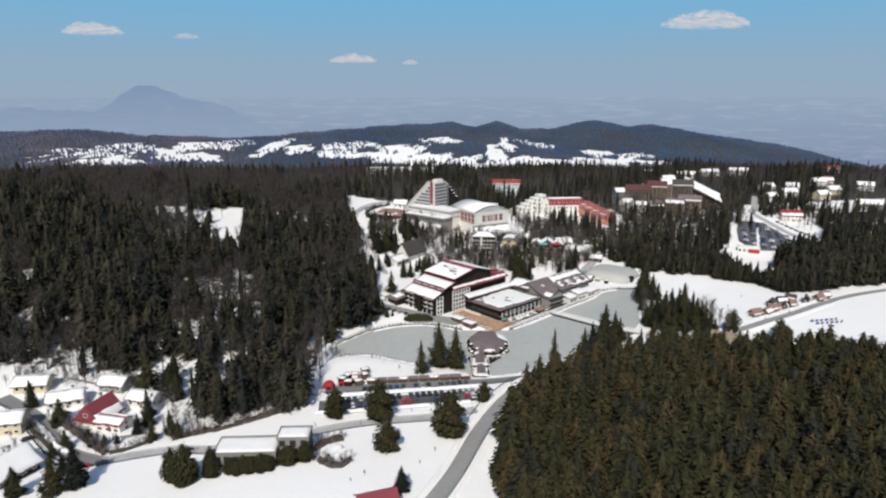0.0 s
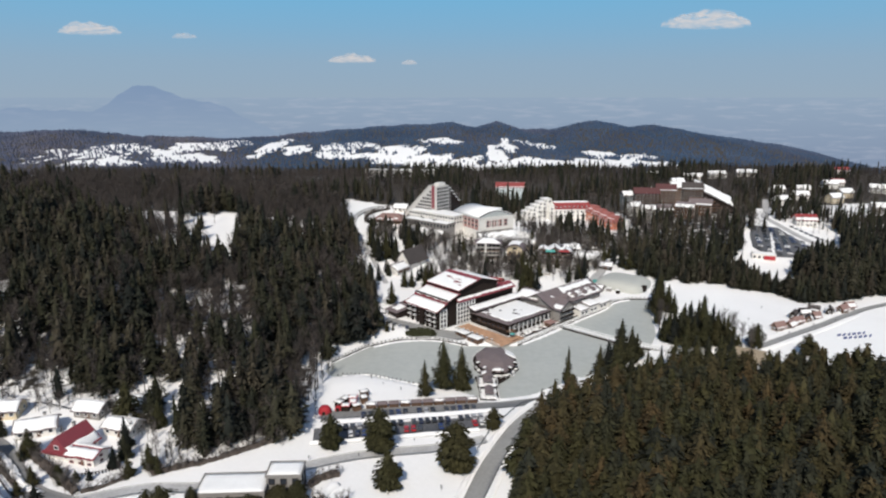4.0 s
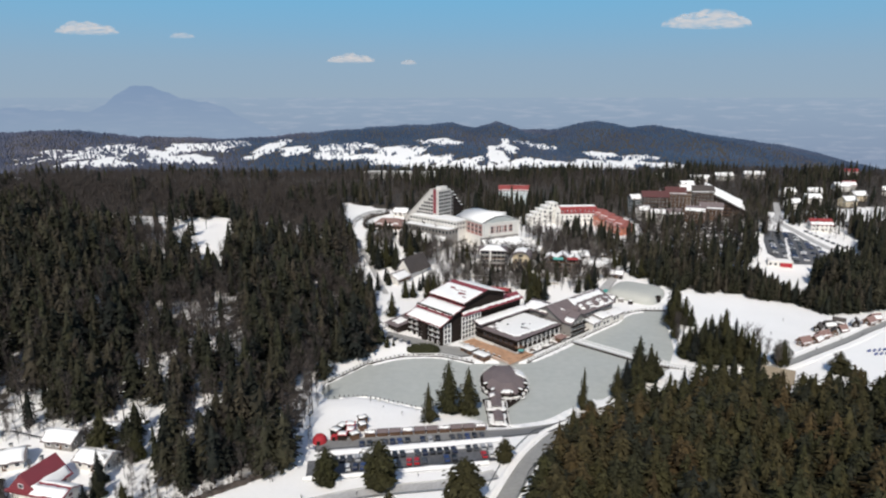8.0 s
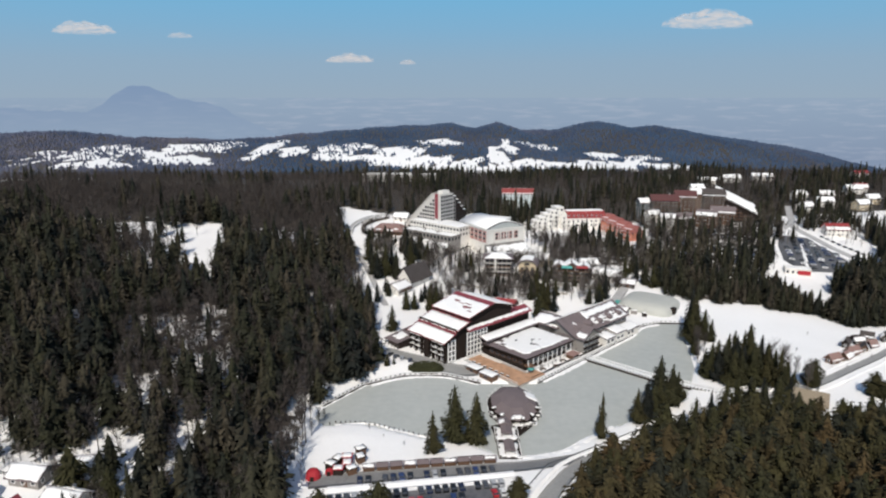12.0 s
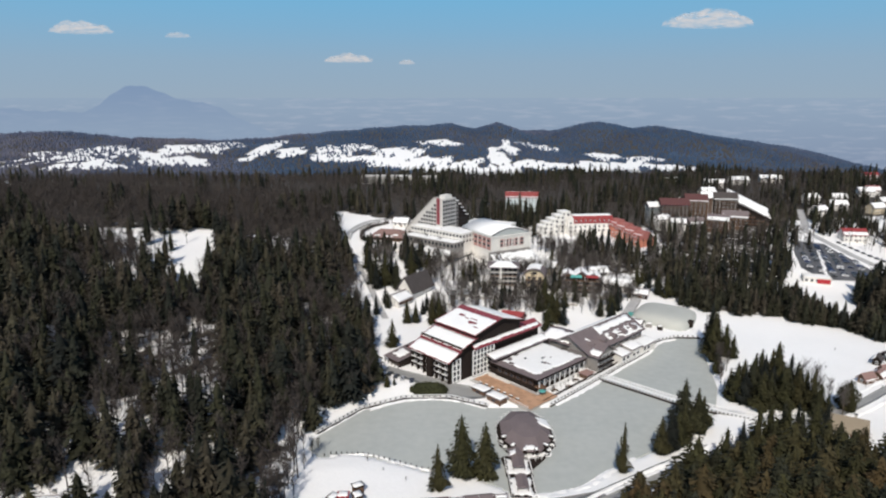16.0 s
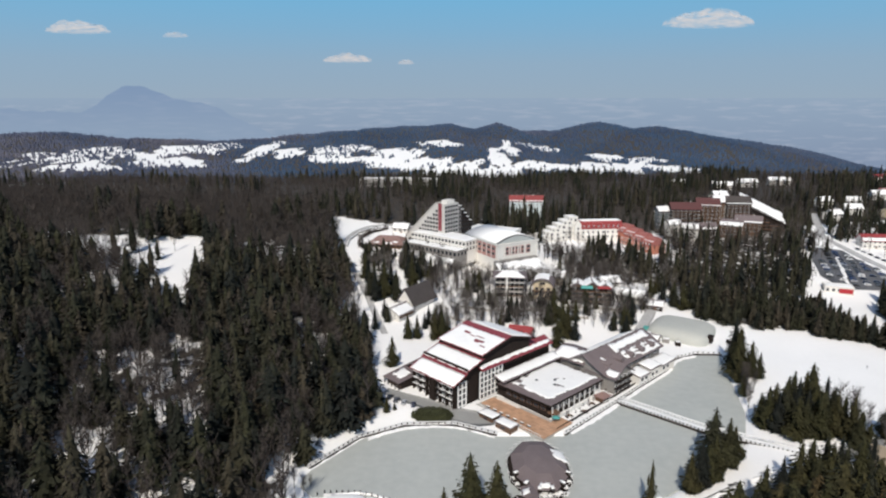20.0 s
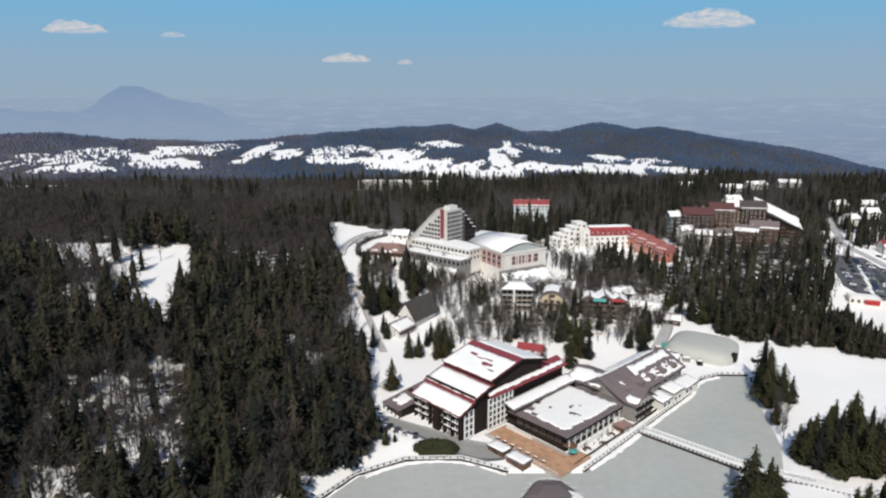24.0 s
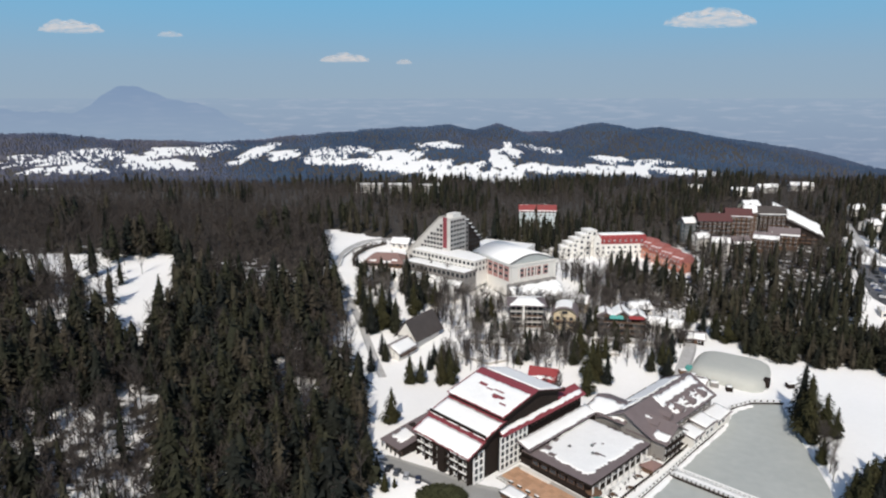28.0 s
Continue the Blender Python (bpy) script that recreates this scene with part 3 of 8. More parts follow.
# ---------------------------------------------------------------- trees
def conifer_geo(rnd, sprays, radius=0.19, base=0.05, round_top=0.0, leaf=0.26):
    """Unit-high spruce crown: small drooping sprays over an uneven outline, thin enough in places to show gaps, round a narrow dark core."""
    v, f = [], []
    waves = [(rnd.randint(1, 4), rnd.uniform(0, 6.28), rnd.uniform(5, 24), rnd.uniform(0.07, 0.17)) for _ in range(6)]
    power = rnd.uniform(0.6, 0.95)

    def reach(s, a):
        cone = (1 - s) ** power * min(1.0, 0.6 + 3.0 * s)
        egg = math.sin(math.pi * min(1.0, 0.18 + 0.82 * s)) ** 0.6
        return radius * (cone * (1 - round_top) + egg * round_top) * (1 + sum(w * math.sin(n * a + p + q * s) for n, p, q, w in waves)) + 0.006

    for j, s in enumerate((0.0, 0.25, 0.5, 0.75)):
        for i in range(5):
            a = 6.2832 * (i + 0.5 * (j % 2)) / 5
            r = 0.5 * reach(s, a) * rnd.uniform(0.8, 1.2)
            v.append((r * math.cos(a), r * math.sin(a), base + 0.03 + 0.9 * s))
    v.append((0, 0, 0.97))
    for j in range(3):
        for i in range(5):
            p, q = j * 5 + i, j * 5 + (i + 1) % 5
            f += [(p, q, q + 5), (p, q + 5, p + 5)]
    f += [(15 + i, 15 + (i + 1) % 5, 20) for i in range(5)]
    for _ in range(sprays):
        s = 1 - math.sqrt(rnd.uniform(0.0006, 1.0))
        a = rnd.uniform(0, 6.2832)
        r = reach(s, a)
        z = base + (0.98 - base) * s
        out = rnd.uniform(0.62, 1.18)
        ln = (leaf * radius + 0.25 * r) * rnd.uniform(0.6, 1.25)
        tip = r * out + 0.004
        root = max(0.0, tip - ln)
        w = ln * rnd.uniform(0.22, 0.5)
        up, droop = ln * rnd.uniform(0.25, 0.8), ln * rnd.uniform(-0.1, 0.4)
        ca, sa, sg = math.cos(a), math.sin(a), rnd.choice((-1, 1))
        mid = root + ln * rnd.uniform(0.35, 0.8)
        c = len(v)
        v += [(root * ca - 0.5 * sg * w * sa, root * sa + 0.5 * sg * w * ca, z + up), (mid * ca + sg * w * sa, mid * sa - sg * w * ca, z + 0.3 * up - 0.2 * droop), (tip * ca - 0.5 * sg * w * sa, tip * sa + 0.5 * sg * w * ca, z - droop)]
        f.append((c, c + 1, c + 2) if sg < 0 else (c, c + 2, c + 1))
    return v, f


def bare_geo(rnd, branches, twigs=3, thick=1.0):
    """Unit-high leafless tree: a trunk that tapers, limbs and sprays of thin twigs."""
    v, f = [], []

    def sliver(p, q, w):
        d = (Vector(q) - Vector(p)).normalized()
        s = d.cross(Vector((rnd.uniform(-1, 1), rnd.uniform(-1, 1), 0.3))).normalized() * w
        k = len(v)
        v.extend([tuple(Vector(p) - s), tuple(Vector(p) + s), tuple(q)])
        f.append((k, k + 1, k + 2))

    for a in (0, 2.1, 4.2):
        k = len(v)
        v.extend([(0.014 * math.cos(a), 0.014 * math.sin(a), 0), (0.014 * math.cos(a + 2.1), 0.014 * math.sin(a + 2.1), 0), (0, 0, 0.85)])
        f.append((k, k + 1, k + 2))
    for _ in range(branches):
        z = rnd.uniform(0.22, 0.8)
        a, ln = rnd.uniform(0, 6.28), rnd.uniform(0.10, 0.22) * (1.1 - 0.5 * z)
        p = (0, 0, z)
        q = (math.cos(a) * ln, math.sin(a) * ln, min(1, z + ln * rnd.uniform(0.8, 2.2)))
        sliver(p, q, 0.008 * thick)
        for _ in range(twigs):
            t = rnd.uniform(0.35, 0.95)
            m = tuple(p[i] + (q[i] - p[i]) * t for i in range(3))
            b, l2 = rnd.uniform(0, 6.28), rnd.uniform(0.05, 0.11)
            sliver(m, (m[0] + math.cos(b) * l2, m[1] + math.sin(b) * l2, min(1.03, m[2] + l2 * rnd.uniform(0.6, 2.2))), 0.0055 * thick)
    return v, f


def cone_geo(rnd, sides=4):
    """A very distant tree: two stacked ragged cones."""
    v, f = [], []
    for z, r, top in ((0.05, 0.3, 0.75), (0.45, 0.2, 1.0)):
        c = len(v)
        v.append((0, 0, top))
        a0 = rnd.uniform(0, 6.28)
        for i in range(sides):
            a = a0 + 6.283 * i / sides
            v.append((r * rnd.uniform(0.7, 1.2) * math.cos(a), r * rnd.uniform(0.7, 1.2) * math.sin(a), z + rnd.uniform(-0.05, 0.05)))
        f += [(c, c + 1 + i, c + 1 + (i + 1) % sides) for i in range(sides)]
    return v, f


def forest(name, label, templates, xy, low, high, mat, wide=(0.85, 1.2), seed=1, sink=0.3, tones=(0, 1), tone_of=None, even=0.0):
    """Many trees in one mesh: each a turned, scaled copy of one of the templates, standing on the ground."""
    rng = np.random.default_rng(seed)
    which = rng.integers(0, len(templates), len(xy))
    cos, fs, ts, base = [], [], [], 0
    ground = height(xy[:, 0], xy[:, 1]) - sink
    for k, (v, f) in enumerate(templates):
        sel = np.where(which == k)[0]
        if not len(sel):
            continue
        tv, tf = np.array(v), np.array(f)
        hh = rng.uniform(low, high, len(sel)) * (1 - (1 - even) * (0.45 - 0.6 * rng.random(len(sel)) ** 0.7))
        ww = hh * rng.uniform(wide[0], wide[1], len(sel))
        a = rng.uniform(0, 6.283, len(sel))
        ca, sa = np.cos(a), np.sin(a)
        lean = rng.normal(0, 0.012, (len(sel), 2))
        x = xy[sel, 0, None] + ww[:, None] * (tv[None, :, 0] * ca[:, None] - tv[None, :, 1] * sa[:, None]) + lean[:, :1] * hh[:, None] * tv[None, :, 2]
        y = xy[sel, 1, None] + ww[:, None] * (tv[None, :, 0] * sa[:, None] + tv[None, :, 1] * ca[:, None]) + lean[:, 1:] * hh[:, None] * tv[None, :, 2]
        z = ground[sel, None] + hh[:, None] * tv[None, :, 2]
        cos.append(np.stack([x, y, z], 2).reshape(-1, 3))
        fs.append((tf[None] + (np.arange(len(sel)) * len(tv))[:, None, None] + base).reshape(-1, tf.shape[1]))
        tone = rng.uniform(tones[0], tones[1], len(sel))
        if tone_of is not None:
            tone = np.clip(tone_of(xy[sel, 0], xy[sel, 1]) + 0.16 * (tone - 0.5), 0, 1)
        ts.append(np.repeat(tone, len(tv)))
        base += len(sel) * len(tv)
    return tagged(new(name, raw_mesh(name, np.concatenate(cos), np.concatenate(fs), mat, np.concatenate(ts))), label, "woodland", kind="stuff")


KEEP_CLEAR = []          # (x, y, radius) of buildings and open places


def scatter(poly, spacing, seed, holes=(), ragged=3.0, line=None):
    """Points over an outline on a jittered net, kept off the holes and the cleared circles."""
    rng = np.random.default_rng(seed)
    p = np.array(poly)
    gx, gy = np.meshgrid(np.arange(p[:, 0].min(), p[:, 0].max(), spacing), np.arange(p[:, 1].min(), p[:, 1].max(), spacing))
    q = np.stack([gx.ravel(), gy.ravel()], 1) + rng.uniform(-0.5, 0.5, (gx.size, 2)) * spacing
    q = q[poly_distance(poly, q[:, 0], q[:, 1]) < rng.normal(-ragged / 2, ragged / 2, len(q)).clip(-ragged * 2, 0)]
    for hole, keep in holes:
        inside = poly_distance(hole, q[:, 0], q[:, 1]) < rng.normal(0, 3, len(q))
        q = q[~inside | (rng.random(len(q)) < keep)]
    for x, y, r in KEEP_CLEAR:
        q = q[np.hypot(q[:, 0] - x, q[:, 1] - y) > r]
    if line is not None:
        for (ax, ay), (bx, by) in zip(line[0][:-1], line[0][1:]):
            dx, dy = bx - ax, by - ay
            t = np.clip(((q[:, 0] - ax) * dx + (q[:, 1] - ay) * dy) / (dx * dx + dy * dy), 0, 1)
            q = q[np.hypot(q[:, 0] - ax - t * dx, q[:, 1] - ay - t * dy) > line[1]]
    return q


KEEP_CLEAR += [(228, 626, 17), (206, 622, 13), (248, 632, 14), (403, 748, 17), (434, 734, 16), (366, 718, 16), (486, 832, 16), (66, 690, 15), (68, 608, 8), (80, 613, 9), (27, 587, 19), (322, 606, 16), (-43, 606, 9), (-30, 600, 8), (-70, 606, 6), (-82, 596, 4), (-2, 562, 30), (16, 572, 16), (38, 532, 32), (52, 556, 14), (-45, 560, 30), (115, 612, 26), (140, 590, 26), (66, 702, 20), (205, 657, 15), (246, 662, 18), (264, 662, 16), (228, 636, 9), (183, 660, 9), (206, 632, 7), (356, 655, 24),
               (395, 790, 16), (425, 790, 16), (460, 768, 18), (458, 690, 18), (255, 522, 13), (142, 256, 0.1), (-142, 256, 9), (-129, 262, 9), (-176, 254, 10), (143, 312, 11), (66, 752, 4),
               (498, 850, 16), (105, 480, 24)]
_r = random.Random(7)
NEAR_T = [conifer_geo(_r, 520, _r.uniform(0.15, 0.21), 0.05, _r.choice((0.0, 0.15, 0.3)), 0.22) for _ in range(8)]
MID_T = [conifer_geo(_r, 210, _r.uniform(0.14, 0.2), 0.05, _r.choice((0.0, 0.15, 0.3, 0.45))) for _ in range(9)]
LOW_T = [conifer_geo(_r, 84, _r.uniform(0.14, 0.2), 0.05, _r.choice((0.1, 0.3, 0.5)), 0.36) for _ in range(7)]
BARE_T = [bare_geo(_r, 19, 3) for _ in range(6)]
BARE_LOW = [bare_geo(_r, 9, 2, 1.7) for _ in range(5)]
CONE_T = [cone_geo(_r) for _ in range(6)]

lw = scatter(LEFT_WOOD, 5.7, 11, [(CLEARING, 0.05)])
lw = lw[(lw[:, 1] < 680) & (lw[:, 0] > -0.74 * lw[:, 1] - 14)]
_g = np.random.default_rng(5)
_patch = np.sin(lw[:, 0] * 0.045 + 1.0) * np.sin(lw[:, 1] * 0.038 + 0.5) + _g.normal(0, 0.45, len(lw))
gap = np.maximum(open_wood(lw[:, 0], lw[:, 1]), 0.8 * np.maximum(open_wood(lw[:, 0], lw[:, 1] + 12), 0.7 * open_wood(lw[:, 0], lw[:, 1] + 22)) * (lw[:, 1] < 400))
deciduous = _patch + 1.7 * smooth(470, 600, lw[:, 1]) + 0.45 * gap > 0.60
keep = deciduous | (_g.random(len(lw)) > 0.80 * gap)
lw, deciduous = lw[keep], deciduous[keep]
forest("spruce_forest", "dense dark spruce forest on a snowy slope", MID_T, lw[~deciduous], 16, 26, DARK_CONIFER, wide=(1.15, 1.75), seed=3)
brush = scatter(LEFT_WOOD, 9.5, 12, [(CLEARING, 0.15)])
brush = brush[(brush[:, 1] < 680) & (brush[:, 0] > -0.74 * brush[:, 1] - 14)]
brush = np.concatenate([brush, scatter([(-220, 262), (-60, 262), (-60, 420), (-220, 420)], 6.2, 13)[::3]])
poles = scatter(LEFT_WOOD, 5.0, 14, [(CLEARING, 0.05)])
poles = poles[(poles[:, 1] < 470) & (poles[:, 0] > -0.74 * poles[:, 1] - 14)]
poles = poles[(open_wood(poles[:, 0], poles[:, 1]) > 0.3) & (poles[:, 1] > 296)]
forest("bare_woodland", "grey leafless trees among the spruces", BARE_T, np.concatenate([lw[deciduous], brush, poles]), 12, 20, TWIGS, wide=(0.8, 1.25), seed=4, tones=(0, 0.5))

nw = scatter(NEAR_WOOD, 5.1, 21, ragged=1.2, line=(MAIN_ROAD, 5.2))
nw = nw[(nw[:, 1] > 125) & (nw[:, 0] < 0.72 * nw[:, 1] + 24)]
south = scatter([(16, 126), (360, 126), (360, -160), (60, -160), (10, -20)], 8.6, 22, ragged=6.0)
forest("southern_spruce_wood", "spruce wood going on behind the knoll", LOW_T, south, 17, 25, CONIFER, seed=7, wide=(1.5, 2.0))
forest("spruce_plantation", "dense olive-green spruce wood on a knoll beside the road", NEAR_T, nw, 17, 23, CONIFER, seed=6, wide=(1.25, 1.75), even=0.5)

pw = np.concatenate([scatter(LEFT_WOOD, 8.4, 31, [(CLEARING, 0.06)]), scatter(EAST_WOOD, 6.8, 32, [(SNOW_STRIP, 0.0)], line=(RESORT_ROAD, 5.5))])
pw = pw[((pw[:, 1] >= 680) | (pw[:, 0] > -30) | ((pw[:, 0] > -114) & (pw[:, 1] > 596))) & (pw[:, 0] > -0.72 * pw[:, 1]) & (pw[:, 0] < 0.75 * pw[:, 1])]
_patch = np.sin(pw[:, 0] * 0.03 + 2.0) * np.sin(pw[:, 1] * 0.022) + _g.normal(0, 0.5, len(pw)) + 0.85 * (pw[:, 1] > 650) + 0.5 * (pw[:, 0] < -100)
deciduous = _patch > 0.25
east = (pw[:, 0] > 120) & (pw[:, 1] < 660)
deciduous &= ~east | (_g.random(len(pw)) < 0.6)
deciduous |= (pw[:, 0] > 150) & (pw[:, 0] < 300) & (pw[:, 1] > 545) & (pw[:, 1] < 650) & (_g.random(len(pw)) < 0.6)
low_band = (pw[:, 0] > 125) & (pw[:, 1] < 492)
band = np.concatenate([pw[low_band], scatter([(134, 458), (150, 449), (195, 440), (214, 430), (224, 412), (262, 424), (330, 446), (330, 486), (245, 486), (170, 482), (132, 478)], 4.3, 33)])
band = np.concatenate([band, scatter([(188, 438), (216, 431), (224, 411), (264, 424), (266, 440), (225, 446), (188, 452)], 3.4, 35)])
band = band[(band[:, 0] < 214) | (band[:, 0] > 250) | (band[:, 1] < 440)]
forest("field_edge_saplings", "low spruces along the far side of the snow field", MID_T, band[(band[:, 0] > 188) & (band[:, 0] <= 246)], 11, 17, DARK_CONIFER, wide=(1.1, 1.6), seed=19)
tall = np.concatenate([band[band[:, 0] > 246], scatter([(250, 432), (330, 446), (420, 480), (400, 540), (336, 528), (300, 518), (272, 508), (262, 490)], 6.0, 34)])
forest("tall_field_spruces", "tall dense spruces between the snow field and the car park", MID_T, tall, 17, 25, DARK_CONIFER, wide=(1.1, 1.5), seed=20)
forest("field_edge_spruces", "row of smaller spruces along the snow field", MID_T, band[band[:, 0] <= 188], 10, 18, DARK_CONIFER, wide=(1.1, 1.6), seed=18)
pw, deciduous = pw[~low_band], deciduous[~low_band]
forest("plateau_spruce_forest", "spruce forest behind the resort buildings", LOW_T, pw[~deciduous], 14, 25, DARK_CONIFER, seed=8)
forest("plateau_bare_woodland", "brown leafless woodland behind the resort", BARE_LOW, pw[deciduous], 10, 16, TWIGS, wide=(1.0, 1.5), seed=9, tones=(0, 0.42))

# the far valley side and ridge: woods with open snow fields
_n = 46000
fy = 1180 + 1560 * _g.random(_n) ** 0.8
fx = (_g.random(_n) * 1.5 - 0.75) * fy
thin = open_field(fx, fy, _g.normal(0, 0.2, _n), THIN)
ok = ~open_field(fx, fy, _g.normal(0, 0.26, _n)) & (~thin | (_g.random(_n) < 0.4)) | (_g.random(_n) < 0.05)
fw = np.stack([fx, fy], 1)[ok]


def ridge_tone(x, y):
    """Grey-brown leafless woods in the west and along the crest, spruce in painted haze blue elsewhere."""
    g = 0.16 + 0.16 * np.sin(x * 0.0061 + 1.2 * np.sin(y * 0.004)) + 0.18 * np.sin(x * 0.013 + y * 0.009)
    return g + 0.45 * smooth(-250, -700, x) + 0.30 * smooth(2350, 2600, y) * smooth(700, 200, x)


forest("ridge_woodland", "distant wooded ridge with snowy clearings", CONE_T, fw, 6, 10, HAZED_CONIFER, wide=(1.2, 2.0), seed=10, sink=1.0, tone_of=ridge_tone)

SPRUCES = []
for k in range(5):
    SPRUCES.append((mesh_of("trunk", *join(prism([(0.016 * math.cos(a), 0.016 * math.sin(a)) for a in np.arange(0, 6.28, 1.05)], -0.02, 0.3)), BARK), None))


def spruce_mesh(k, mat):
    v, f = conifer_geo(random.Random(100 + k), 1000 if k < 6 else 1500, 0.145 + 0.015 * (k % 3), 0.03, 0.0 if k < 6 else 0.75, 0.15)
    co = np.array(v)
    return raw_mesh("crown", co, np.array(f), mat, np.full(len(co), (k % 5) * 0.11 if k in (0, 4) else 0.3 + 0.08 * (k % 5)))


CROWNS = [spruce_mesh(k, DARK_CONIFER if k in (0, 4) else CONIFER) for k in range(9)]
BARE_CROWNS = []
for k in range(4):
    v, f = bare_geo(random.Random(60 + k), 60, 5, 0.62)
    BARE_CROWNS.append(raw_mesh("crown", np.array(v), np.array(f), TWIGS, np.full(len(v), k / 4.0)))


def spruce(x, y, tall, kind=0, label="dark green spruce standing in the snow", group="spruces", slim=1.0, z=None):
    k = kind % 9
    at = pose(x, y, (h(x, y) if z is None else z) - 0.2, 0, 0, (x * 37 + y * 11) % 360)
    t = thing("spruce_tree", label, "tree", at, group)
    t.scale = (tall * slim, tall * slim, tall)
    part("trunk", SPRUCES[0][0], BARK, t)
    part("crown", CROWNS[k], CONIFER, t)
    return t


TRUNK = mesh_of("trunk", *join(([(0.018 * math.cos(a), 0.018 * math.sin(a), 0) for a in np.arange(0, 6.2, 1.05)] + [(0, 0, 0.8)], [(i, (i + 1) % 6, 6) for i in range(6)])), BARK)


def bare_tree(x, y, tall, kind=0, label="leafless grey-brown tree in the snow", group="leafless trees"):
    t = thing("bare_tree", label, "tree", pose(x, y, h(x, y) - 0.1, 0, 0, (x * 53 + y * 17) % 360), group)
    t.scale = (tall, tall, tall)
    part("trunk", TRUNK, BARK, t)
    part("crown", BARE_CROWNS[kind % 4], TWIGS, t)
    return t


# ---------------------------------------------------------------- the lakeside hotel
HOTEL = pose(-6.6, 351.2, 2.0, 0, 0, -47)
hotel = thing("lakeside_hotel", "large chalet-style hotel with stepped red roofs under snow", "hotel", HOTEL)
PROFILE = [(1, -2.5), (1, 10.5), (7, 13.2), (7.6, 14.2), (16.3, 16.8), (16.6, 18.9), (33, 22.4), (47, 18.4), (47, -2.5)]
part("wall", extrude_x(PROFILE, -25.6, -0.9), TIMBER, hotel, "dark timber-clad walls and gable")
TIERS = [((-1.2, 10.5), (7.2, 13.9)), ((6.4, 14.4), (16.9, 17.6)), ((15.4, 19.2), (33.2, 23.1)), ((33.2, 23.1), (48.5, 18.8))]
for k, ((y0, z0), (y1, z1)) in enumerate(TIERS):
    r = part("roof", slab((-27, y0, z0), (0.6, y0, z0), (0.6, y1, z1), (-27, y1, z1), 0.45), RED_ROOF, hotel, "red sheet-metal roof tier")
    g = 0.45 if k < 3 else 0.5
    top = 1.5 if k != 2 else 3.2
    f0, f1 = (-0.15 / (y1 - y0), 1 - top / (y1 - y0)) if k < 3 else (1.5 / (y1 - y0), 1 - 0.4 / (y1 - y0))
    pt = lambda x, s: (x, y0 + (y1 - y0) * s, z0 + (z1 - z0) * s)
    part("snow_cover", snow_sheet(pt(-26.6, f0), pt(0.2, f0), pt(0.2, f1), pt(-26.6, f1), 0.35, 0.75 if k == 2 else 1.2, g, 20 + k, 0.02, bare=((0.60, 0.66, 0.035), (0.66, 0.5, 0.045), (0.71, 0.53, 0.03), (0.45, 0.62, 0.025), (0.84, 0.35, 0.025), (0.3, 0.7, 0.03), (0.64, 0.42, 0.02)) if k == 2 else ()), ROOF_SNOW, r, "thick white snow", smooth=True)
# dark colour on the steps stands in for shadow below the upper eaves
for y, z in ((7.1, 13.9), (16.6, 17.6)):
    part("eave_shade_step", box(-26.6, 0.2, y - 0.5, y + 0.1, z - 0.4, z + 1.6), TIMBER, hotel, "step between roof tiers, coloured dark as the shadow under the eave")
part("fascia", join(*[slab((0.6, y0, z0 + 0.1), (0.9, y0, z0 + 0.1), (0.9, y1, z1 + 0.1), (0.6, y1, z1 + 0.1), 0.9) for (y0, z0), (y1, z1) in TIERS]), TIMBER, hotel)
# balconies on the lake front
for fl in range(4):
    z = 0.2 + fl * 2.7
    for b in range(6):
        x = -23.6 + b * 4.1
        if z + 2.0 < 10.8:
            block("balcony_door", (1.7, 0.15, 1.9), WHITE_PAINT, hotel, pose(x - 0.5, 0.9, z + 1.15), "white balcony door and window")
            block("pane", (0.7, 0.05, 1.5), GLASS, hotel, pose(x - 0.15, 0.81, z + 1.2))
        if fl:
            block("balcony_slab", (3.9, 1.5, 0.18), TIMBER, hotel, pose(x, 0.3, z))
            block("balcony_rail", (3.9, 0.12, 0.95), TIMBER, hotel, pose(x, -0.4, z + 0.5), "dark timber balcony front")
            if b not in (2, 3):
                block("snow_ledge", (3.3, 0.5, 0.26), ROOF_SNOW, hotel, pose(x, -0.42, z + 1.08), "snow along the balcony front")
for b in range(7):
    block("balcony_post", (0.28, 1.5, 10.2), TIMBER, hotel, pose(-25.6 + b * 4.1, 0.3, 5.2))
block("stair_shaft", (3.0, 1.6, 10.4), TIMBER, hotel, pose(-13.3, 0.0, 5.1))
# white frames on the flank
for ya, yb, x in ((2.0, 6.5, -0.3), (13.5, 27, 0.9)):
    n = max(2, int((yb - ya) / 2.2))
    block("flank_wall", (0.8, yb - ya, 12.2), GLASS, hotel, pose(x - 0.6, (ya + yb) / 2, 6.1 if ya > 10 else 4.3), "dark glazing")
    for i in range(n + 1):
        block("column", (0.5, 0.38, 12.4 if ya > 10 else 10.6), WHITE_PAINT, hotel, pose(x, ya + (yb - ya) * i / n, 6.2 if ya > 10 else 5.3), "white column")
    for fl in range(5 if ya < 10 else 6):
        block("beam", (0.42, yb - ya, 0.36), WHITE_PAINT, hotel, pose(x + 0.02, (ya + yb) / 2, 0.3 + fl * (2.55 if ya < 10 else 2.42)), "white beam")
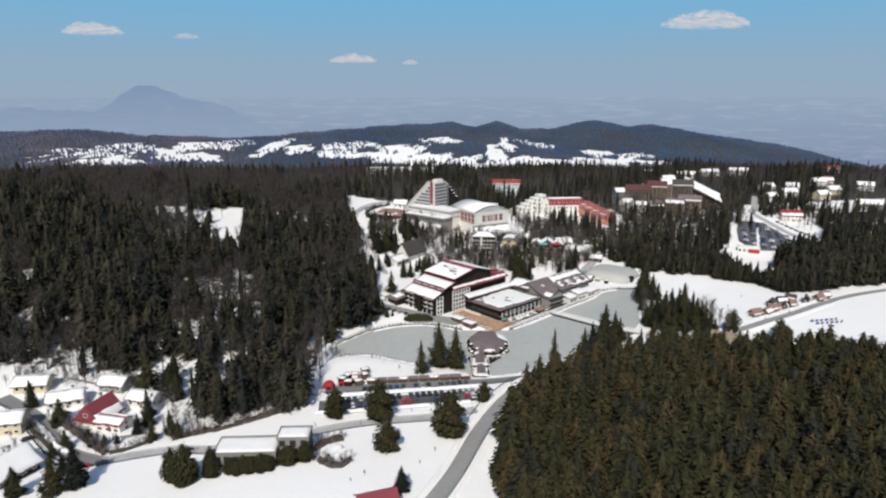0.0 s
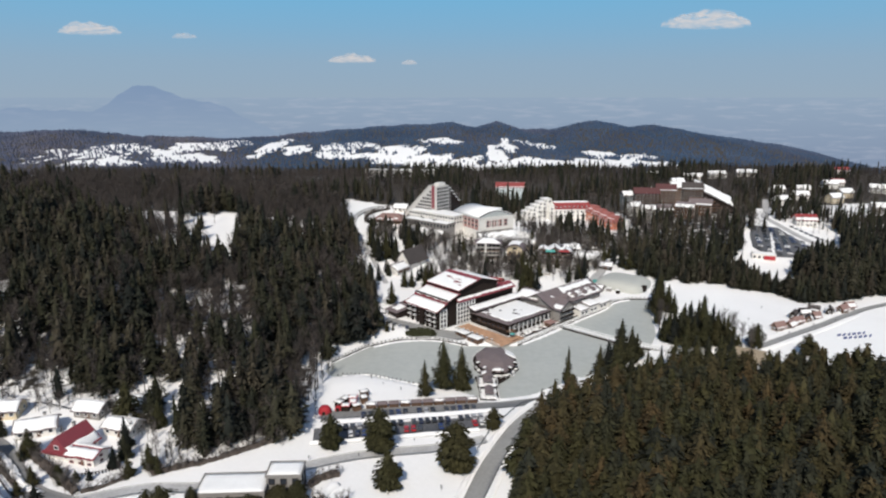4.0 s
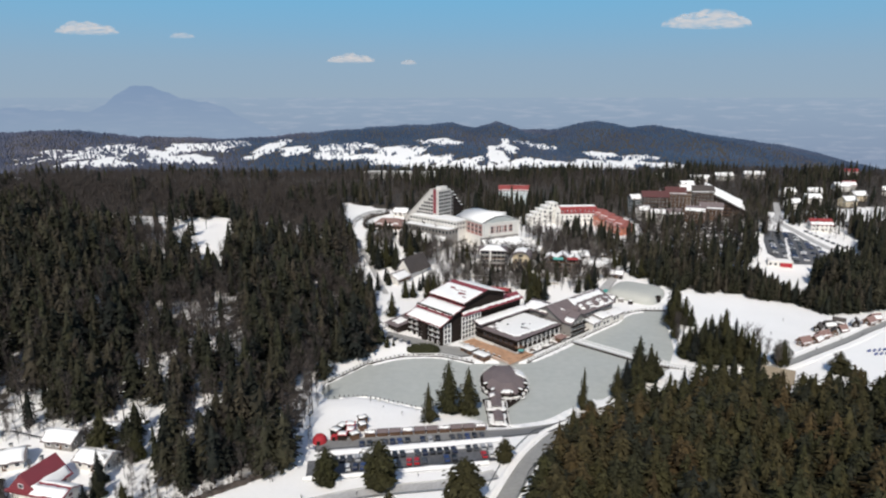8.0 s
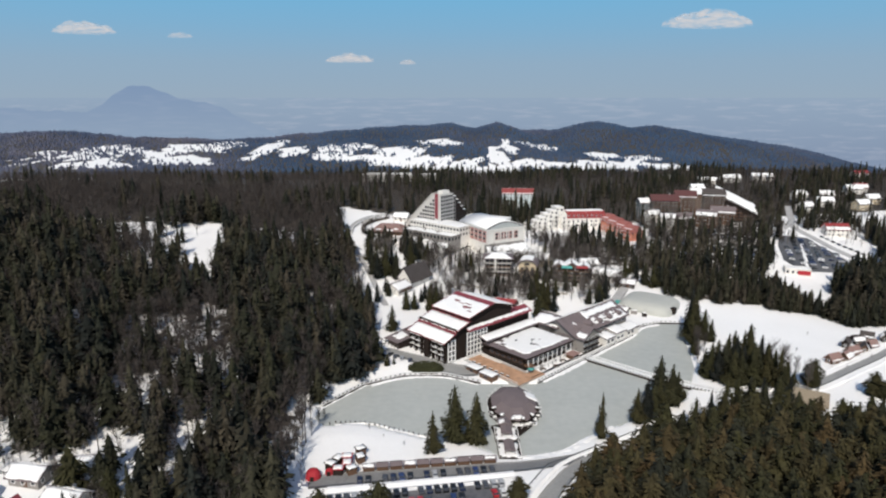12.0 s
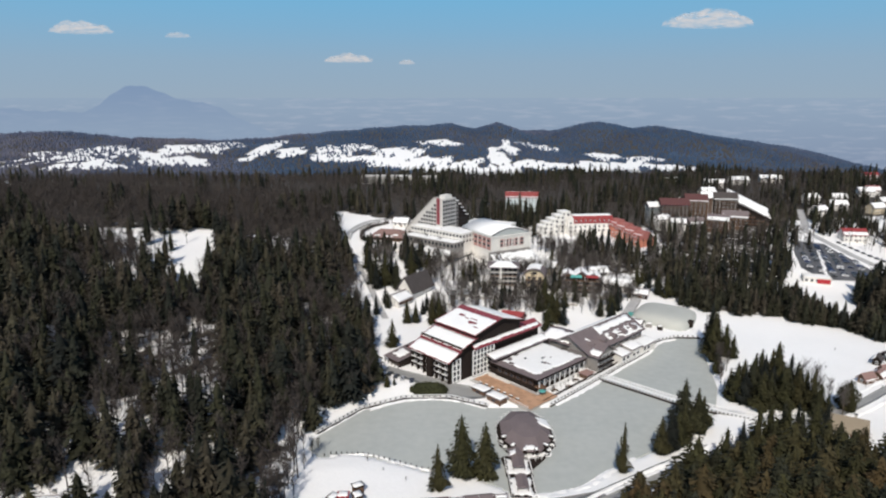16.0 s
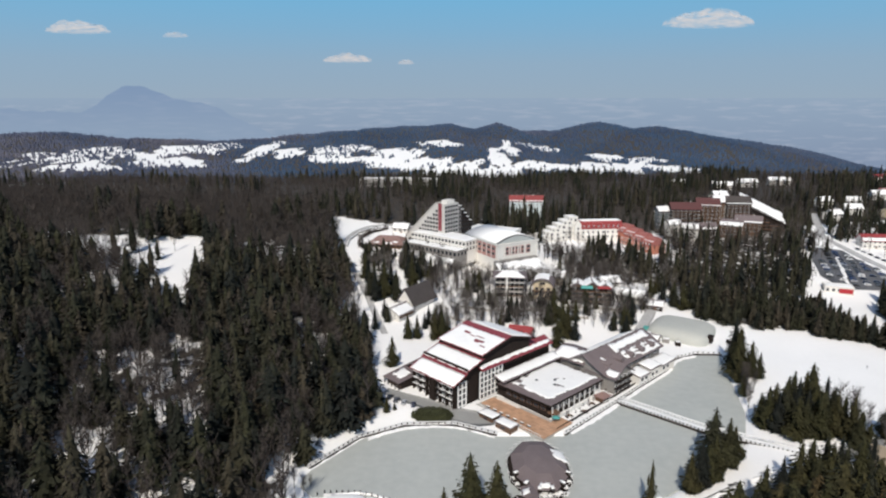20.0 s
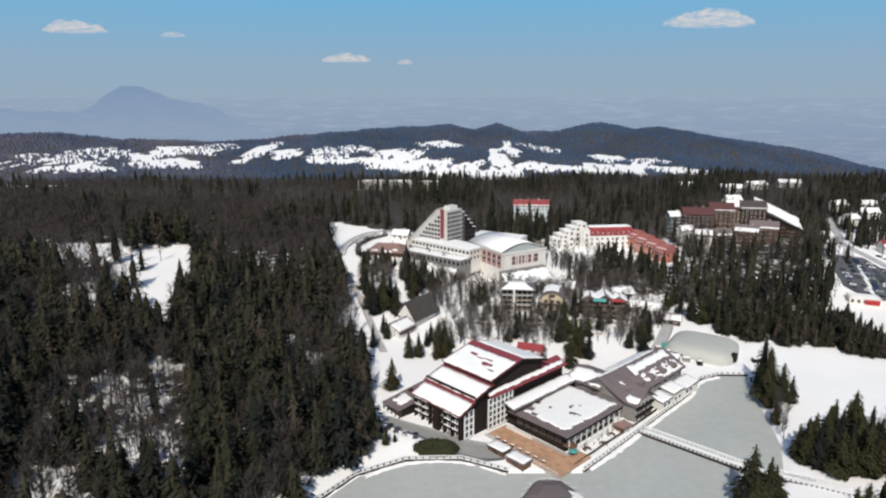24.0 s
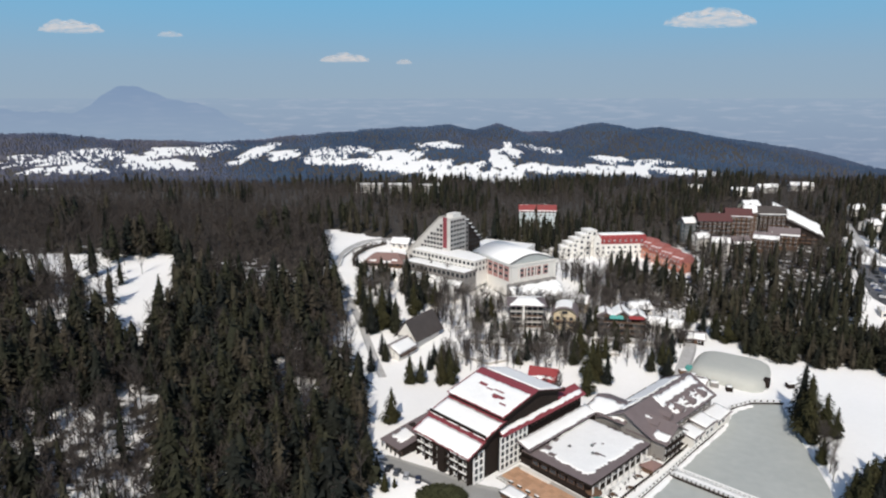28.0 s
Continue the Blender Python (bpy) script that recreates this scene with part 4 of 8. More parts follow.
# side wing along the flank
part("wing_wall", box(-8, 0.2, 14.5, 60, -2.5, 13), TIMBER, hotel)
wing = part("wing_roof", slab((1.7, 14, 13.2), (1.7, 61, 13.2), (-3.6, 61, 15.7), (-3.6, 14, 15.7), 0.4), RED_ROOF, hotel, "red lean-to roof")
part("snow_cover", snow_sheet((1.0, 14.3, 13.55), (1.0, 60.5, 13.55), (-1.2, 60.5, 14.6), (-1.2, 14.3, 14.6), 0.3, 1.2, 0.7, 31), ROOF_SNOW, wing, smooth=True)
for i in range(12):
    block("dormer", (0.8, 1.1, 0.7), TIMBER, hotel, pose(1.4, 29 + i * 2.5, 11.9))
part("link_wall", box(0.5, 7, 24, 60, -2.5, 8.2), TIMBER, hotel)
link = part("link_roof", slab((8, 20, 8.3), (8, 60, 8.3), (2.2, 60, 9.6), (2.2, 20, 9.6), 0.4), BROWN_ROOF, hotel)
part("snow_cover", snow_sheet((7.6, 20.3, 8.4), (7.6, 59.7, 8.4), (2.4, 59.7, 9.6), (2.4, 20.3, 9.6), 0.4, 1.3, 0.4, 32), ROOF_SNOW, link, smooth=True)
part("entrance_canopy", slab((-37, 3, 6.4), (-26.5, 1, 6.4), (-26, 14, 8.4), (-36, 16, 8.4), 0.4), BROWN_ROOF, hotel)
part("canopy_snow", snow_sheet((-33.5, 8.5, 7.3), (-27.2, 7.0, 7.3), (-26.6, 13.2, 8.35), (-33.2, 14.4, 8.35), 0.3, 1.0, 0.8, 33), ROOF_SNOW, hotel, smooth=True)
part("annex_wall", box(-35.5, -25.7, 4.2, 26, -2.5, 7.0), TIMBER, hotel)
part("annex_roof", slab((-36.5, 14, 8.6), (-25.7, 13, 8.6), (-25.7, 27, 7.2), (-36.5, 27, 7.2), 0.3), BROWN_ROOF, hotel)

part("porch_wall", box(-36, -27.6, -5.6, 3, -2.5, 4.6), TIMBER, hotel)
pr = part("porch_roof", slab((-37.4, -7.4, 4.9), (-26.8, -7.4, 4.9), (-26.8, 4.2, 6.2), (-37.4, 4.2, 6.2), 0.4), BROWN_ROOF, hotel, "dark porch roof")
part("snow_cover", snow_sheet((-36.6, -4.2, 5.3), (-28.6, -5.6, 5.15), (-27.4, 3.6, 6.15), (-36.8, 3.8, 6.15), 0.3, 1.0, 1.8, 36, 0.03), ROOF_SNOW, pr, smooth=True)
for i in range(5):
    block("porch_post", (0.3, 0.3, 7.0), TIMBER, hotel, pose(-36.8 + i * 2.4, -7.0, 1.2))
    window(hotel, -35 + i * 1.7, -5.65, 2.0, 0, 1.3, 1.9, BROWN_WOOD)

# restaurant block with the wide brown roof
rest = thing("restaurant_block", "low flat-roofed restaurant with brown shingle skirt and snow", "building", HOTEL)
part("wall", box(5.5, 29, 23.5, 55, -2.5, 5.4), TIMBER, rest)
part("roof_edge", prism([(3.4, 21.2), (31.4, 21.2), (31.4, 57.2), (3.4, 57.2)], 5.2, 6.1), TIMBER, rest, "dark overhanging eaves")
sk = [(3.4, 21.2, 6.1), (31.4, 21.2, 6.1), (31.4, 57.2, 6.1), (3.4, 57.2, 6.1)]
tp = [(7.5, 25.2, 6.55), (27.4, 25.2, 6.55), (27.4, 53.2, 6.55), (7.5, 53.2, 6.55)]
part("roof", (sk + tp, [(0, 1, 5, 4), (1, 2, 6, 5), (2, 3, 7, 6), (3, 0, 4, 7), (4, 5, 6, 7)]), BROWN_ROOF, rest, "brown shingle roof")
part("snow_cover", snow_sheet((7.6, 24.6, 6.62), (28.6, 23.6, 6.5), (29.8, 56.6, 6.4), (4.4, 56.6, 6.5), 0.32, 0.9, 1.2, 34, 0.02, bare=((0.75, 0.4, 0.022), (0.82, 0.42, 0.022), (0.55, 0.55, 0.016), (0.05, 0.1, 0.04), (0.04, 0.3, 0.03), (0.25, 0.03, 0.03), (0.62, 0.62, 0.014))), ROOF_SNOW, rest, "patchy white snow", smooth=True)
for i in range(9):
    window(rest, 29.05, 26 + i * 3.3, 2.4, 90, 2.4, 2.2)
for i in range(6):
    window(rest, 8 + i * 3.6, 23.45, 2.6, 0, 2.6, 2.0, BROWN_WOOD)
for i in range(10):
    block("post", (0.3, 0.3, 5.0), WHITE_PAINT, rest, pose(31.0, 23 + i * 3.6, 2.7))
for x, y in ((14, 34), (19, 40), (22, 36)):
    block("roof_vent", (0.9, 0.9, 0.8), STEEL, rest, pose(x, y, 7.0))

# brown-roofed wing behind
rear = thing("rear_wing", "long gabled building with brown shingles and snow patches", "building", HOTEL)
part("wall", join(box(9.5, 29.5, 60, 108, -2.5, 7.6), extrude_y([(9.5, 7.6), (29.5, 7.6), (19.5, 12.4)], 60.3, 107.7)), GREY_WALL, rear)
rr = part("roof", join(slab((31, 58.5, 7.0), (31, 109, 7.0), (19.5, 109, 13), (19.5, 58.5, 13), 0.4), slab((8, 58.5, 7.0), (19.5, 58.5, 13), (19.5, 109, 13), (8, 109, 7.0), 0.4)), BROWN_ROOF, rear, "brown shingle roof")
part("snow_cover", snow_sheet((8.4, 74, 7.3), (18.8, 74, 12.7), (18.8, 106, 12.7), (8.4, 106, 7.3), 0.35, 1.4, 2.0, 41, 0.05), ROOF_SNOW, rr, smooth=True)
part("snow_cover", snow_sheet((17, 62, 11.8), (19, 74, 12.9), (14, 74, 10.4), (14, 64, 10.4), 0.25, 1.2, 0.6, 45, 0.05), ROOF_SNOW, rr, smooth=True)
part("snow_cover", snow_sheet((24.2, 78, 10.7), (24.2, 107, 10.7), (20.2, 107, 12.8), (20.2, 80, 12.8), 0.35, 1.3, 1.0, 42, 0.05), ROOF_SNOW, rr, smooth=True)
part("snow_cover", snow_sheet((30.6, 90, 7.3), (30.6, 107.5, 7.3), (28.4, 107, 8.4), (28.4, 92, 8.4), 0.3, 1.0, 0.7, 46, 0.05), ROOF_SNOW, rr, smooth=True)
part("snow_cover", snow_sheet((30.0, 78, 7.6), (30.0, 107.4, 7.6), (24.6, 107.4, 10.4), (24.6, 78, 10.4), 0.3, 1.1, 2.2, 53, 0.06, bare=((0.15, 0.5, 0.05), (0.45, 0.3, 0.07), (0.5, 0.75, 0.06), (0.78, 0.55, 0.06))), ROOF_SNOW, rr, smooth=True)
part("cross_wall", box(4, 18, 60, 74, -2.5, 8.4), GREY_WALL, rear)
cr = part("cross_roof", slab((2.6, 58.6, 8.4), (20, 58.6, 8.4), (20, 68, 11.4), (2.6, 68, 11.4), 0.4), BROWN_ROOF, rear)
part("cross_roof_back", slab((2.6, 68, 11.4), (20, 68, 11.4), (20, 76, 8.6), (2.6, 76, 8.6), 0.4), BROWN_ROOF, rear)
part("snow_cover", snow_sheet((3, 59, 8.55), (17, 59, 8.55), (15, 65.5, 10.6), (3, 65.5, 10.6), 0.35, 1.2, 0.9, 43, 0.03), ROOF_SNOW, cr, smooth=True)
for i in range(11):
    for fl in range(2):
        window(rear, 29.55, 63 + i * 4.1, 2.2 + fl * 3.2, 90, 1.7, 1.9)
for i in range(5):
    d = part("dormer", extrude_x([(64.2 + i * 9, 8.2), (67 + i * 9, 8.2), (67 + i * 9, 9.6), (65.6 + i * 9, 10.6), (64.2 + i * 9, 9.6)], 24.5, 29.8), BROWN_ROOF, rear)

part("lake_gable_wall", join(box(22, 34.5, 61, 74, -2.5, 6.6), extrude_x([(61, 6.6), (67.5, 10.6), (74, 6.6)], 22, 34.4)), GREY_WALL, rear, "grey gable towards the lake")
lg = part("lake_gable_roof", join(slab((20, 59.8, 6.2), (36, 59.8, 6.2), (36, 67.5, 11.2), (20, 67.5, 11.2), 0.4), slab((36, 75.2, 6.2), (20, 75.2, 6.2), (20, 67.5, 11.2), (36, 67.5, 11.2), 0.4)), BROWN_ROOF, rear)
part("snow_cover", snow_sheet((20.4, 60.0, 6.5), (28.2, 60.0, 6.5), (26.0, 66.6, 10.8), (20.4, 67.2, 11.2), 0.35, 0.9, 0.9, 91), ROOF_SNOW, lg, smooth=True)
part("snow_cover", snow_sheet((29, 60.2, 6.6), (35.6, 60.2, 6.6), (35.6, 63.5, 8.6), (30, 63.5, 8.6), 0.3, 1.0, 0.8, 47, 0.03), ROOF_SNOW, lg, smooth=True)
for fl in range(3):
    for i in range(4):
        window(rear, 34.55, 62.8 + i * 3.1, -0.6 + fl * 2.9, 90, 1.7, 1.8)
    block("gable_balcony", (1.1, 12.4, 0.7), TIMBER, rear, pose(35.0, 67.5, -1.6 + fl * 2.9))
part("snow_cover", snow_sheet((25.0, 77, 10.3), (25.0, 80, 10.3), (20.0, 80, 12.9), (20.0, 77, 12.9), 0.3, 1.0, 0.5, 48, 0.05), ROOF_SNOW, rr, smooth=True)
part("snow_cover", snow_sheet((3, 59.0, 8.55), (19.5, 59.0, 8.55), (19.5, 67.4, 11.2), (3, 67.4, 11.2), 0.4, 1.2, 1.2, 49, 0.06), ROOF_SNOW, cr, smooth=True)
part("snow_cover", snow_sheet((21.5, 60.3, 6.6), (27.5, 60.3, 6.6), (26.5, 66.6, 10.7), (21.5, 66.6, 10.7), 0.35, 1.0, 1.0, 52, 0.05), ROOF_SNOW, lg, smooth=True)
small = thing("lakeside_pavilion_row", "low white lakeside building with snowy flat roofs", "building", HOTEL)
for k, (a, b) in enumerate(((77, 85), (86, 95), (96, 108))):
    part("wall", box(31.6, 37.4, a, b, -2.2, 2.6 + k % 2), PLASTER, small)
    part("roof", slab((30.8, a - 0.4, 3.9 + k % 2), (38, a - 0.4, 2.7 + k % 2), (38, b + 0.4, 2.7 + k % 2), (30.8, b + 0.4, 3.9 + k % 2), 0.3), BROWN_ROOF, small)
    part("snow_cover", snow_sheet((31.0, a - 0.2, 3.9 + k % 2), (37.8, a - 0.2, 2.75 + k % 2), (37.8, b + 0.2, 2.75 + k % 2), (31.0, b + 0.2, 3.9 + k % 2), 0.35, 1.0, 0.3, 50 + k), ROOF_SNOW, small, smooth=True)
    for i in range(2):
        window(small, 37.42, a + 2.2 + i * 3.4, 0.9, 90, 2.4, 1.7)

# terrace
terr = thing("hotel_terrace", "terracotta-paved lakeside terrace with kerb and railing", "terrace", HOTEL, kind="structure")
part("terrace_base", prism([(1.5, 10.5), (29, 9.2), (37.5, 8.5), (37.5, 27), (31.4, 27), (31.4, 22.5), (2, 22.5)], -2.3, -0.45), STONE, terr)
PAVER = mesh_of("paver", *soft_box(-0.97, 0.97, -0.97, 0.97, -0.1, 0.06, 0.04), TERRACE)
for i in range(18):
    for j in range(9):
        x, y = 3 + i * 2.0, 9.8 + j * 2.0
        if (12.2 - 0.1 * (x - 2) < y < 21.6) or (x > 31.8 and y < 26.2):
            part("paver", PAVER, TERRACE, terr, at=pose(x, y, -0.42))
for i in range(26):
    x = 2 + i * 1.38
    block("rail_post", (0.14, 0.14, 1.0), WHITE_PAINT, terr, pose(x, 10.4 - 0.055 * x, 0.1))
block("rail", (36, 0.1, 0.12), WHITE_PAINT, terr, pose(19.5, 9.3, 0.6, 0, 0, -3.2))
block("planter", (12, 1.4, 0.9), PLASTER, terr, pose(10, 21.0, 0.0), "white planter wall")
for k, (x, y, w, d) in enumerate(((13, 6.2, 7, 4.4), (22.5, 5.6, 7.5, 4.4))):
    kiosk = thing("lakeside_kiosk", "small kiosk with a snow-covered flat roof", "kiosk", HOTEL @ pose(x, y, -1.2), "kiosks by the lake")
    part("wall", box(-w / 2, w / 2, -d / 2, d / 2, -0.8, 2.3), BROWN_WOOD, kiosk)
    part("roof", box(-w / 2 - 0.5, w / 2 + 0.5, -d / 2 - 0.5, d / 2 + 0.5, 2.3, 2.6), (TIMBER, BROWN_ROOF)[k], kiosk)
    part("snow_cover", snow_sheet((-w / 2 - 0.4, -d / 2 - 0.4, 2.6), (w / 2 + 0.4, -d / 2 - 0.4, 2.6), (w / 2 + 0.4, d / 2 + 0.4, 2.6), (-w / 2 - 0.4, d / 2 + 0.4, 2.6), 0.35, 1.0, 0.3, 60 + k), ROOF_SNOW, kiosk, smooth=True)
    window(kiosk, 0, -d / 2 - 0.02, 1.1, 0, 2.6, 1.1, BROWN_WOOD)

# octagonal lake pavilion
pav = thing("lake_pavilion", "octagonal restaurant pavilion with brown shingle roof over the ice", "pavilion", pose(21.2, 310.6, 0))


def ring(r, n=8, a0=22.5):
    return [(0.84 * r * math.cos(radians(a0 + 360 * i / n)), 1.38 * r * math.sin(radians(a0 + 360 * i / n))) for i in range(n)]


part("deck", prism(ring(13.4), 0.3, 0.75), TIMBER, pav)
part("deck_snow", snow_sheet((-7.5, -15.2, 0.76), (7.5, -15.2, 0.76), (8.5, -12.6, 0.76), (-8.5, -12.6, 0.76), 0.12, 1.0, 0.8, 69), ROOF_SNOW, pav, smooth=True)
for x, y in ring(12.2, 16, 11):
    block("pile", (0.4, 0.4, 1.1), TIMBER, pav, pose(x, y, 0.25))
part("wall", prism(ring(9.2), 0.75, 3.0), BROWN_WOOD, pav)
for i, (x, y) in enumerate(ring(8.56, 8, 0)):
    window(pav, x, y, 1.9, 45 * i + 90, 5.0, 1.3, WHITE_PAINT)
lo, hi = ring(11.8), ring(7.0)
part("roof", ([(x, y, 2.75) for x, y in lo] + [(x, y, 4.9) for x, y in hi] + [(0, 0, 5.7)] + [(x, y, 2.5) for x, y in lo],
              [(i, (i + 1) % 8, 8 + (i + 1) % 8, 8 + i) for i in range(8)] + [(8 + i, 8 + (i + 1) % 8, 16) for i in range(8)] +
              [(17 + i, 17 + (i + 1) % 8, (i + 1) % 8, i) for i in range(8)] + [tuple(range(24, 16, -1))]), BROWN_ROOF, pav, "brown shingle roof")
for i in range(8):
    (x0, y0), (x1, y1) = lo[i], hi[i]
    part("ridge_cap", slab((x0 - 0.01, y0, 2.87), (x0 * 0.985 + 0.2, y0 * 0.985, 2.87), (x1 + 0.2, y1, 5.02), (x1, y1, 5.02), 0.12), BROWN_ROOF, pav)
for i, (x, y) in enumerate(ring(13.0, 28, 7)):
    a = math.degrees(math.atan2(y, x))
    block("rail_post", (0.2, 0.2, 1.1), WHITE_PAINT, pav, pose(x, y, 1.3))
    block("rail", (0.1, 2.95, 0.14), WHITE_PAINT, pav, pose(x * 0.99, y * 0.99, 1.8, 0, 0, a))
    if y < 2 and i % 2:
        block("rail_panel", (0.06, 2.3, 0.7), TIMBER, pav, pose(x * 0.985, y * 0.985, 1.2, 0, 0, a))
# small porch with snow beside the landing stage
porch = part("porch_wall", box(-7.4, -3.0, -17.6, -13.6, 0.35, 2.4), TIMBER, pav)
part("porch_roof", extrude_y([(-8.0, 2.5), (-2.4, 2.5), (-5.2, 3.6)], -18.2, -12.8), BROWN_ROOF, porch)
part("porch_snow", snow_sheet((-7.8, -17.9, 2.6), (-5.2, -17.9, 3.7), (-5.2, -14.5, 3.7), (-7.8, -14.5, 2.6), 0.25, 0.8, 0.6, 65), ROOF_SNOW, porch, smooth=True)
for x0, x1, xe in ((-10.6, -9.2, -9.0), (-0.6, -1.2, 4.5)):
    part("deck_flare", prism([(x1, -24.0), (x0 if x0 < -5 else xe, -16.0), (xe, -14.6), (-5.2, -16.0)] if x0 < -5 else [(x1, -24.0), (-5.2, -16.0), (xe, -14.6), (xe + 0.6, -16.0)], 0.36, 0.8), TIMBER, pav)
part("snow_patch", snow_sheet((4.9, 0.6, 5.0), (10.2, -0.6, 2.9), (9.4, 7.2, 2.9), (4.4, 6.8, 4.9), 0.4, 0.8, 0.6, 71), ROOF_SNOW, pav, smooth=True)
part("snow_patch", snow_sheet((-3.0, -14.4, 2.95), (2.6, -14.4, 2.95), (1.6, -12.2, 3.7), (-1.4, -12.2, 3.7), 0.3, 0.7, 0.7, 72), ROOF_SNOW, pav, smooth=True)
for a_ in (205, 232, 258, 282, 308, 335):
    x, y = 0.84 * 11.4 * math.cos(radians(a_)), 1.38 * 11.4 * math.sin(radians(a_))
    dm = part("dormer", soft_box(-0.6, 0.6, -0.8, 0.8, -0.6, 0.8, 0.1), TIMBER, pav, at=pose(x, y, 3.1, 0, 0, a_ + 90))
    part("snow_cover", snow_sheet((-0.7, -0.9, 0.8), (0.7, -0.9, 0.8), (0.7, 1.0, 1.0), (-0.7, 1.0, 1.0), 0.3, 0.5, 0.3, a_), ROOF_SNOW, dm, smooth=True)
_p = random.Random(5)
for k in range(12):
    a = radians(200 + k * 13 + _p.uniform(-4, 4))
    x, y = 10.2 * math.cos(a), 15.2 * math.sin(a)
    part("snow_lump", snow_sheet((x - 0.9, y - 0.7, 0.76), (x + 0.9, y - 0.7, 0.76), (x + 0.8, y + 0.8, 0.76), (x - 0.8, y + 0.8, 0.76), _p.uniform(0.3, 0.9), 0.6, 0.3, 600 + k), ROOF_SNOW, pav, smooth=True)
    if k % 3 == 0:
        block("bench", (1.8, 0.5, 0.8), TIMBER, pav, pose(x * 0.9, y * 0.9, 1.1, 0, 0, k * 13))
for k, (a, b, w) in enumerate(((-27, -16.2, 8.2), (-39, -27, 7.4))):
    part("jetty_deck", box(-5.6 - w / 2, -5.6 + w / 2 + 1, a, b, 0.35, 0.85), TIMBER, pav)
    part("jetty_snow", snow_sheet((-5.4 - w / 2, a + 0.4, 0.86), (-5.0 + w / 2, a + 0.4, 0.86), (-5.0 + w / 2, b - 0.3, 0.86), (-5.4 - w / 2, b - 0.3, 0.86), 0.15, 1.0, 1.2, 75 + k), ROOF_SNOW, pav, smooth=True)
    part("jetty_roof", extrude_y([(-5.2 - w / 4, 2.4), (-5.0 + w / 4, 2.4), (-5.1, 3.2)], a + 2.5, b - 2), BROWN_ROOF, pav)
    for i in range(6):
        for x in (-5.3 - w / 2, -4.9 + w / 2):
            block("jetty_post", (0.2, 0.2, 1.2), WHITE_PAINT, pav, pose(x, a + 1 + i * (b - a - 2) / 5, 1.4))
    for x in (-5.3 - w / 2, -4.9 + w / 2):
        block("jetty_rail", (0.12, b - a - 1.6, 0.12), WHITE_PAINT, pav, pose(x, (a + b) / 2, 1.95))
    for i in range(3):
        for x in (-5.0 - w / 4, -5.2 + w / 4):
            block("roof_post", (0.2, 0.2, 1.7), BROWN_WOOD, pav, pose(x, a + 3 + i * (b - a - 5.5) / 2, 1.65))


# ---------------------------------------------------------------- promenade, bridge
def railing(name, label, pts, rail_h=1.0, gap=2.4, z=None, wall=True, mat=None):
    mat = mat or WHITE_PAINT
    t = thing(name, label, "railing", pose(pts[0][0], pts[0][1], 0), kind="structure")
    ox, oy = pts[0]
    for (ax, ay), (bx, by) in zip(pts[:-1], pts[1:]):
        ln = math.hypot(bx - ax, by - ay)
        ang = math.degrees(math.atan2(by - ay, bx - ax))
        n = max(1, round(ln / gap))
        for i in range(n):
            s = (i + 0.5) / n
            x, y = ax + (bx - ax) * s - ox, ay + (by - ay) * s - oy
            zz = z if z is not None else 0.75
            # quay balusters are coloured dark to stand for shaded gaps in the balustrade
            block("baluster", (0.55, 0.3, rail_h), TIMBER if wall else mat, t, pose(x, y, zz + rail_h / 2, 0, 0, ang))
        mx, my = (ax + bx) / 2 - ox, (ay + by) / 2 - oy
        zz = z if z is not None else 0.75
        block("top_rail", (ln, 0.42, 0.24), mat, t, pose(mx, my, zz + rail_h, 0, 0, ang))
        if wall:
            block("quay_wall", (ln, 0.7, 1.4), STONE, t, pose(mx, my, 0.1, 0, 0, ang))
            block("quay_snow", (ln, 0.8, 0.12), ROOF_SNOW, t, pose(mx, my, 0.85, 0, 0, ang))
            nx_, ny_ = math.sin(radians(ang)), -math.cos(radians(ang))
            block("fender", (ln, 0.25, 0.62), TIMBER, t, pose(mx + 0.46 * nx_, my + 0.46 * ny_, 0.36, 0, 0, ang), "dark timber fender")
    return t


railing("quay_west", "stone quay with white balustrade and snow", [(-58, 312), (-43, 332.6), (-26.5, 342), (-7, 342.4), (9, 334.6)])
railing("quay_east", "stone quay with white balustrade and snow", [(34.5, 334.8), (61.5, 361.8), (78, 378.8), (93.5, 394), (102.6, 408), (114, 413.2), (127, 412.8)])


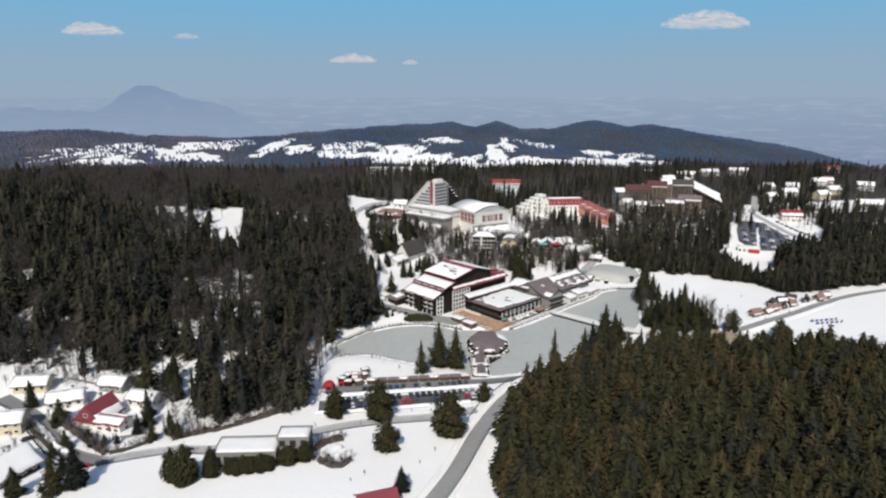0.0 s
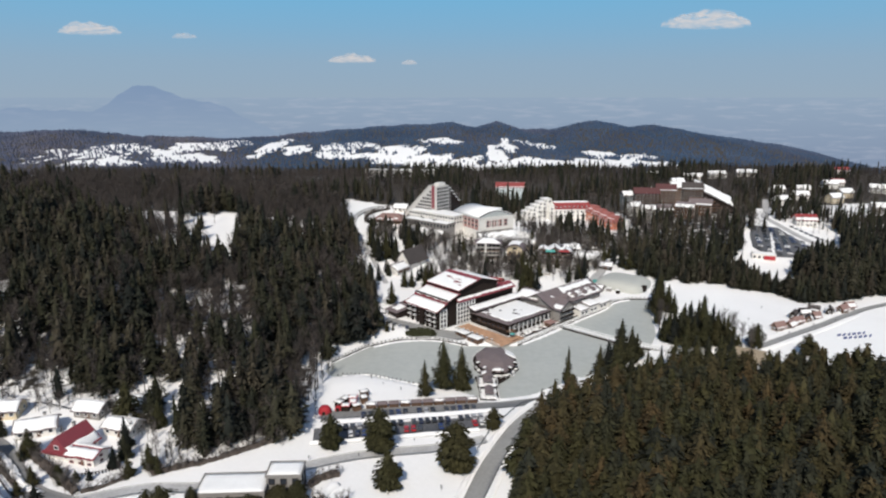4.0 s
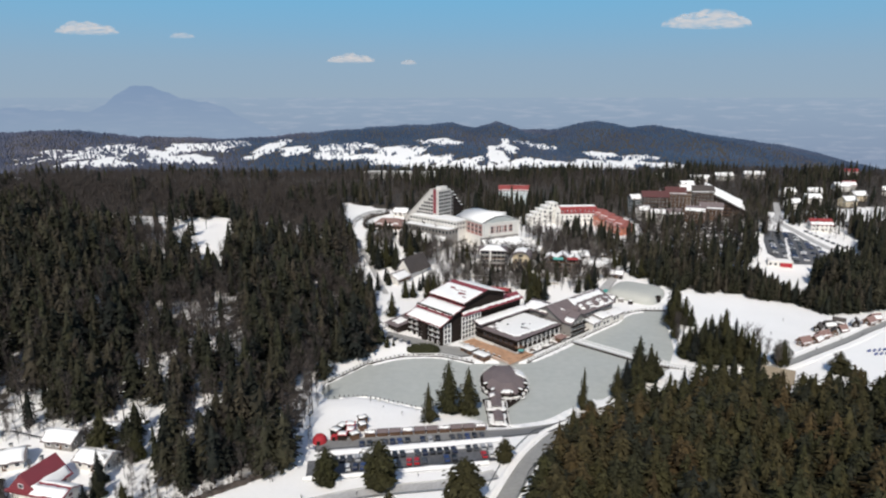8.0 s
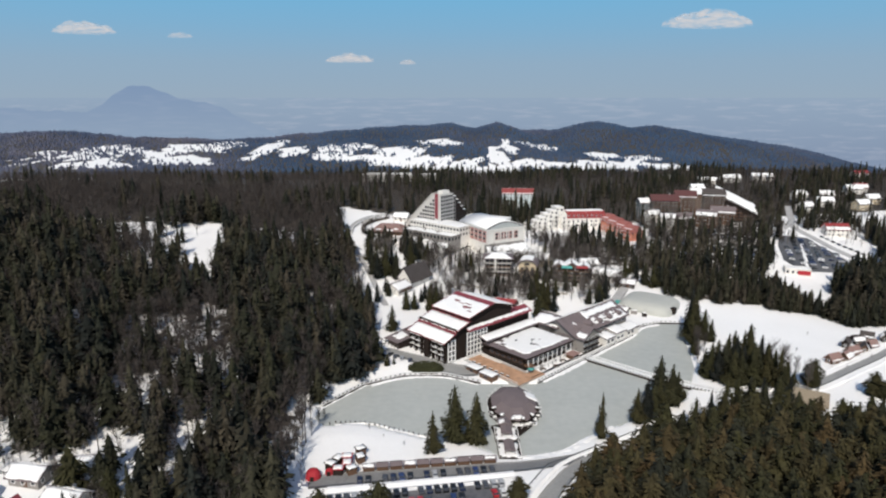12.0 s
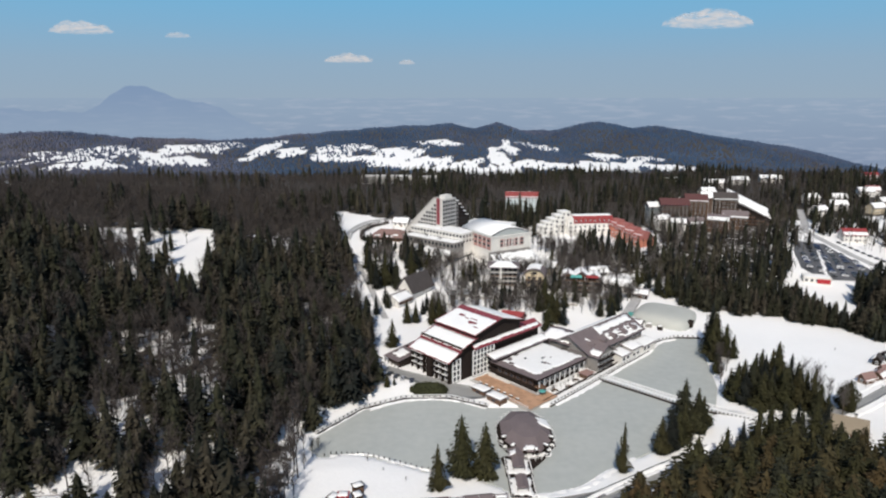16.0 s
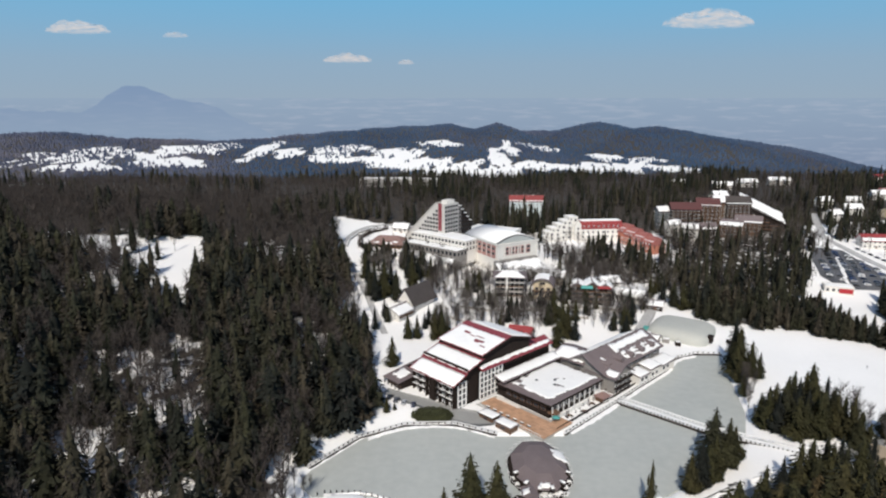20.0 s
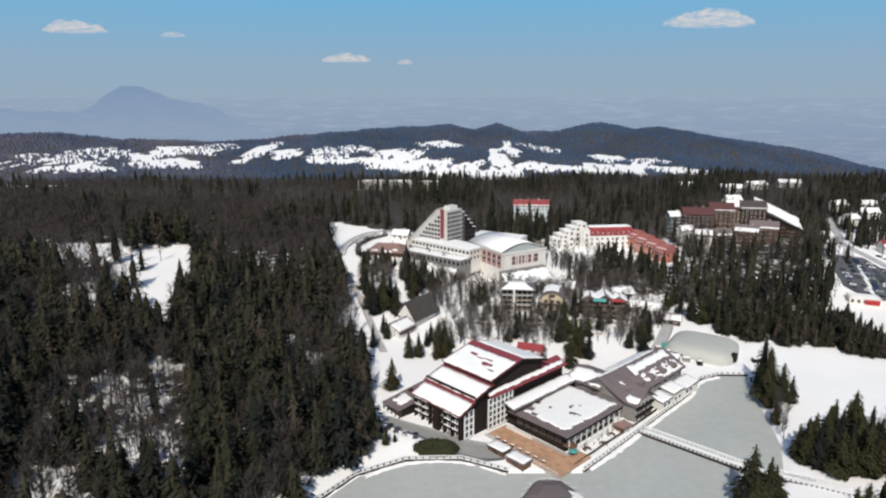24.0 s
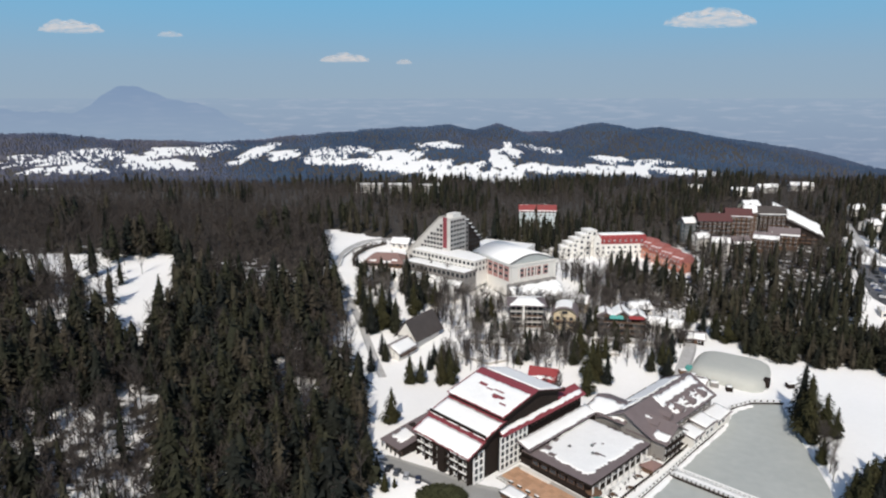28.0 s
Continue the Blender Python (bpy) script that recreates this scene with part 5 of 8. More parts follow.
def span(bridge, a, b, over_ice):
    """One straight length of the footbridge: deck under snow, dark side beams, posts and snow-topped rails."""
    ln, ang = math.hypot(b[0] - a[0], b[1] - a[1]), math.degrees(math.atan2(b[1] - a[1], b[0] - a[0]))
    at = pose(a[0] - 62.5, a[1] - 361.5, 0, 0, 0, ang)
    part("deck", box(0, ln, -1.9, 2.3, 0.4, 0.9), STONE, bridge, at=at)
    part("deck_snow", snow_sheet((0, -1.7, 0.9), (ln, -1.7, 0.9), (ln, 2.2, 0.9), (0, 2.2, 0.9), 0.3, 1.0, 0.2, 81 + over_ice), ROOF_SNOW, bridge, at=at, smooth=True)
    n = int(ln / 1.45)
    for side in (-1.85, 2.25):
        for i in range(n + 1):
            # near posts get a dark colour in place of the shade below their rail
            block("rail_post", (0.34, 0.3, 1.0), TIMBER if side < 0 else WHITE_PAINT, bridge, at @ pose(i * ln / n, side, 1.35))
        block("top_rail", (ln, 0.42, 0.22), ROOF_SNOW, bridge, at @ pose(ln / 2, side, 1.92), "rail capped with snow")
        block("low_rail", (ln, 0.16, 0.16), WHITE_PAINT, bridge, at @ pose(ln / 2, side, 1.2))
        block("side_beam", (ln, 0.2, 0.75), TIMBER, bridge, at @ pose(ln / 2, side * 1.06, 0.42), "dark side beam")
    for i in range(int(ln / 6)):
        block("pier", (0.8, 3.2, 1.1), STONE, bridge, at @ pose(3 + i * 6, 0.2, 0.0))


footbridge = thing("footbridge", "long footbridge with dark beams and snow-capped rails across the ice", "bridge", pose(62.5, 361.5, 0))
span(footbridge, (62.5, 361.5), (89.5, 336.5), 1)
span(footbridge, (89.5, 336.5), (119.5, 319.5), 0)

_t = random.Random(17)
TABLE_TOP = mesh_of("tabletop", *soft_box(-0.8, 0.8, -0.8, 0.8, 0.68, 0.76, 0.05), BROWN_WOOD)
for i in range(5):
    x, y = 33.2 + 1.7 * (i % 2) + _t.uniform(-0.3, 0.3), 31 + i * 7.6
    tb = thing("terrace_table", "dark wooden outdoor table on the snowy promenade", "table", HOTEL @ pose(x, y, -1.25, 0, 0, _t.uniform(0, 90)), "promenade tables")
    part("tabletop", TABLE_TOP, BROWN_WOOD, tb)
    for lx in (-0.6, 0.6):
        for ly in (-0.6, 0.6):
            block("leg", (0.1, 0.1, 0.72), TIMBER, tb, pose(lx, ly, 0.34))
    block("bench", (0.4, 1.7, 0.45), TIMBER, tb, pose(1.25, 0, 0.22))
    block("bench", (0.4, 1.7, 0.45), TIMBER, tb, pose(-1.25, 0, 0.22))
for i, (x, y) in enumerate(((33.5, 22),)):
    um = thing("parasol", "teal parasol on the terrace", "parasol", HOTEL @ pose(x, y, -0.36), "terrace parasols")
    block("pole", (0.1, 0.1, 2.4), STEEL, um, pose(0, 0, 1.2))
    part("canopy", ([(1.7 * math.cos(a), 1.7 * math.sin(a), 2.2) for a in np.arange(0, 6.2, 0.7854)] + [(0, 0, 2.8)], [(k, (k + 1) % 8, 8) for k in range(8)]), TEAL, um)
thatch = thing("thatched_parasol", "large brown conical parasol at the corner of the terrace", "parasol", HOTEL @ pose(30.2, 24.8, -0.36))
block("pole", (0.2, 0.2, 2.6), BROWN_WOOD, thatch, pose(0, 0, 1.3))
part("canopy", ([(2.7 * math.cos(a), 2.7 * math.sin(a), 2.1) for a in np.arange(0, 6.2, 0.5236)] + [(0, 0, 3.4)], [(k, (k + 1) % 12, 12) for k in range(12)]), BROWN_WOOD, thatch, "brown thatch")
bar = thing("lakeside_bar", "small dark red timber bar hut with snow at the bridge head", "hut", pose(55.4, 362.4, 0.5, 0, 0, 43))
part("wall", box(-2.4, 2.4, -2, 2, -0.6, 2.6), BROWN_WOOD, bar)
part("counter", box(-2.6, 2.6, -2.5, -2.05, 0.9, 1.1), WHITE_PAINT, bar)
br = part("roof", ([(-3.2, -2.8, 2.5), (3.2, -2.8, 2.5), (3.2, 2.8, 2.5), (-3.2, 2.8, 2.5), (0, 0, 4.2)], [(0, 1, 4), (1, 2, 4), (2, 3, 4), (3, 0, 4), (3, 2, 1, 0)]), PINKISH, bar)
part("snow_cover", snow_sheet((2.6, 2.6, 2.65), (-2.6, 2.6, 2.65), (-0.3, 0.2, 4.15), (0.3, 0.2, 4.15), 0.3, 0.8, 0.5, 91), ROOF_SNOW, br, smooth=True)
window(bar, 0, -2.02, 1.8, 0, 3.4, 1.0, TIMBER)
arcade = thing("arched_balustrade", "white arched balustrade below the restaurant windows", "balustrade", HOTEL @ pose(31.9, 27.5, -1.2), kind="structure")
for i in range(8):
    bow_ = [radians(180 * k / 8) for k in range(9)]
    part("arch", extrude_x([(1.15 + 1.25 * math.cos(a), 0.9 + 1.1 * math.sin(a)) for a in bow_] + [(1.15 - 0.85 * math.cos(a), 0.9 + 0.75 * math.sin(a)) for a in bow_], -0.15, 0.15), WHITE_PAINT, arcade, at=pose(0, i * 2.3, 0))
    block("pier", (0.34, 0.34, 1.5), WHITE_PAINT, arcade, pose(0, i * 2.3 - 0.05, 0.3))
_s = random.Random(23)
for i in range(22):
    u = i / 21
    x, y = 38 + 50 * u + _s.uniform(-0.8, 0.8), 345.5 + 50 * u + _s.uniform(-1.2, 1.2)
    bare_tree(x - 1.0, y + 1.0, _s.uniform(1.6, 3.2), i, "clipped leafless shrub on the lakeside promenade", "promenade shrubs")
for i in range(7):
    pl = thing("planter", "low dark planter box topped with snow on the terrace", "planter", HOTEL @ pose(7 + i * 3.6, 12.0 - 0.06 * i, -0.36), "terrace planters")
    part("box", soft_box(-0.9, 0.9, -0.35, 0.35, 0, 0.6, 0.06), TIMBER, pl)
    part("snow_cover", snow_sheet((-0.85, -0.32, 0.6), (0.85, -0.32, 0.6), (0.85, 0.32, 0.6), (-0.85, 0.32, 0.6), 0.2, 0.4, 0.1, 95 + i), ROOF_SNOW, pl, smooth=True)
railing("terrace_fence", "dark railing along the east promenade", [(32, 337), (46, 351), (60, 364), (77, 381), (92, 396)], 0.9, 1.6, 0.7, False, TIMBER)



# ---------------------------------------------------------------- houses
def house(name, label, x, y, rz, w, d, hw, rh, wall, roof, snow=(1, 1), floors=2, category="house", group="", over=0.9, chimney=True, ragged=0.6,
          bays=None, sides=2, base=None, glaze=None, seed=0, plinth=3.0, balcony=False):
    """A gabled house: ridge along its own x, front towards its own -y."""
    z = h(x, y) if base is None else base
    t = thing(name, label, category, pose(x, y, z, 0, 0, rz), group)
    a, b = w / 2, d / 2
    part("wall", join(box(-a, a, -b, b, -plinth, hw), extrude_x([(-b, hw), (0, hw + rh * 0.96), (b, hw)], -a + 0.01, a - 0.01)), wall, t)
    s = rh / b
    for k, sg in enumerate((-1, 1)):
        y0, z0 = sg * (b + over), hw - s * over + 0.25
        ridge = hw + rh + 0.25
        c = [(-a - over, y0, z0), (a + over, y0, z0), (a + over, 0, ridge), (-a - over, 0, ridge)]
        if sg > 0:
            c = [c[1], c[0], c[3], c[2]]
        r = part("roof", slab(*c, 0.3), roof, t)
        if snow[k] > 0:
            q = [Vector(p) for p in c]
            u = min(1.0, snow[k])
            e = [q[0], q[1], q[0].lerp(q[3], u), q[1].lerp(q[2], u)]
            part("snow_cover", snow_sheet(e[0], e[1], e[3], e[2], 0.35, 1.3, ragged, seed + k, 0.02), ROOF_SNOW, r, smooth=True)
    fl_h = hw / max(1, floors)
    n = bays if bays is not None else max(2, int(w / 3.2))
    m = max(1, int(d / 3.8))
    for fl in range(floors):
        zc = fl_h * (fl + 0.55)
        for i in range(n):
            window(t, -a + w * (i + 0.5) / n, -b - 0.02, zc, 0, min(1.6, w / n * 0.6), fl_h * 0.52, glaze)
        if balcony and fl:
            block("balcony_slab", (w * 0.94, 1.3, 0.18), TIMBER, t, pose(0, -b - 0.65, fl * fl_h))
            block("balcony_rail", (w * 0.94, 0.1, 0.9), BROWN_WOOD, t, pose(0, -b - 1.25, fl * fl_h + 0.5))
        if sides:
            for i in range(m):
                yy = -b + d * (i + 0.5) / m
                window(t, -a - 0.02, yy, zc, -90, 1.3, fl_h * 0.5, glaze)
                window(t, a + 0.02, yy, zc, 90, 1.3, fl_h * 0.5, glaze)
    block("door", (1.2, 0.12, 2.1), BROWN_WOOD, t, pose(a * 0.15, -b - 0.05, 1.05))
    if chimney:
        c = part("chimney", box(a * 0.4 - 0.45, a * 0.4 + 0.45, 0.6, 1.5, hw + rh * 0.5, hw + rh + 1.1), STONE, t)
        part("chimney_cap", box(a * 0.4 - 0.6, a * 0.4 + 0.6, 0.45, 1.65, hw + rh + 1.1, hw + rh + 1.25), STEEL, c)
    return t


def flat_building(name, label, x, y, rz, w, d, hw, wall, floors=2, category="building", group="", seed=0, bays=None, glaze=None, base=None, trim=None, plinth=3.0):
    """A flat-roofed block with a parapet, snow within it, and rows of windows."""
    z = h(x, y) if base is None else base
    t = thing(name, label, category, pose(x, y, z, 0, 0, rz), group)
    a, b = w / 2, d / 2
    part("wall", box(-a, a, -b, b, -plinth, hw), wall, t)
    part("parapet", join(box(-a - 0.2, a + 0.2, -b - 0.2, -b + 0.15, hw - 0.2, hw + 0.5), box(-a - 0.2, a + 0.2, b - 0.15, b + 0.2, hw - 0.2, hw + 0.5),
                         box(-a - 0.2, -a + 0.15, -b + 0.15, b - 0.15, hw - 0.2, hw + 0.5), box(a - 0.15, a + 0.2, -b + 0.15, b - 0.15, hw - 0.2, hw + 0.5)), trim or wall, t)
    part("snow_cover", snow_sheet((-a + 0.1, -b + 0.1, hw), (a - 0.1, -b + 0.1, hw), (a - 0.1, b - 0.1, hw), (-a + 0.1, b - 0.1, hw), 0.55, 1.5, 0.1, seed), ROOF_SNOW, t, smooth=True)
    fl_h = hw / floors
    n = bays or max(2, int(w / 3.0))
    m = max(1, int(d / 3.2))
    for fl in range(floors):
        zc = fl_h * (fl + 0.52)
        for i in range(n):
            window(t, -a + w * (i + 0.5) / n, -b - 0.02, zc, 0, min(2.0, w / n * 0.68), fl_h * 0.55, glaze)
        for i in range(m):
            yy = -b + d * (i + 0.5) / m
            window(t, -a - 0.02, yy, zc, -90, 1.5, fl_h * 0.55, glaze)
            window(t, a + 0.02, yy, zc, 90, 1.5, fl_h * 0.55, glaze)
    return t


# ---- the stepped pyramid hotel on the terrace above
PB = 22.0
tower = thing("stepped_hotel", "white pyramid-shaped hotel with sloping flank and stepped side", "hotel", pose(-10, 553, PB, 0, 0, -40))
part("wall", extrude_y([(-36, -4), (-36, 5), (-8, 30.5), (0, 30.5), (0, -4)], 0, 15.5), TOWER_WALL, tower)
part("sloping_roof", extrude_y([(-37, 4.2), (-8.2, 30.6), (-8.2, 31.5), (-37, 5.1)], -0.4, 15.7), STONE, tower)
for k, (a, b, t) in enumerate(((15.5, 18.5, 27.5), (18.5, 21.5, 24.5), (21.5, 24.5, 21.5), (24.5, 27.5, 18.5), (27.5, 31, 15.5))):
    part("step_block", box(-20 + k * 2, 0, a, b, -4, t), TIMBER if k > 0 else GREY_WALL, tower)
    part("step_terrace", box(-20 + k * 2, 0.9, a - 0.1, b + 0.5, t, t + 0.5), TIMBER, tower, "dark overhanging terrace")
    block("snow_ledge", (12, 1.9, 0.4), ROOF_SNOW, tower, pose(-5, (a + b) / 2, t + 0.6))
part("lift_shaft", box(-6, -1, 4, 12, 30.5, 33.0), PLASTER, tower)
part("red_panel", box(-5.4, -2.4, -0.25, 0.05, 12, 31.2), RED_ROOF, tower, "red vertical panel")
for fl in range(10):
    z = 2.4 + fl * 2.9
    left = -35 + max(0, (z + 1.6 - 5) * 1.1)
    n = int((-6 - left) / 2.6)
    for i in range(n):
        window(tower, -7 - i * 2.6, -0.02, z, 0, 2.0, 1.9, GREY_WALL)
    for i in range(5):
        window(tower, 0.02, 1.8 + i * 2.9, z, 90, 2.2, 1.8, GREY_WALL)
    for k, t in enumerate((27.5, 24.5, 21.5, 18.5, 15.5)):
        if z + 1 < t:
            window(tower, 0.02, 17 + k * 3, z, 90, 1.6, 1.3, TIMBER)
    block("floor_band", (0.25, 12, 0.3), STONE, tower, pose(0.1, 6, z - 1.3))
podium = flat_building("hotel_podium", "long low podium with snowy flat roof and ribbon windows", -9, 551, -42, 50, 17, 7.0, PLASTER, 2, "building", seed=120, bays=16, base=25, plinth=8, glaze=GREY_WALL)
podium2 = flat_building("podium_terrace", "lower podium terrace with snow and dark window band", -17, 540, -40, 48, 11, 4.0, GREY_WALL, 1, "building", seed=121, bays=14, base=23.0, plinth=7, glaze=TIMBER)
part("snow_bank", snow_sheet((-26, -17, -9), (25, -17, -9), (24, -5.6, -0.6), (-25, -5.6, -0.6), 0.8, 1.8, 1.5, 734), ROOF_SNOW, podium2, "snow bank below the podium", smooth=True)
hall = thing("event_hall", "hall with white barrel-vaulted roof and pink brick panels", "building", pose(24, 516, 19.5, 0, 0, 30))
# its own x runs along the right wall, y along the left wall
part("wall", box(0, 32, 0, 39, -5, 13.3), PLASTER, hall)
ARC = [(-0.6 + 33.2 * i / 14, 13.3 + 4.6 * math.sin(math.pi * i / 14)) for i in range(15)]
hr = part("roof", extrude_y(ARC, 1.5, 40), STEEL, hall, "barrel-vaulted metal roof")
ARC_S = [(x, z + 0.35) for x, z in ARC]
part("snow_cover", extrude_y(ARC_S, 2.4, 39.6), ROOF_SNOW, hr, "smooth white snow", smooth=True)
part("arch_window", extrude_y([(x * 0.86 + 2.2, 13.4 + (z - 13.3) * 0.82) for x, z in ARC], 1.38, 1.55), ARCH_GREY, hall, "arched gable glazing")
block("eave_band", (34, 0.6, 1.2), PLASTER, hall, pose(16, -0.2, 13.0))
block("eave_band", (0.6, 32, 1.2), PLASTER, hall, pose(-0.2, 15.5, 13.0))
for i in range(5):
    block("brick_panel", (3.6, 0.2, 5.4), PINK_WALL, hall, pose(7 + i * 4.4, -0.1, 8.2))
    window(hall, 7 + i * 4.4, -0.24, 9.6, 0, 2.8, 1.5, GREY_WALL)
    window(hall, 7 + i * 4.4, -0.24, 7.0, 0, 2.8, 1.5, GREY_WALL)
    block("brick_panel", (0.2, 4.4, 8.5), PINK_WALL, hall, pose(-0.1, 4.5 + i * 5.4, 7.8))
    window(hall, -0.24, 4.5 + i * 5.4, 10.0, -90, 3.2, 1.6, GREY_WALL)
    window(hall, -0.24, 4.5 + i * 5.4, 6.6, -90, 3.2, 1.6, GREY_WALL)
for i in range(7):
    block("pilaster", (0.8, 0.5, 18), PLASTER, hall, pose(0.4 + i * 5.2, -0.25, 4.0))
part("lower_storey", box(-3, 30, -3.5, 0, -7, 3.0), GREY_WALL, hall)
part("snow_bank", snow_sheet((-6, -15, -7.0), (33, -15, -7.0), (31, -3.2, 2.2), (-4, -3.2, 2.2), 0.9, 1.6, 1.2, 733), ROOF_SNOW, hall, "steep snow bank against the hall", smooth=True)

flat_building("hotel_link", "flat snowy roof between the pyramid hotel and the hall", 26, 585, -28, 36, 24, 8.4, PLASTER, 2, "building", seed=122, bays=9, base=20.5)
hillr = thing("hillside_restaurant", "low restaurant with a wide brown-red hip roof", "restaurant", pose(-50.5, 573, 20.6, 0, 0, -10))
part("wall", box(-11.5, 11.5, -9, 9, -3.5, 2.2), BROWN_WOOD, hillr)
part("roof", ([(-13.5, -11.5, 1.9), (13.5, -11.5, 1.9), (13.5, 11.5, 1.9), (-13.5, 11.5, 1.9), (-7, 0, 6.4), (7, 0, 6.4)], [(0, 1, 5, 4), (1, 2, 5), (2, 3, 4, 5), (3, 0, 4), (3, 2, 1, 0)]), PINKISH, hillr, "faded brown-red shingles")
for x, y, w in ((-7, -9.5, 3.0), (2, -10.4, 4.0), (7, -8.6, 2.4)):
    part("snow_patch", snow_sheet((x - w, y - 0.8, 2.2 + 0.391 * (10.7 + y)), (x + w, y - 0.8, 2.2 + 0.391 * (10.7 + y)), (x + w * 0.7, y + 1.6, 2.2 + 0.391 * (13.1 + y)), (x - w * 0.6, y + 1.6, 2.2 + 0.391 * (13.1 + y)), 0.25, 0.9, 0.8, int(x) + 900), ROOF_SNOW, hillr, smooth=True)
for i in range(6):
    window(hillr, -9 + i * 3.6, -9.02, 0.6, 0, 2.2, 1.3, BROWN_WOOD)
block("flue", (0.8, 0.8, 2.4), STONE, hillr, pose(3, 1.5, 6.4))
house("hill_house", "small house under thick snow", -43, 606, -15, 12, 9, 3.6, 3.2, PLASTER, BROWN_ROOF, (1, 1), 1, seed=131)
house("hill_house", "small house under thick snow", -30, 600, 10, 10, 8, 3.4, 3.0, GREY_WALL, BROWN_ROOF, (1, 1), 1, seed=132)
# the A-frame chalet: snow on one roof, bare dark shingles on the other
house("chalet", "steep-roofed white chalet, one roof snowy and one bare", -26.5, 466, 56, 20, 10.5, 3.6, 7.2, PLASTER, TIMBER_ROOF, (0, 1), 1, "chalet", seed=135, bays=5, over=1.6, base=10.4, plinth=6)
house("chalet_annex", "low white annex with snowy roof", -36, 450, 56, 13, 11, 3.4, 3.0, PLASTER, BROWN_ROOF, (0.9, 1), 2, "chalet", seed=137, base=7.8, balcony=True)
house("red_roofed_house", "small house with bright red roof", 29, 427, -20, 11, 9, 4.2, 3.6, PLASTER, SCARLET, (0.45, 0.6), 1, seed=140, ragged=2.2)
# resort guest houses on the slope
lodge_a = thing("terrace_lodge", "grey terraced lodge with deep balconies under a broad snowy roof", "guest house", pose(29, 488, 9.8, 0, 0, -4), "slope guest houses")
part("wall", box(-8.5, 8.5, -6, 6, -6, 11.2), GREY_WALL, lodge_a)
hip = [(-10.2, -8.8, 11.0), (10.2, -8.8, 11.0), (10.2, 8, 11.0), (-10.2, 8, 11.0), (-4, -1, 13.6), (4, -1, 13.6)]
hip_f = [(0, 1, 5, 4), (1, 2, 5), (2, 3, 4, 5), (3, 0, 4), (3, 2, 1, 0)]
lr = part("roof", (hip, hip_f), BROWN_ROOF, lodge_a)
part("snow_cover", snow_sheet((-9.6, -8.2, 11.25), (9.6, -8.2, 11.25), (4.2, -1, 13.6), (-4.2, -1, 13.6), 0.4, 1.2, 0.8, 141, 0.05), ROOF_SNOW, lr, smooth=True)
part("snow_cover", snow_sheet((9.4, 7.6, 11.2), (-9.4, 7.6, 11.2), (-4.2, -1, 13.6), (4.2, -1, 13.6), 0.4, 1.2, 0.6, 142, 0.05), ROOF_SNOW, lr, smooth=True)
for fl in range(4):
    block("balcony_slab", (17.4, 2.2, 0.28), PLASTER, lodge_a, pose(0, -7.0, -0.4 + fl * 2.8))
    block("balcony_rail", (17.2, 0.12, 0.8), (BROWN_WOOD, GREY_WALL)[fl % 2], lodge_a, pose(0, -8.0, 0.15 + fl * 2.8))
    for i in range(6):
        window(lodge_a, -7 + i * 2.8, -6.02, 0.9 + fl * 2.8, 0, 1.9, 1.7, TIMBER)
        block("balcony_post", (0.2, 0.2, 2.6), TIMBER, lodge_a, pose(-8.4 + i * 3.3, -7.9, 0.9 + fl * 2.8))
block("flue", (1.1, 1.1, 15), PLASTER, lodge_a, pose(-1.8, -8.6, 4.6), "tall white column")
part("terrace_deck", box(-17, -8.5, -9, 0, -7, 2.0), STONE, lodge_a)
part("snow_cover", snow_sheet((-16.8, -8.8, 2.0), (-8.7, -8.8, 2.0), (-8.7, -0.2, 2.0), (-16.8, -0.2, 2.0), 0.4, 1.1, 0.5, 143), ROOF_SNOW, lodge_a, smooth=True)

arch = thing("arched_guest_house", "cream guest house with an arched brown shingle roof", "guest house", pose(49, 485, 9.4, 0, 0, -14), "slope guest houses")
part("wall", box(-5.6, 5.6, -5, 6, -6, 6.6), CREAM, arch)
bow = [radians(180 * i / 12) for i in range(13)]
part("gable", extrude_y([(-5.9 * math.cos(a), 6.5 + 3.9 * math.sin(a)) for a in bow], -5.02, 5.9), CREAM, arch)
ar = part("roof", extrude_y([(-6.9 * math.cos(a), 6.2 + 5.0 * math.sin(a)) for a in bow] + [(6.1 * math.cos(a), 6.2 + 4.3 * math.sin(a)) for a in bow], -6.6, 6.6), BROWN_ROOF, arch, "arched brown shingle roof")
part("snow_cover", extrude_y([(-7.05 * math.cos(a), 6.25 + 5.25 * math.sin(a)) for a in bow[3:9]] + [(6.95 * math.cos(a), 6.2 + 5.0 * math.sin(a)) for a in bow[4:10]], -5.2, 6.5), ROOF_SNOW, ar)
for i in range(3):
    for fl in range(2):
        window(arch, -3.4 + i * 3.4, -5.04, 1.6 + fl * 3.1, 0, 1.9, 1.8, BROWN_WOOD)
window(arch, 0, -5.06, 8.0, 0, 3.0, 1.6, BROWN_WOOD)
block("balcony_slab", (11.4, 1.6, 0.22), TIMBER, arch, pose(0, -5.8, 3.1))
block("balcony_rail", (11.4, 0.12, 0.9), BROWN_WOOD, arch, pose(0, -6.5, 3.6))

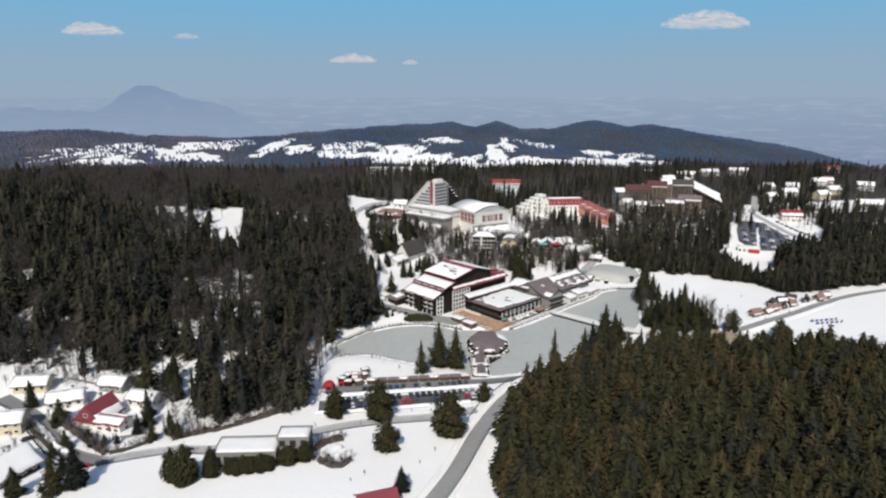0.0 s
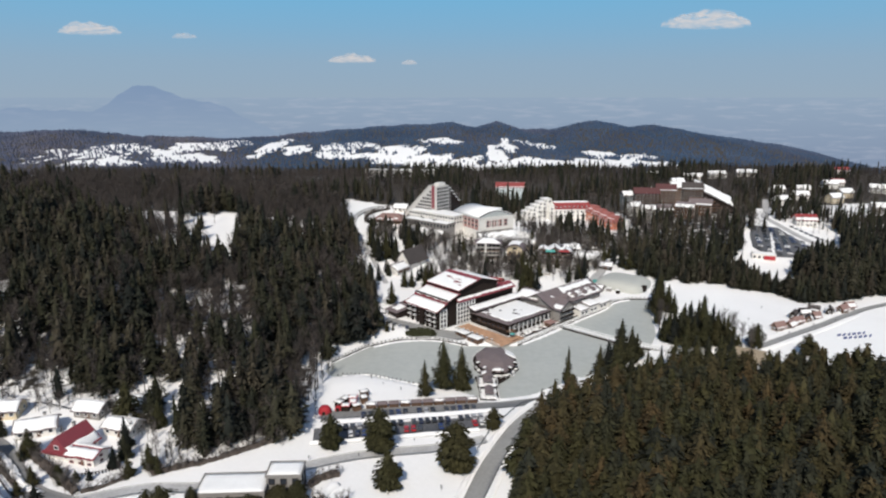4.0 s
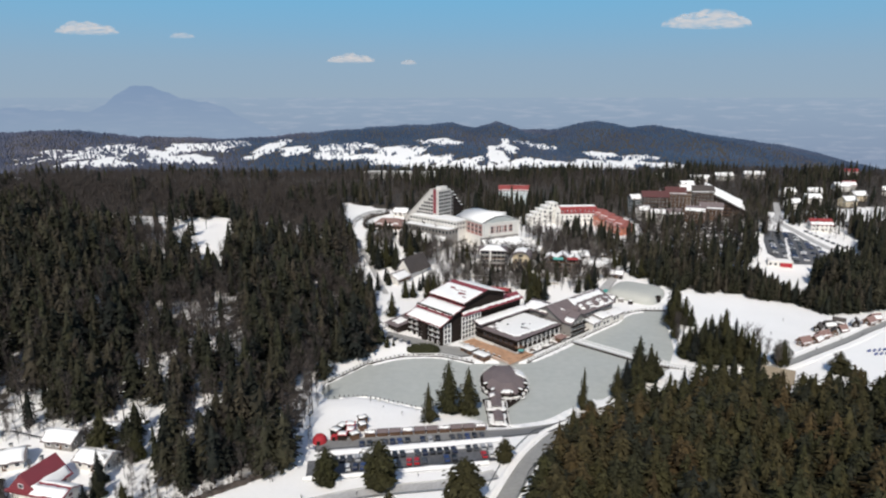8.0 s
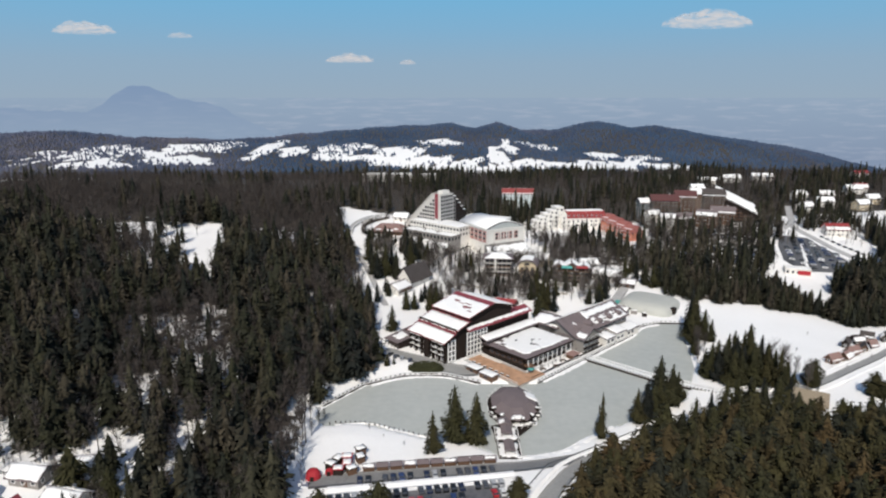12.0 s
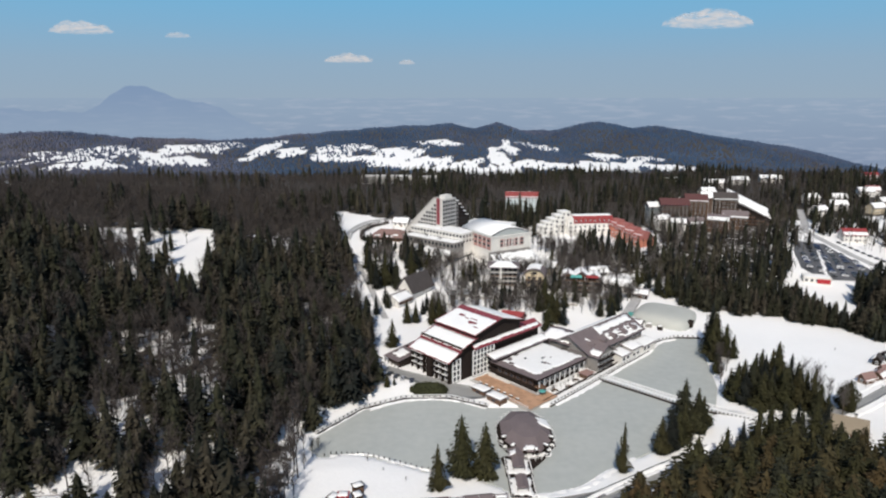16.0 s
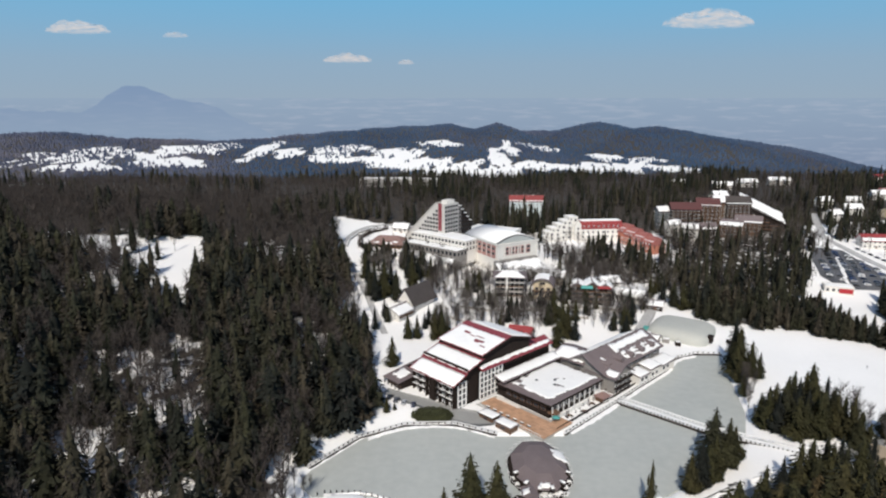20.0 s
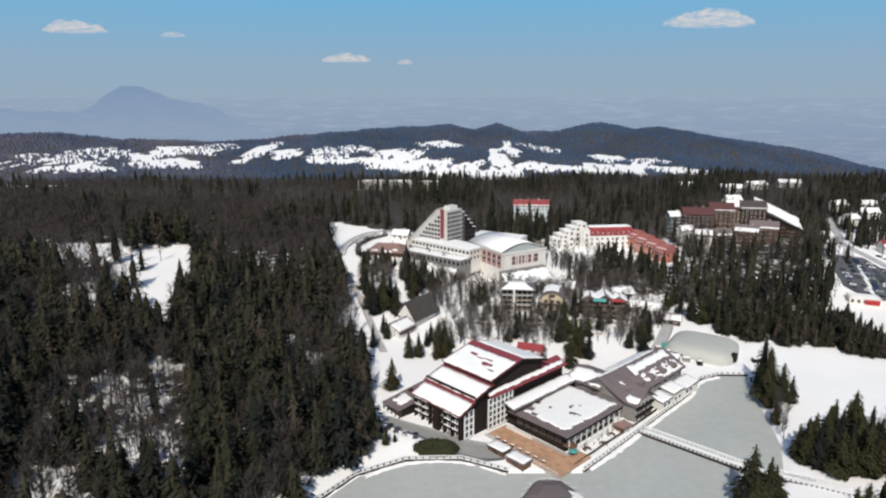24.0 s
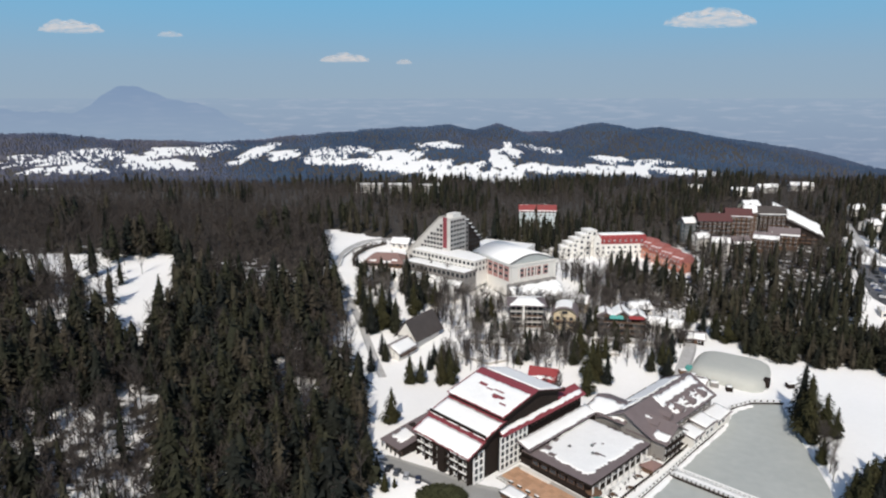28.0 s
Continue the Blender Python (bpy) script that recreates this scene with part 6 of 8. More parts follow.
timber_inn = thing("timber_inn", "dark timber inn with stacked balconies and broken snowy gables", "guest house", pose(77, 481, 7.6, 0, 0, -10), "slope guest houses")
part("wall", box(-11.5, 11.5, -6, 6, -6, 9.0), TIMBER, timber_inn)
for fl in range(3):
    block("balcony_slab", (23, 1.8, 0.24), GREY_WALL, timber_inn, pose(0, -6.8, 0.4 + fl * 2.9))
    block("balcony_rail", (23, 0.12, 0.85), BROWN_WOOD, timber_inn, pose(0, -7.6, 0.95 + fl * 2.9))
    for i in range(7):
        window(timber_inn, -9.9 + i * 3.3, -6.02, 1.9 + fl * 2.9, 0, 1.8, 1.7, (WHITE_PAINT, TIMBER)[(i + fl) % 2])
        block("balcony_post", (0.22, 0.22, 2.7), TIMBER, timber_inn, pose(-11.3 + i * 3.7, -7.5, 1.7 + fl * 2.9))
for k, (cx, hw_, rise, depth) in enumerate(((-8, 4.6, 2.6, 13), (0, 5.0, 3.6, 15), (8, 4.4, 2.4, 12))):
    part("gable_wall", extrude_y([(cx - hw_ + 0.7, 8.8), (cx + hw_ - 0.7, 8.8), (cx, 8.8 + rise * 0.85)], -6.2, depth - 8), BROWN_WOOD, timber_inn)
    for sg in (-1, 1):
        c = [(cx + sg * hw_, -7.6, 8.7), (cx + sg * hw_, depth - 7.6, 8.7), (cx, depth - 7.6, 8.7 + rise), (cx, -7.6, 8.7 + rise)]
        rf = part("roof", slab(*(c if sg > 0 else [c[1], c[0], c[3], c[2]]), 0.3), BROWN_ROOF, timber_inn)
        e = [Vector(q) for q in c]
        u0 = (0.25, 0.05)[(k + (sg > 0)) % 2]
        q = [e[0].lerp(e[1], u0), e[1], e[2], e[3].lerp(e[2], u0)]
        part("snow_cover", snow_sheet(*(q if sg > 0 else [q[1], q[0], q[3], q[2]]), 0.35, 1.1, 1.0, 150 + 2 * k + (sg > 0), 0.04), ROOF_SNOW, rf, smooth=True)
part("awning", slab((3.0, -9.2, 9.3), (10.6, -9.2, 9.3), (10.2, -7.2, 10.4), (3.2, -7.2, 10.4), 0.2), SCARLET, timber_inn, "faded red awning")
part("awning", slab((-6.5, -9.0, 9.0), (0.5, -9.0, 9.0), (0.3, -7.0, 10.2), (-6.2, -7.0, 10.2), 0.2), TEAL, timber_inn, "teal awning")


def hill_wall(label, points, tall, seed):
    """A retaining wall of short straight lengths that step with the slope, with snow along its top and posts on it."""
    rnd = random.Random(seed)
    t = thing("retaining_wall", label, "wall", pose(0, 0, 0), "slope walls", "structure")
    for (ax, ay), (bx, by) in zip(points[:-1], points[1:]):
        ln = math.hypot(bx - ax, by - ay)
        n = max(1, round(ln / 3.0))
        ang = math.degrees(math.atan2(by - ay, bx - ax))
        for i in range(n):
            u = (i + 0.5) / n
            x, y = ax + (bx - ax) * u, ay + (by - ay) * u
            z = h(x, y)
            block("wall_length", (ln / n, 0.6, round(tall + 1.5, 1)), STONE, t, pose(x, y, z + tall / 2 - 0.6, 0, 0, ang))
            block("snow_cap", (ln / n, 0.8, 0.3), ROOF_SNOW, t, pose(x, y, z + tall + 0.3, 0, 0, ang))
            block("post", (0.2, 0.2, 1.1), (TIMBER, WHITE_PAINT)[rnd.random() < 0.4], t, pose(x, y, z + tall + 0.8, 0, 0, ang))


hill_wall("low stone retaining wall below the inn with snow on top", [(60, 470), (72, 469), (86, 467), (98, 462)], 1.6, 1)
hill_wall("low stone retaining wall below the lodge with snow on top", [(2, 464), (14, 461), (28, 462), (46, 464)], 1.4, 2)
hill_wall("stone wall of the zigzag path on the slope", [(-12, 456), (-4, 449), (6, 443), (16, 447)], 1.0, 3)
hill_wall("stone wall along the upper path", [(40, 452), (56, 456), (70, 455)], 1.2, 4)
hill_wall("stone wall bounding the uphill road", [(-78.5, 556), (-79, 572), (-75, 595), (-66, 612)], 1.2, 5)
house("guest_house", "low white guest house under snow", 102, 486, -30, 17, 10, 4.2, 3, PLASTER, BROWN_ROOF, (1, 1), 1, "guest house", seed=146, plinth=4)
house("garage", "dark timber garage with snowy roof", 113, 474, -20, 9, 7, 3, 2.2, TIMBER, BROWN_ROOF, (0.9, 1), 1, "garage", seed=147, chimney=False)
house("guest_house", "white guest house with snowy roof", 92, 506, 12, 15, 10, 5, 3, PLASTER, BROWN_ROOF, (1, 1), 2, "guest house", seed=148)
house("guest_house", "pale guest house with snowy roof", 60, 512, -22, 14, 10, 5, 3.2, CREAM, BROWN_ROOF, (1, 1), 2, "guest house", seed=149)

# ---- the red-roofed hotel
red = thing("red_roofed_hotel", "white hotel with scarlet mansard roof and dormers", "hotel", pose(114, 620, 15.5, 0, 0, 6))
part("wall", box(-17, 17, -7, 7, -6, 8.5), PLASTER, red)
part("mansard", ([(-17.6, -7.6, 8.3), (17.6, -7.6, 8.3), (17.6, 7.6, 8.3), (-17.6, 7.6, 8.3), (-16.6, -4.6, 14), (16.6, -4.6, 14), (16.6, 4.6, 14), (-16.6, 4.6, 14)],
                 [(0, 1, 5, 4), (1, 2, 6, 5), (2, 3, 7, 6), (3, 0, 4, 7), (4, 5, 6, 7), (3, 2, 1, 0)]), SCARLET, red, "scarlet mansard roof")
part("snow_cover", snow_sheet((-16.4, -4.4, 14), (16.4, -4.4, 14), (16.4, 4.4, 14), (-16.4, 4.4, 14), 0.5, 1.5, 0.3, 150), ROOF_SNOW, red, smooth=True)
for i in range(8):
    part("dormer", extrude_y([(-14.9 + i * 4 + k, zz) for k, zz in ((-1, 9.6), (1, 9.6), (1, 11.4), (0, 12.4), (-1, 11.4))], -7.6, -4.5), SCARLET, red)
    window(red, -14.9 + i * 4, -7.65, 10.5, 0, 1.3, 1.4)
    for fl in range(2):
        window(red, -14.9 + i * 4, -7.02, 2 + fl * 3.6, 0, 1.8, 1.9)
part("gable_wing", join(box(-22, -17, -8, 6, -8, 12), extrude_y([(-22, 12), (-17, 12), (-19.5, 15.5)], -8, 6)), PLASTER, red, "tall white end gable")
for fl in range(4):
    window(red, -19.5, -8.05, -2 + fl * 3.6, 0, 1.8, 1.8)
red2 = thing("orange_brick_hotel", "stepped orange-red hotel wing with rows of dormers", "hotel", pose(142, 602, 13, 0, 0, -64))
for k in range(4):
    x0 = -20 + k * 10
    top = 12.5 - k * 1.6
    part("wall", box(x0, x0 + 10, -7, 7, -9, top - 4), ORANGE_WALL, red2)
    part("roof", ([(x0, -8, top - 4.4), (x0 + 10, -8, top - 4.4), (x0 + 10, 8, top - 4.4), (x0, 8, top - 4.4), (x0, -2, top + 1.6), (x0 + 10, -2, top + 1.6), (x0 + 10, 2, top + 1.6), (x0, 2, top + 1.6)],
                  [(0, 1, 5, 4), (1, 2, 6, 5), (2, 3, 7, 6), (3, 0, 4, 7), (4, 5, 6, 7), (3, 2, 1, 0)]), BRICK_ROOF, red2)
    for i in range(3):
        part("dormer", extrude_y([(x0 + 1.8 + i * 3.2 + q, zz + top - 4) for q, zz in ((-0.9, 0.6), (0.9, 0.6), (0.9, 2.4), (0, 3.2), (-0.9, 2.4))], -7.8, -3.5), BRICK_ROOF, red2)
        window(red2, x0 + 1.8 + i * 3.2, -7.85, top - 2.5, 0, 1.2, 1.3)
        block("dormer_snow", (1.4, 2.4, 0.25), ROOF_SNOW, red2, pose(x0 + 1.8 + i * 3.2, -5.4, top - 0.7))
        for fl in range(2):
            window(red2, x0 + 1.8 + i * 3.2, -7.03, 1.2 + fl * 3, 0, 1.6, 1.7)
for k in range(6):
    flat_building("stepped_apartment", "white stepped apartment block with snowy terraces", 66 + k * 4.9, 606 + k * 2.2, 14, 7.5, 10, 5.0 + k * 2.5, PLASTER, 2 + k // 2, "apartments", "stepped apartments", seed=160 + k, plinth=6, base=15.5)
house("far_red_house", "white villa with long red roof above the woods", 66, 702, -4, 30, 11, 5, 4, PALE_BLUE, DEEP_RED, (0.15, 1), 2, "villa", seed=170, base=28, plinth=12)
for k, (x, y, w) in enumerate(((-96, 900, 30), (-62, 905, 26), (-28, 898, 22))):
    flat_building("distant_block", "distant white apartment block in the woods", x, y, 4 * k, w, 11, 11, PLASTER, 4, "apartments", "distant blocks", seed=175 + k)

# ---- the dark hotel complex and the eastern village
for k, (x, y, rz, w, d, hw, rh, z, wall, roof, sn, lab) in enumerate((
        (196, 658, -6, 24, 13, 16, 4.5, 17, TIMBER, DULL_RED, (0.0, 0.8), "dark brown timber hotel with dull red roof"),
        (216, 660, -14, 18, 13, 19, 5, 17, BROWN_WOOD, DULL_RED, (0.1, 0.8), "brown timber hotel wing with dull red roof"),
        (180, 664, 12, 13, 10, 14, 3.5, 16, TEAL_GREY, BROWN_ROOF, (1, 1), "grey hotel wing with snow on the roof"),
        (232, 676, 4, 12, 12, 25, 4, 16, CREAM, BROWN_ROOF, (1, 1), "tall ochre hotel block with snowy top"),
        (226, 664, 20, 12, 10, 22, 5, 16, BROWN_WOOD, DULL_RED, (1, 1), "tall timber hotel tower with steep snowy roof"),
        (243, 664, -8, 20, 14, 21, 5, 16, TIMBER, TIMBER_ROOF, (0.1, 0.5), "dark timber hotel wing with bare dark shingles"),
        (246, 646, -24, 20, 12, 9, 4.5, 15, BROWN_WOOD, BROWN_ROOF, (0.2, 0.8), "brown hotel annex with balconies"),
        (228, 636, -30, 16, 11, 9, 4, 14, BROWN_WOOD, BROWN_ROOF, (0.6, 0.9), "stepped brown hotel annex among trees"),
        (206, 632, 8, 13, 10, 8, 4, 13, TIMBER, BROWN_ROOF, (0.3, 0.7), "grey stepped guest house with snow"),
        (190, 628, -12, 12, 9, 9, 3.5, 13, PLASTER, BROWN_ROOF, (0.9, 1), "pale guest house with snow"),
        (180, 640, 18, 11, 9, 9, 3.5, 14, PLASTER, BROWN_ROOF, (0.9, 1), "pale guest house with snow"))):
    house("dark_hotel" if hw > 10 else "guest_house", lab, x, y, rz, w, d, hw, rh, wall, roof, sn, max(2, int(hw / 3)), "hotel", "hotel complex", seed=180 + 2 * k, base=z, plinth=14, balcony=k in (0, 1, 5, 6, 7))
slope = thing("sloping_hotel_wing", "dark timber hotel wing with one long snowy roof slope", "hotel", pose(264, 662, 14, 0, 0, -14), "hotel complex")
part("wall", extrude_y([(-18, -10), (-18, 22.5), (18, 5.5), (18, -10)], -7, 7), TIMBER, slope)
sr = part("roof", slab((-19, -8.5, 23.2), (19.5, -8.5, 5.6), (19.5, 8, 13.2), (-19, 8, 31.0), 0.5), TIMBER_ROOF, slope)
part("snow_cover", snow_sheet((-18.6, -6.0, 24.5), (19, -8.2, 6.0), (19, 7.7, 13.3), (-18.6, 7.7, 31.0), 0.5, 1.6, 1.5, 190, 0.02), ROOF_SNOW, sr, smooth=True)
for fl in range(6):
    for i in range(9):
        if fl * 3 + 3.5 < 21 - (i * 4 + 2) * 0.47:
            window(slope, -16 + i * 4, -7.05, 2 + fl * 3, 0, 1.8, 1.6, BROWN_WOOD)
            block("balcony_rail", (3.4, 0.9, 0.8), BROWN_WOOD, slope, pose(-16 + i * 4, -7.5, 1 + fl * 3))
for k, (x, y, rz, w, d, wall, roof, sn) in enumerate((
        (394, 792, 8, 15, 11, PLASTER, BROWN_ROOF, (1, 1)), (425, 792, -14, 14, 11, PLASTER, BROWN_ROOF, (1, 1)), (462, 770, 10, 16, 10, CREAM, BROWN_ROOF, (1, 1)),
        (458, 692, -20, 26, 10, GREY_WALL, BROWN_ROOF, (1, 1)), (490, 700, 12, 18, 10, PLASTER, BROWN_ROOF, (1, 1)), (336, 622, -8, 18, 12, PLASTER, SCARLET, (0.5, 0.6)),
        (366, 726, 20, 14, 11, PLASTER, BROWN_ROOF, (0.9, 1)), (345, 930, -12, 24, 12, PLASTER, BROWN_ROOF, (1, 1)), (390, 960, 8, 26, 12, PLASTER, BROWN_ROOF, (1, 1)),
        (440, 975, -4, 28, 12, PLASTER, BROWN_ROOF, (1, 1)), (300, 960, 10, 18, 10, CREAM, BROWN_ROOF, (1, 1)), (505, 858, -10, 14, 10, PLASTER, SCARLET, (0.8, 1)),
        (600, 1010, 5, 22, 12, PLASTER, SCARLET, (0.2, 0.6)),
        (403, 756, -10, 16, 11, PLASTER, BROWN_ROOF, (1, 1)), (434, 742, 14, 15, 11, CREAM, BROWN_ROOF, (1, 1)), (486, 842, 0, 18, 11, PLASTER, BROWN_ROOF, (1, 1)),
        (520, 800, -25, 18, 10, PLASTER, BROWN_ROOF, (1, 1)), (555, 780, 10, 20, 11, PLASTER, BROWN_ROOF, (1, 1)))):
    red_top = roof is SCARLET
    house("villa", "white villa with a red roof partly under snow" if red_top else "pale villa with a snow-covered roof", x, y, rz, w, d, 6.5, 4.2, wall, roof, sn, 2, "villa", "resort villas", seed=200 + 3 * k)
depot = flat_building("ski_depot", "low white building with red front by the car park", 252, 525, -20, 17, 10, 4.0, PLASTER, 1, "building", seed=260)
block("red_front", (8, 0.3, 3.0), RED_CLOTH, depot, pose(4, -5.2, 1.8), "bright red panel")
lodge = house("tan_roofed_lodge", "lodge with a bare tan shingle roof among spruces", 143, 312, -30, 12, 11, 2.4, 3.4, BROWN_WOOD, TAN_ROOF, (0, 0), 1, "lodge", seed=262)
for k, (x, y, rz, w, d) in enumerate(((180, 358, 22, 6, 3.6), (188.5, 362, 40, 5.5, 4), (196.5, 369.5, 24, 6.5, 3.6), (201, 382, 50, 5, 3.6), (210, 387, 5, 5, 4), (219, 393, -35, 5, 4), (239, 397, 30, 6, 4), (206, 375, 64, 3.6, 3), (213, 380, 20, 4, 3), (228, 392, 60, 4.5, 3.5), (247, 404, 10, 5, 4))):
    house("ski_hut", "small reddish timber hut with a snowy roof beside the road", x, y, rz, w, d, 2.8, 2.0, TIMBER if k in (3, 4, 5, 8, 9) else BROWN_WOOD, TIMBER_ROOF if k in (3, 4, 5, 7, 9) else PINKISH, ((0.1, 0.8), (0.7, 0.2), (0.3, 0.5))[k % 3], 1, "hut", "ski huts", seed=270 + k, chimney=False)

# ---- houses by the side road
rh_ = house("red_house", "house with a crimson gable under a snowy roof", -136, 231, 74, 12, 11, 3.2, 5.8, PLASTER, RED_ROOF, (0.45, 0.9), 1, seed=280, over=0.8)
part("red_gable", extrude_x([(-5.4, 3.3), (5.4, 3.3), (0, 8.6)], -6.75, -6.52), RED_ROOF, rh_, "crimson-boarded gable")
part("red_skirt", extrude_x([(-6.2, 2.6), (6.2, 2.6), (6.2, 3.4), (-6.2, 3.4)], -7.6, -6.55), RED_ROOF, rh_, "red pent roof under the gable")
window(rh_, -6.8, 0, 5.2, -90, 2.0, 1.5)
house("porch_wing", "white wing with red window band and snowy roof", -127.5, 225, -14, 11, 7, 3.6, 1.5, PLASTER, RED_ROOF, (0.9, 1), 2, "house", seed=282, glaze=RED_ROOF, chimney=False)
house("roadside_house", "long ochre house with snow on its roof", -170, 221, 14, 20, 10, 5, 2.6, CREAM, BROWN_ROOF, (1, 1), 2, seed=284)
house("roadside_house", "dark-gabled house under a broad snowy roof", -146, 190, 68, 15, 13, 3.4, 4.4, TIMBER, BROWN_ROOF, (1, 1), 1, seed=286, over=1.4)
house("roadside_house", "house with a smooth snow-covered roof", -156, 243, 22, 13, 9, 3.2, 2.6, PLASTER, BROWN_ROOF, (1, 1), 1, seed=288)
house("roadside_house", "small house under thick snow", -142, 256, -10, 11, 8, 3.2, 2.6, GREY_WALL, BROWN_ROOF, (1, 1), 1, seed=290)
house("roadside_house", "white house with snowy roof", -124, 244, -16, 12, 8, 3.4, 2.4, PLASTER, BROWN_ROOF, (1, 1), 1, seed=292)
house("roadside_house", "house at the edge of the woods under snow", -176, 254, 8, 13, 9, 3.4, 2.6, CREAM, BROWN_ROOF, (1, 1), 1, seed=294)
house("roadside_house", "low house at the edge of the woods under snow", -129, 262, 6, 10, 7, 3, 2.2, GREY_WALL, BROWN_ROOF, (1, 1), 1, seed=296)
low = flat_building("flat_roofed_house", "low grey house with a flat snowy roof behind a hedge", -69, 202.5, 3, 21, 11, 5, GREY_WALL, 1, "house", seed=300, base=1.5, glaze=TIMBER)
high = flat_building("flat_roofed_house", "grey two-storey house with a flat snowy roof", -53.5, 206.5, 2, 11, 8, 7.6, GREY_WALL, 2, "house", seed=301, base=1.5, glaze=TIMBER)
house("roadside_shed", "shed with a bare crimson roof", -21, 173, 20, 11, 7, 3, 1.8, PLASTER, RED_ROOF, (0.0, 0.4), 1, "shed", seed=303, chimney=False)

# ---- market stalls and car park
for i in range(10):
    x = -33 + i * 4.6
    y = 268.2 + 0.135 * x
    st = thing("market_stall", "brown wooden market stall with a snow-dusted roof", "stall", pose(x, y, h(x, y), 0, 0, 7.7), "market stalls")
    part("wall", box(-2.0, 2.0, -1.2, 1.2, -0.5, 2.0), BROWN_WOOD, st)
    part("counter", box(-2.0, 2.0, -1.7, -1.3, 0.9, 1.05), BROWN_WOOD, st)
    r = part("roof", extrude_x([(-1.7, 1.95), (0, 2.6), (1.7, 1.95), (1.7, 1.8), (0, 2.45), (-1.7, 1.8)], -2.2, 2.2), BROWN_ROOF, st)
    if i % 3 == 0:
        part("snow_cover", snow_sheet((2.1, 1.6, 2.0), (-2.1, 1.6, 2.0), (-2.1, 0.1, 2.6), (2.1, 0.1, 2.6), 0.2, 0.9, 0.4, 410 + i), ROOF_SNOW, r, smooth=True)
        part("snow_cover", snow_sheet((-2.1, -1.6, 2.0), (2.1, -1.6, 2.0), (2.1, -0.1, 2.6), (-2.1, -0.1, 2.6), 0.2, 0.9, 0.5, 310 + i), ROOF_SNOW, r, smooth=True)


def tent(x, y, r, tall, label):
    t = thing("tent", label, "tent", pose(x, y, h(x, y)), "red tents")
    v, f = [], []
    for j in range(5):
        s = j / 5
        for i in range(12):
            a = 6.283 * i / 12
            rr = r * math.cos(s * 1.35) ** 0.7
            v.append((rr * math.cos(a), rr * math.sin(a), tall * math.sin(s * 1.35) - (0.3 if j == 0 else 0)))
    v.append((0, 0, tall * 1.02))
    for j in range(4):
        f += [(j * 12 + i, j * 12 + (i + 1) % 12, j * 12 + 12 + (i + 1) % 12, j * 12 + 12 + i) for i in range(12)]
    f += [(48 + i, 48 + (i + 1) % 12, 60) for i in range(12)]
    part("canopy", (v, f), RED_CLOTH, t)
    block("doorway", (1.2, 0.3, 1.7), TIMBER, t, pose(0, -r * 0.97, 0.8))


tent(-51, 259.5, 2.7, 3.2, "large red dome tent on trodden snow")
tent(-46, 261.5, 1.5, 2.0, "small red tent on trodden snow")
for k, (x, y) in enumerate(((-41, 269), (-37, 274), (-44, 268), (-40.5, 265), (-36.5, 269), (-46, 264.5), (-43, 261.5), (-38.5, 261.8))):
    st = thing("fairground_booth", "small dark booth with red trim and snow", "booth", pose(x, y, h(x, y), 0, 0, 30 * k), "booths")
    part("body", soft_box(-1.6, 1.6, -1.3, 1.3, -0.3, 2.4, 0.2), BROWN_WOOD if k % 3 == 1 else TIMBER, st)
    part("roof", box(-1.9, 1.9, -1.6, 1.6, 2.4, 2.6), RED_CLOTH if k % 3 == 0 else TIMBER, st)
    part("snow_cover", snow_sheet((-1.8, -1.5, 2.6), (1.8, -1.5, 2.6), (1.8, 1.5, 2.6), (-1.8, 1.5, 2.6), 0.25, 0.8, 0.4, 330 + k), ROOF_SNOW, st, smooth=True)

CAR_BODY, CAR_CABIN = {}, None


def car(x, y, rz, paint, z=None):
    global CAR_CABIN
    names = ("black", "navy", "silver", "red", "white", "dark grey", "blue")
    t = thing("car", names[paint] + " parked car on slushy asphalt", "car", pose(x, y, (h(x, y) if z is None else z) + 0.22, 0, 0, rz), "parked cars")
    if paint not in CAR_BODY:
        prof = [(-2.1, 0.3), (2.1, 0.3), (2.15, 0.7), (1.2, 0.92), (0.55, 0.95), (-1.6, 0.98), (-2.15, 0.85)]
        CAR_BODY[paint] = mesh_of("body", *join(extrude_y(prof, -0.86, 0.86), extrude_y([(-1.3, 1.38), (-1.4, 1.3), (0.1, 1.3), (0.0, 1.4)], -0.66, 0.66)), CAR_PAINT[paint])
    if CAR_CABIN is None:
        v, f = extrude_y([(-1.75, 0.94), (0.75, 0.94), (0.05, 1.36), (-1.4, 1.36)], -0.74, 0.74)
        CAR_CABIN = mesh_of("cabin", v, f, GLASS)
        BOXES["tyre"] = mesh_of("wheel", *extrude_y([(0.32 * math.cos(a), 0.32 * math.sin(a)) for a in np.arange(0, 6.28, 0.6)], -0.1, 0.1), RUBBER)
    part("body", CAR_BODY[paint], CAR_PAINT[paint], t)
    part("cabin", CAR_CABIN, GLASS, t)
    for wx in (-1.35, 1.35):
        for wy in (-0.8, 0.8):
            part("wheel", BOXES["tyre"], RUBBER, t, at=pose(wx, wy, 0.32))


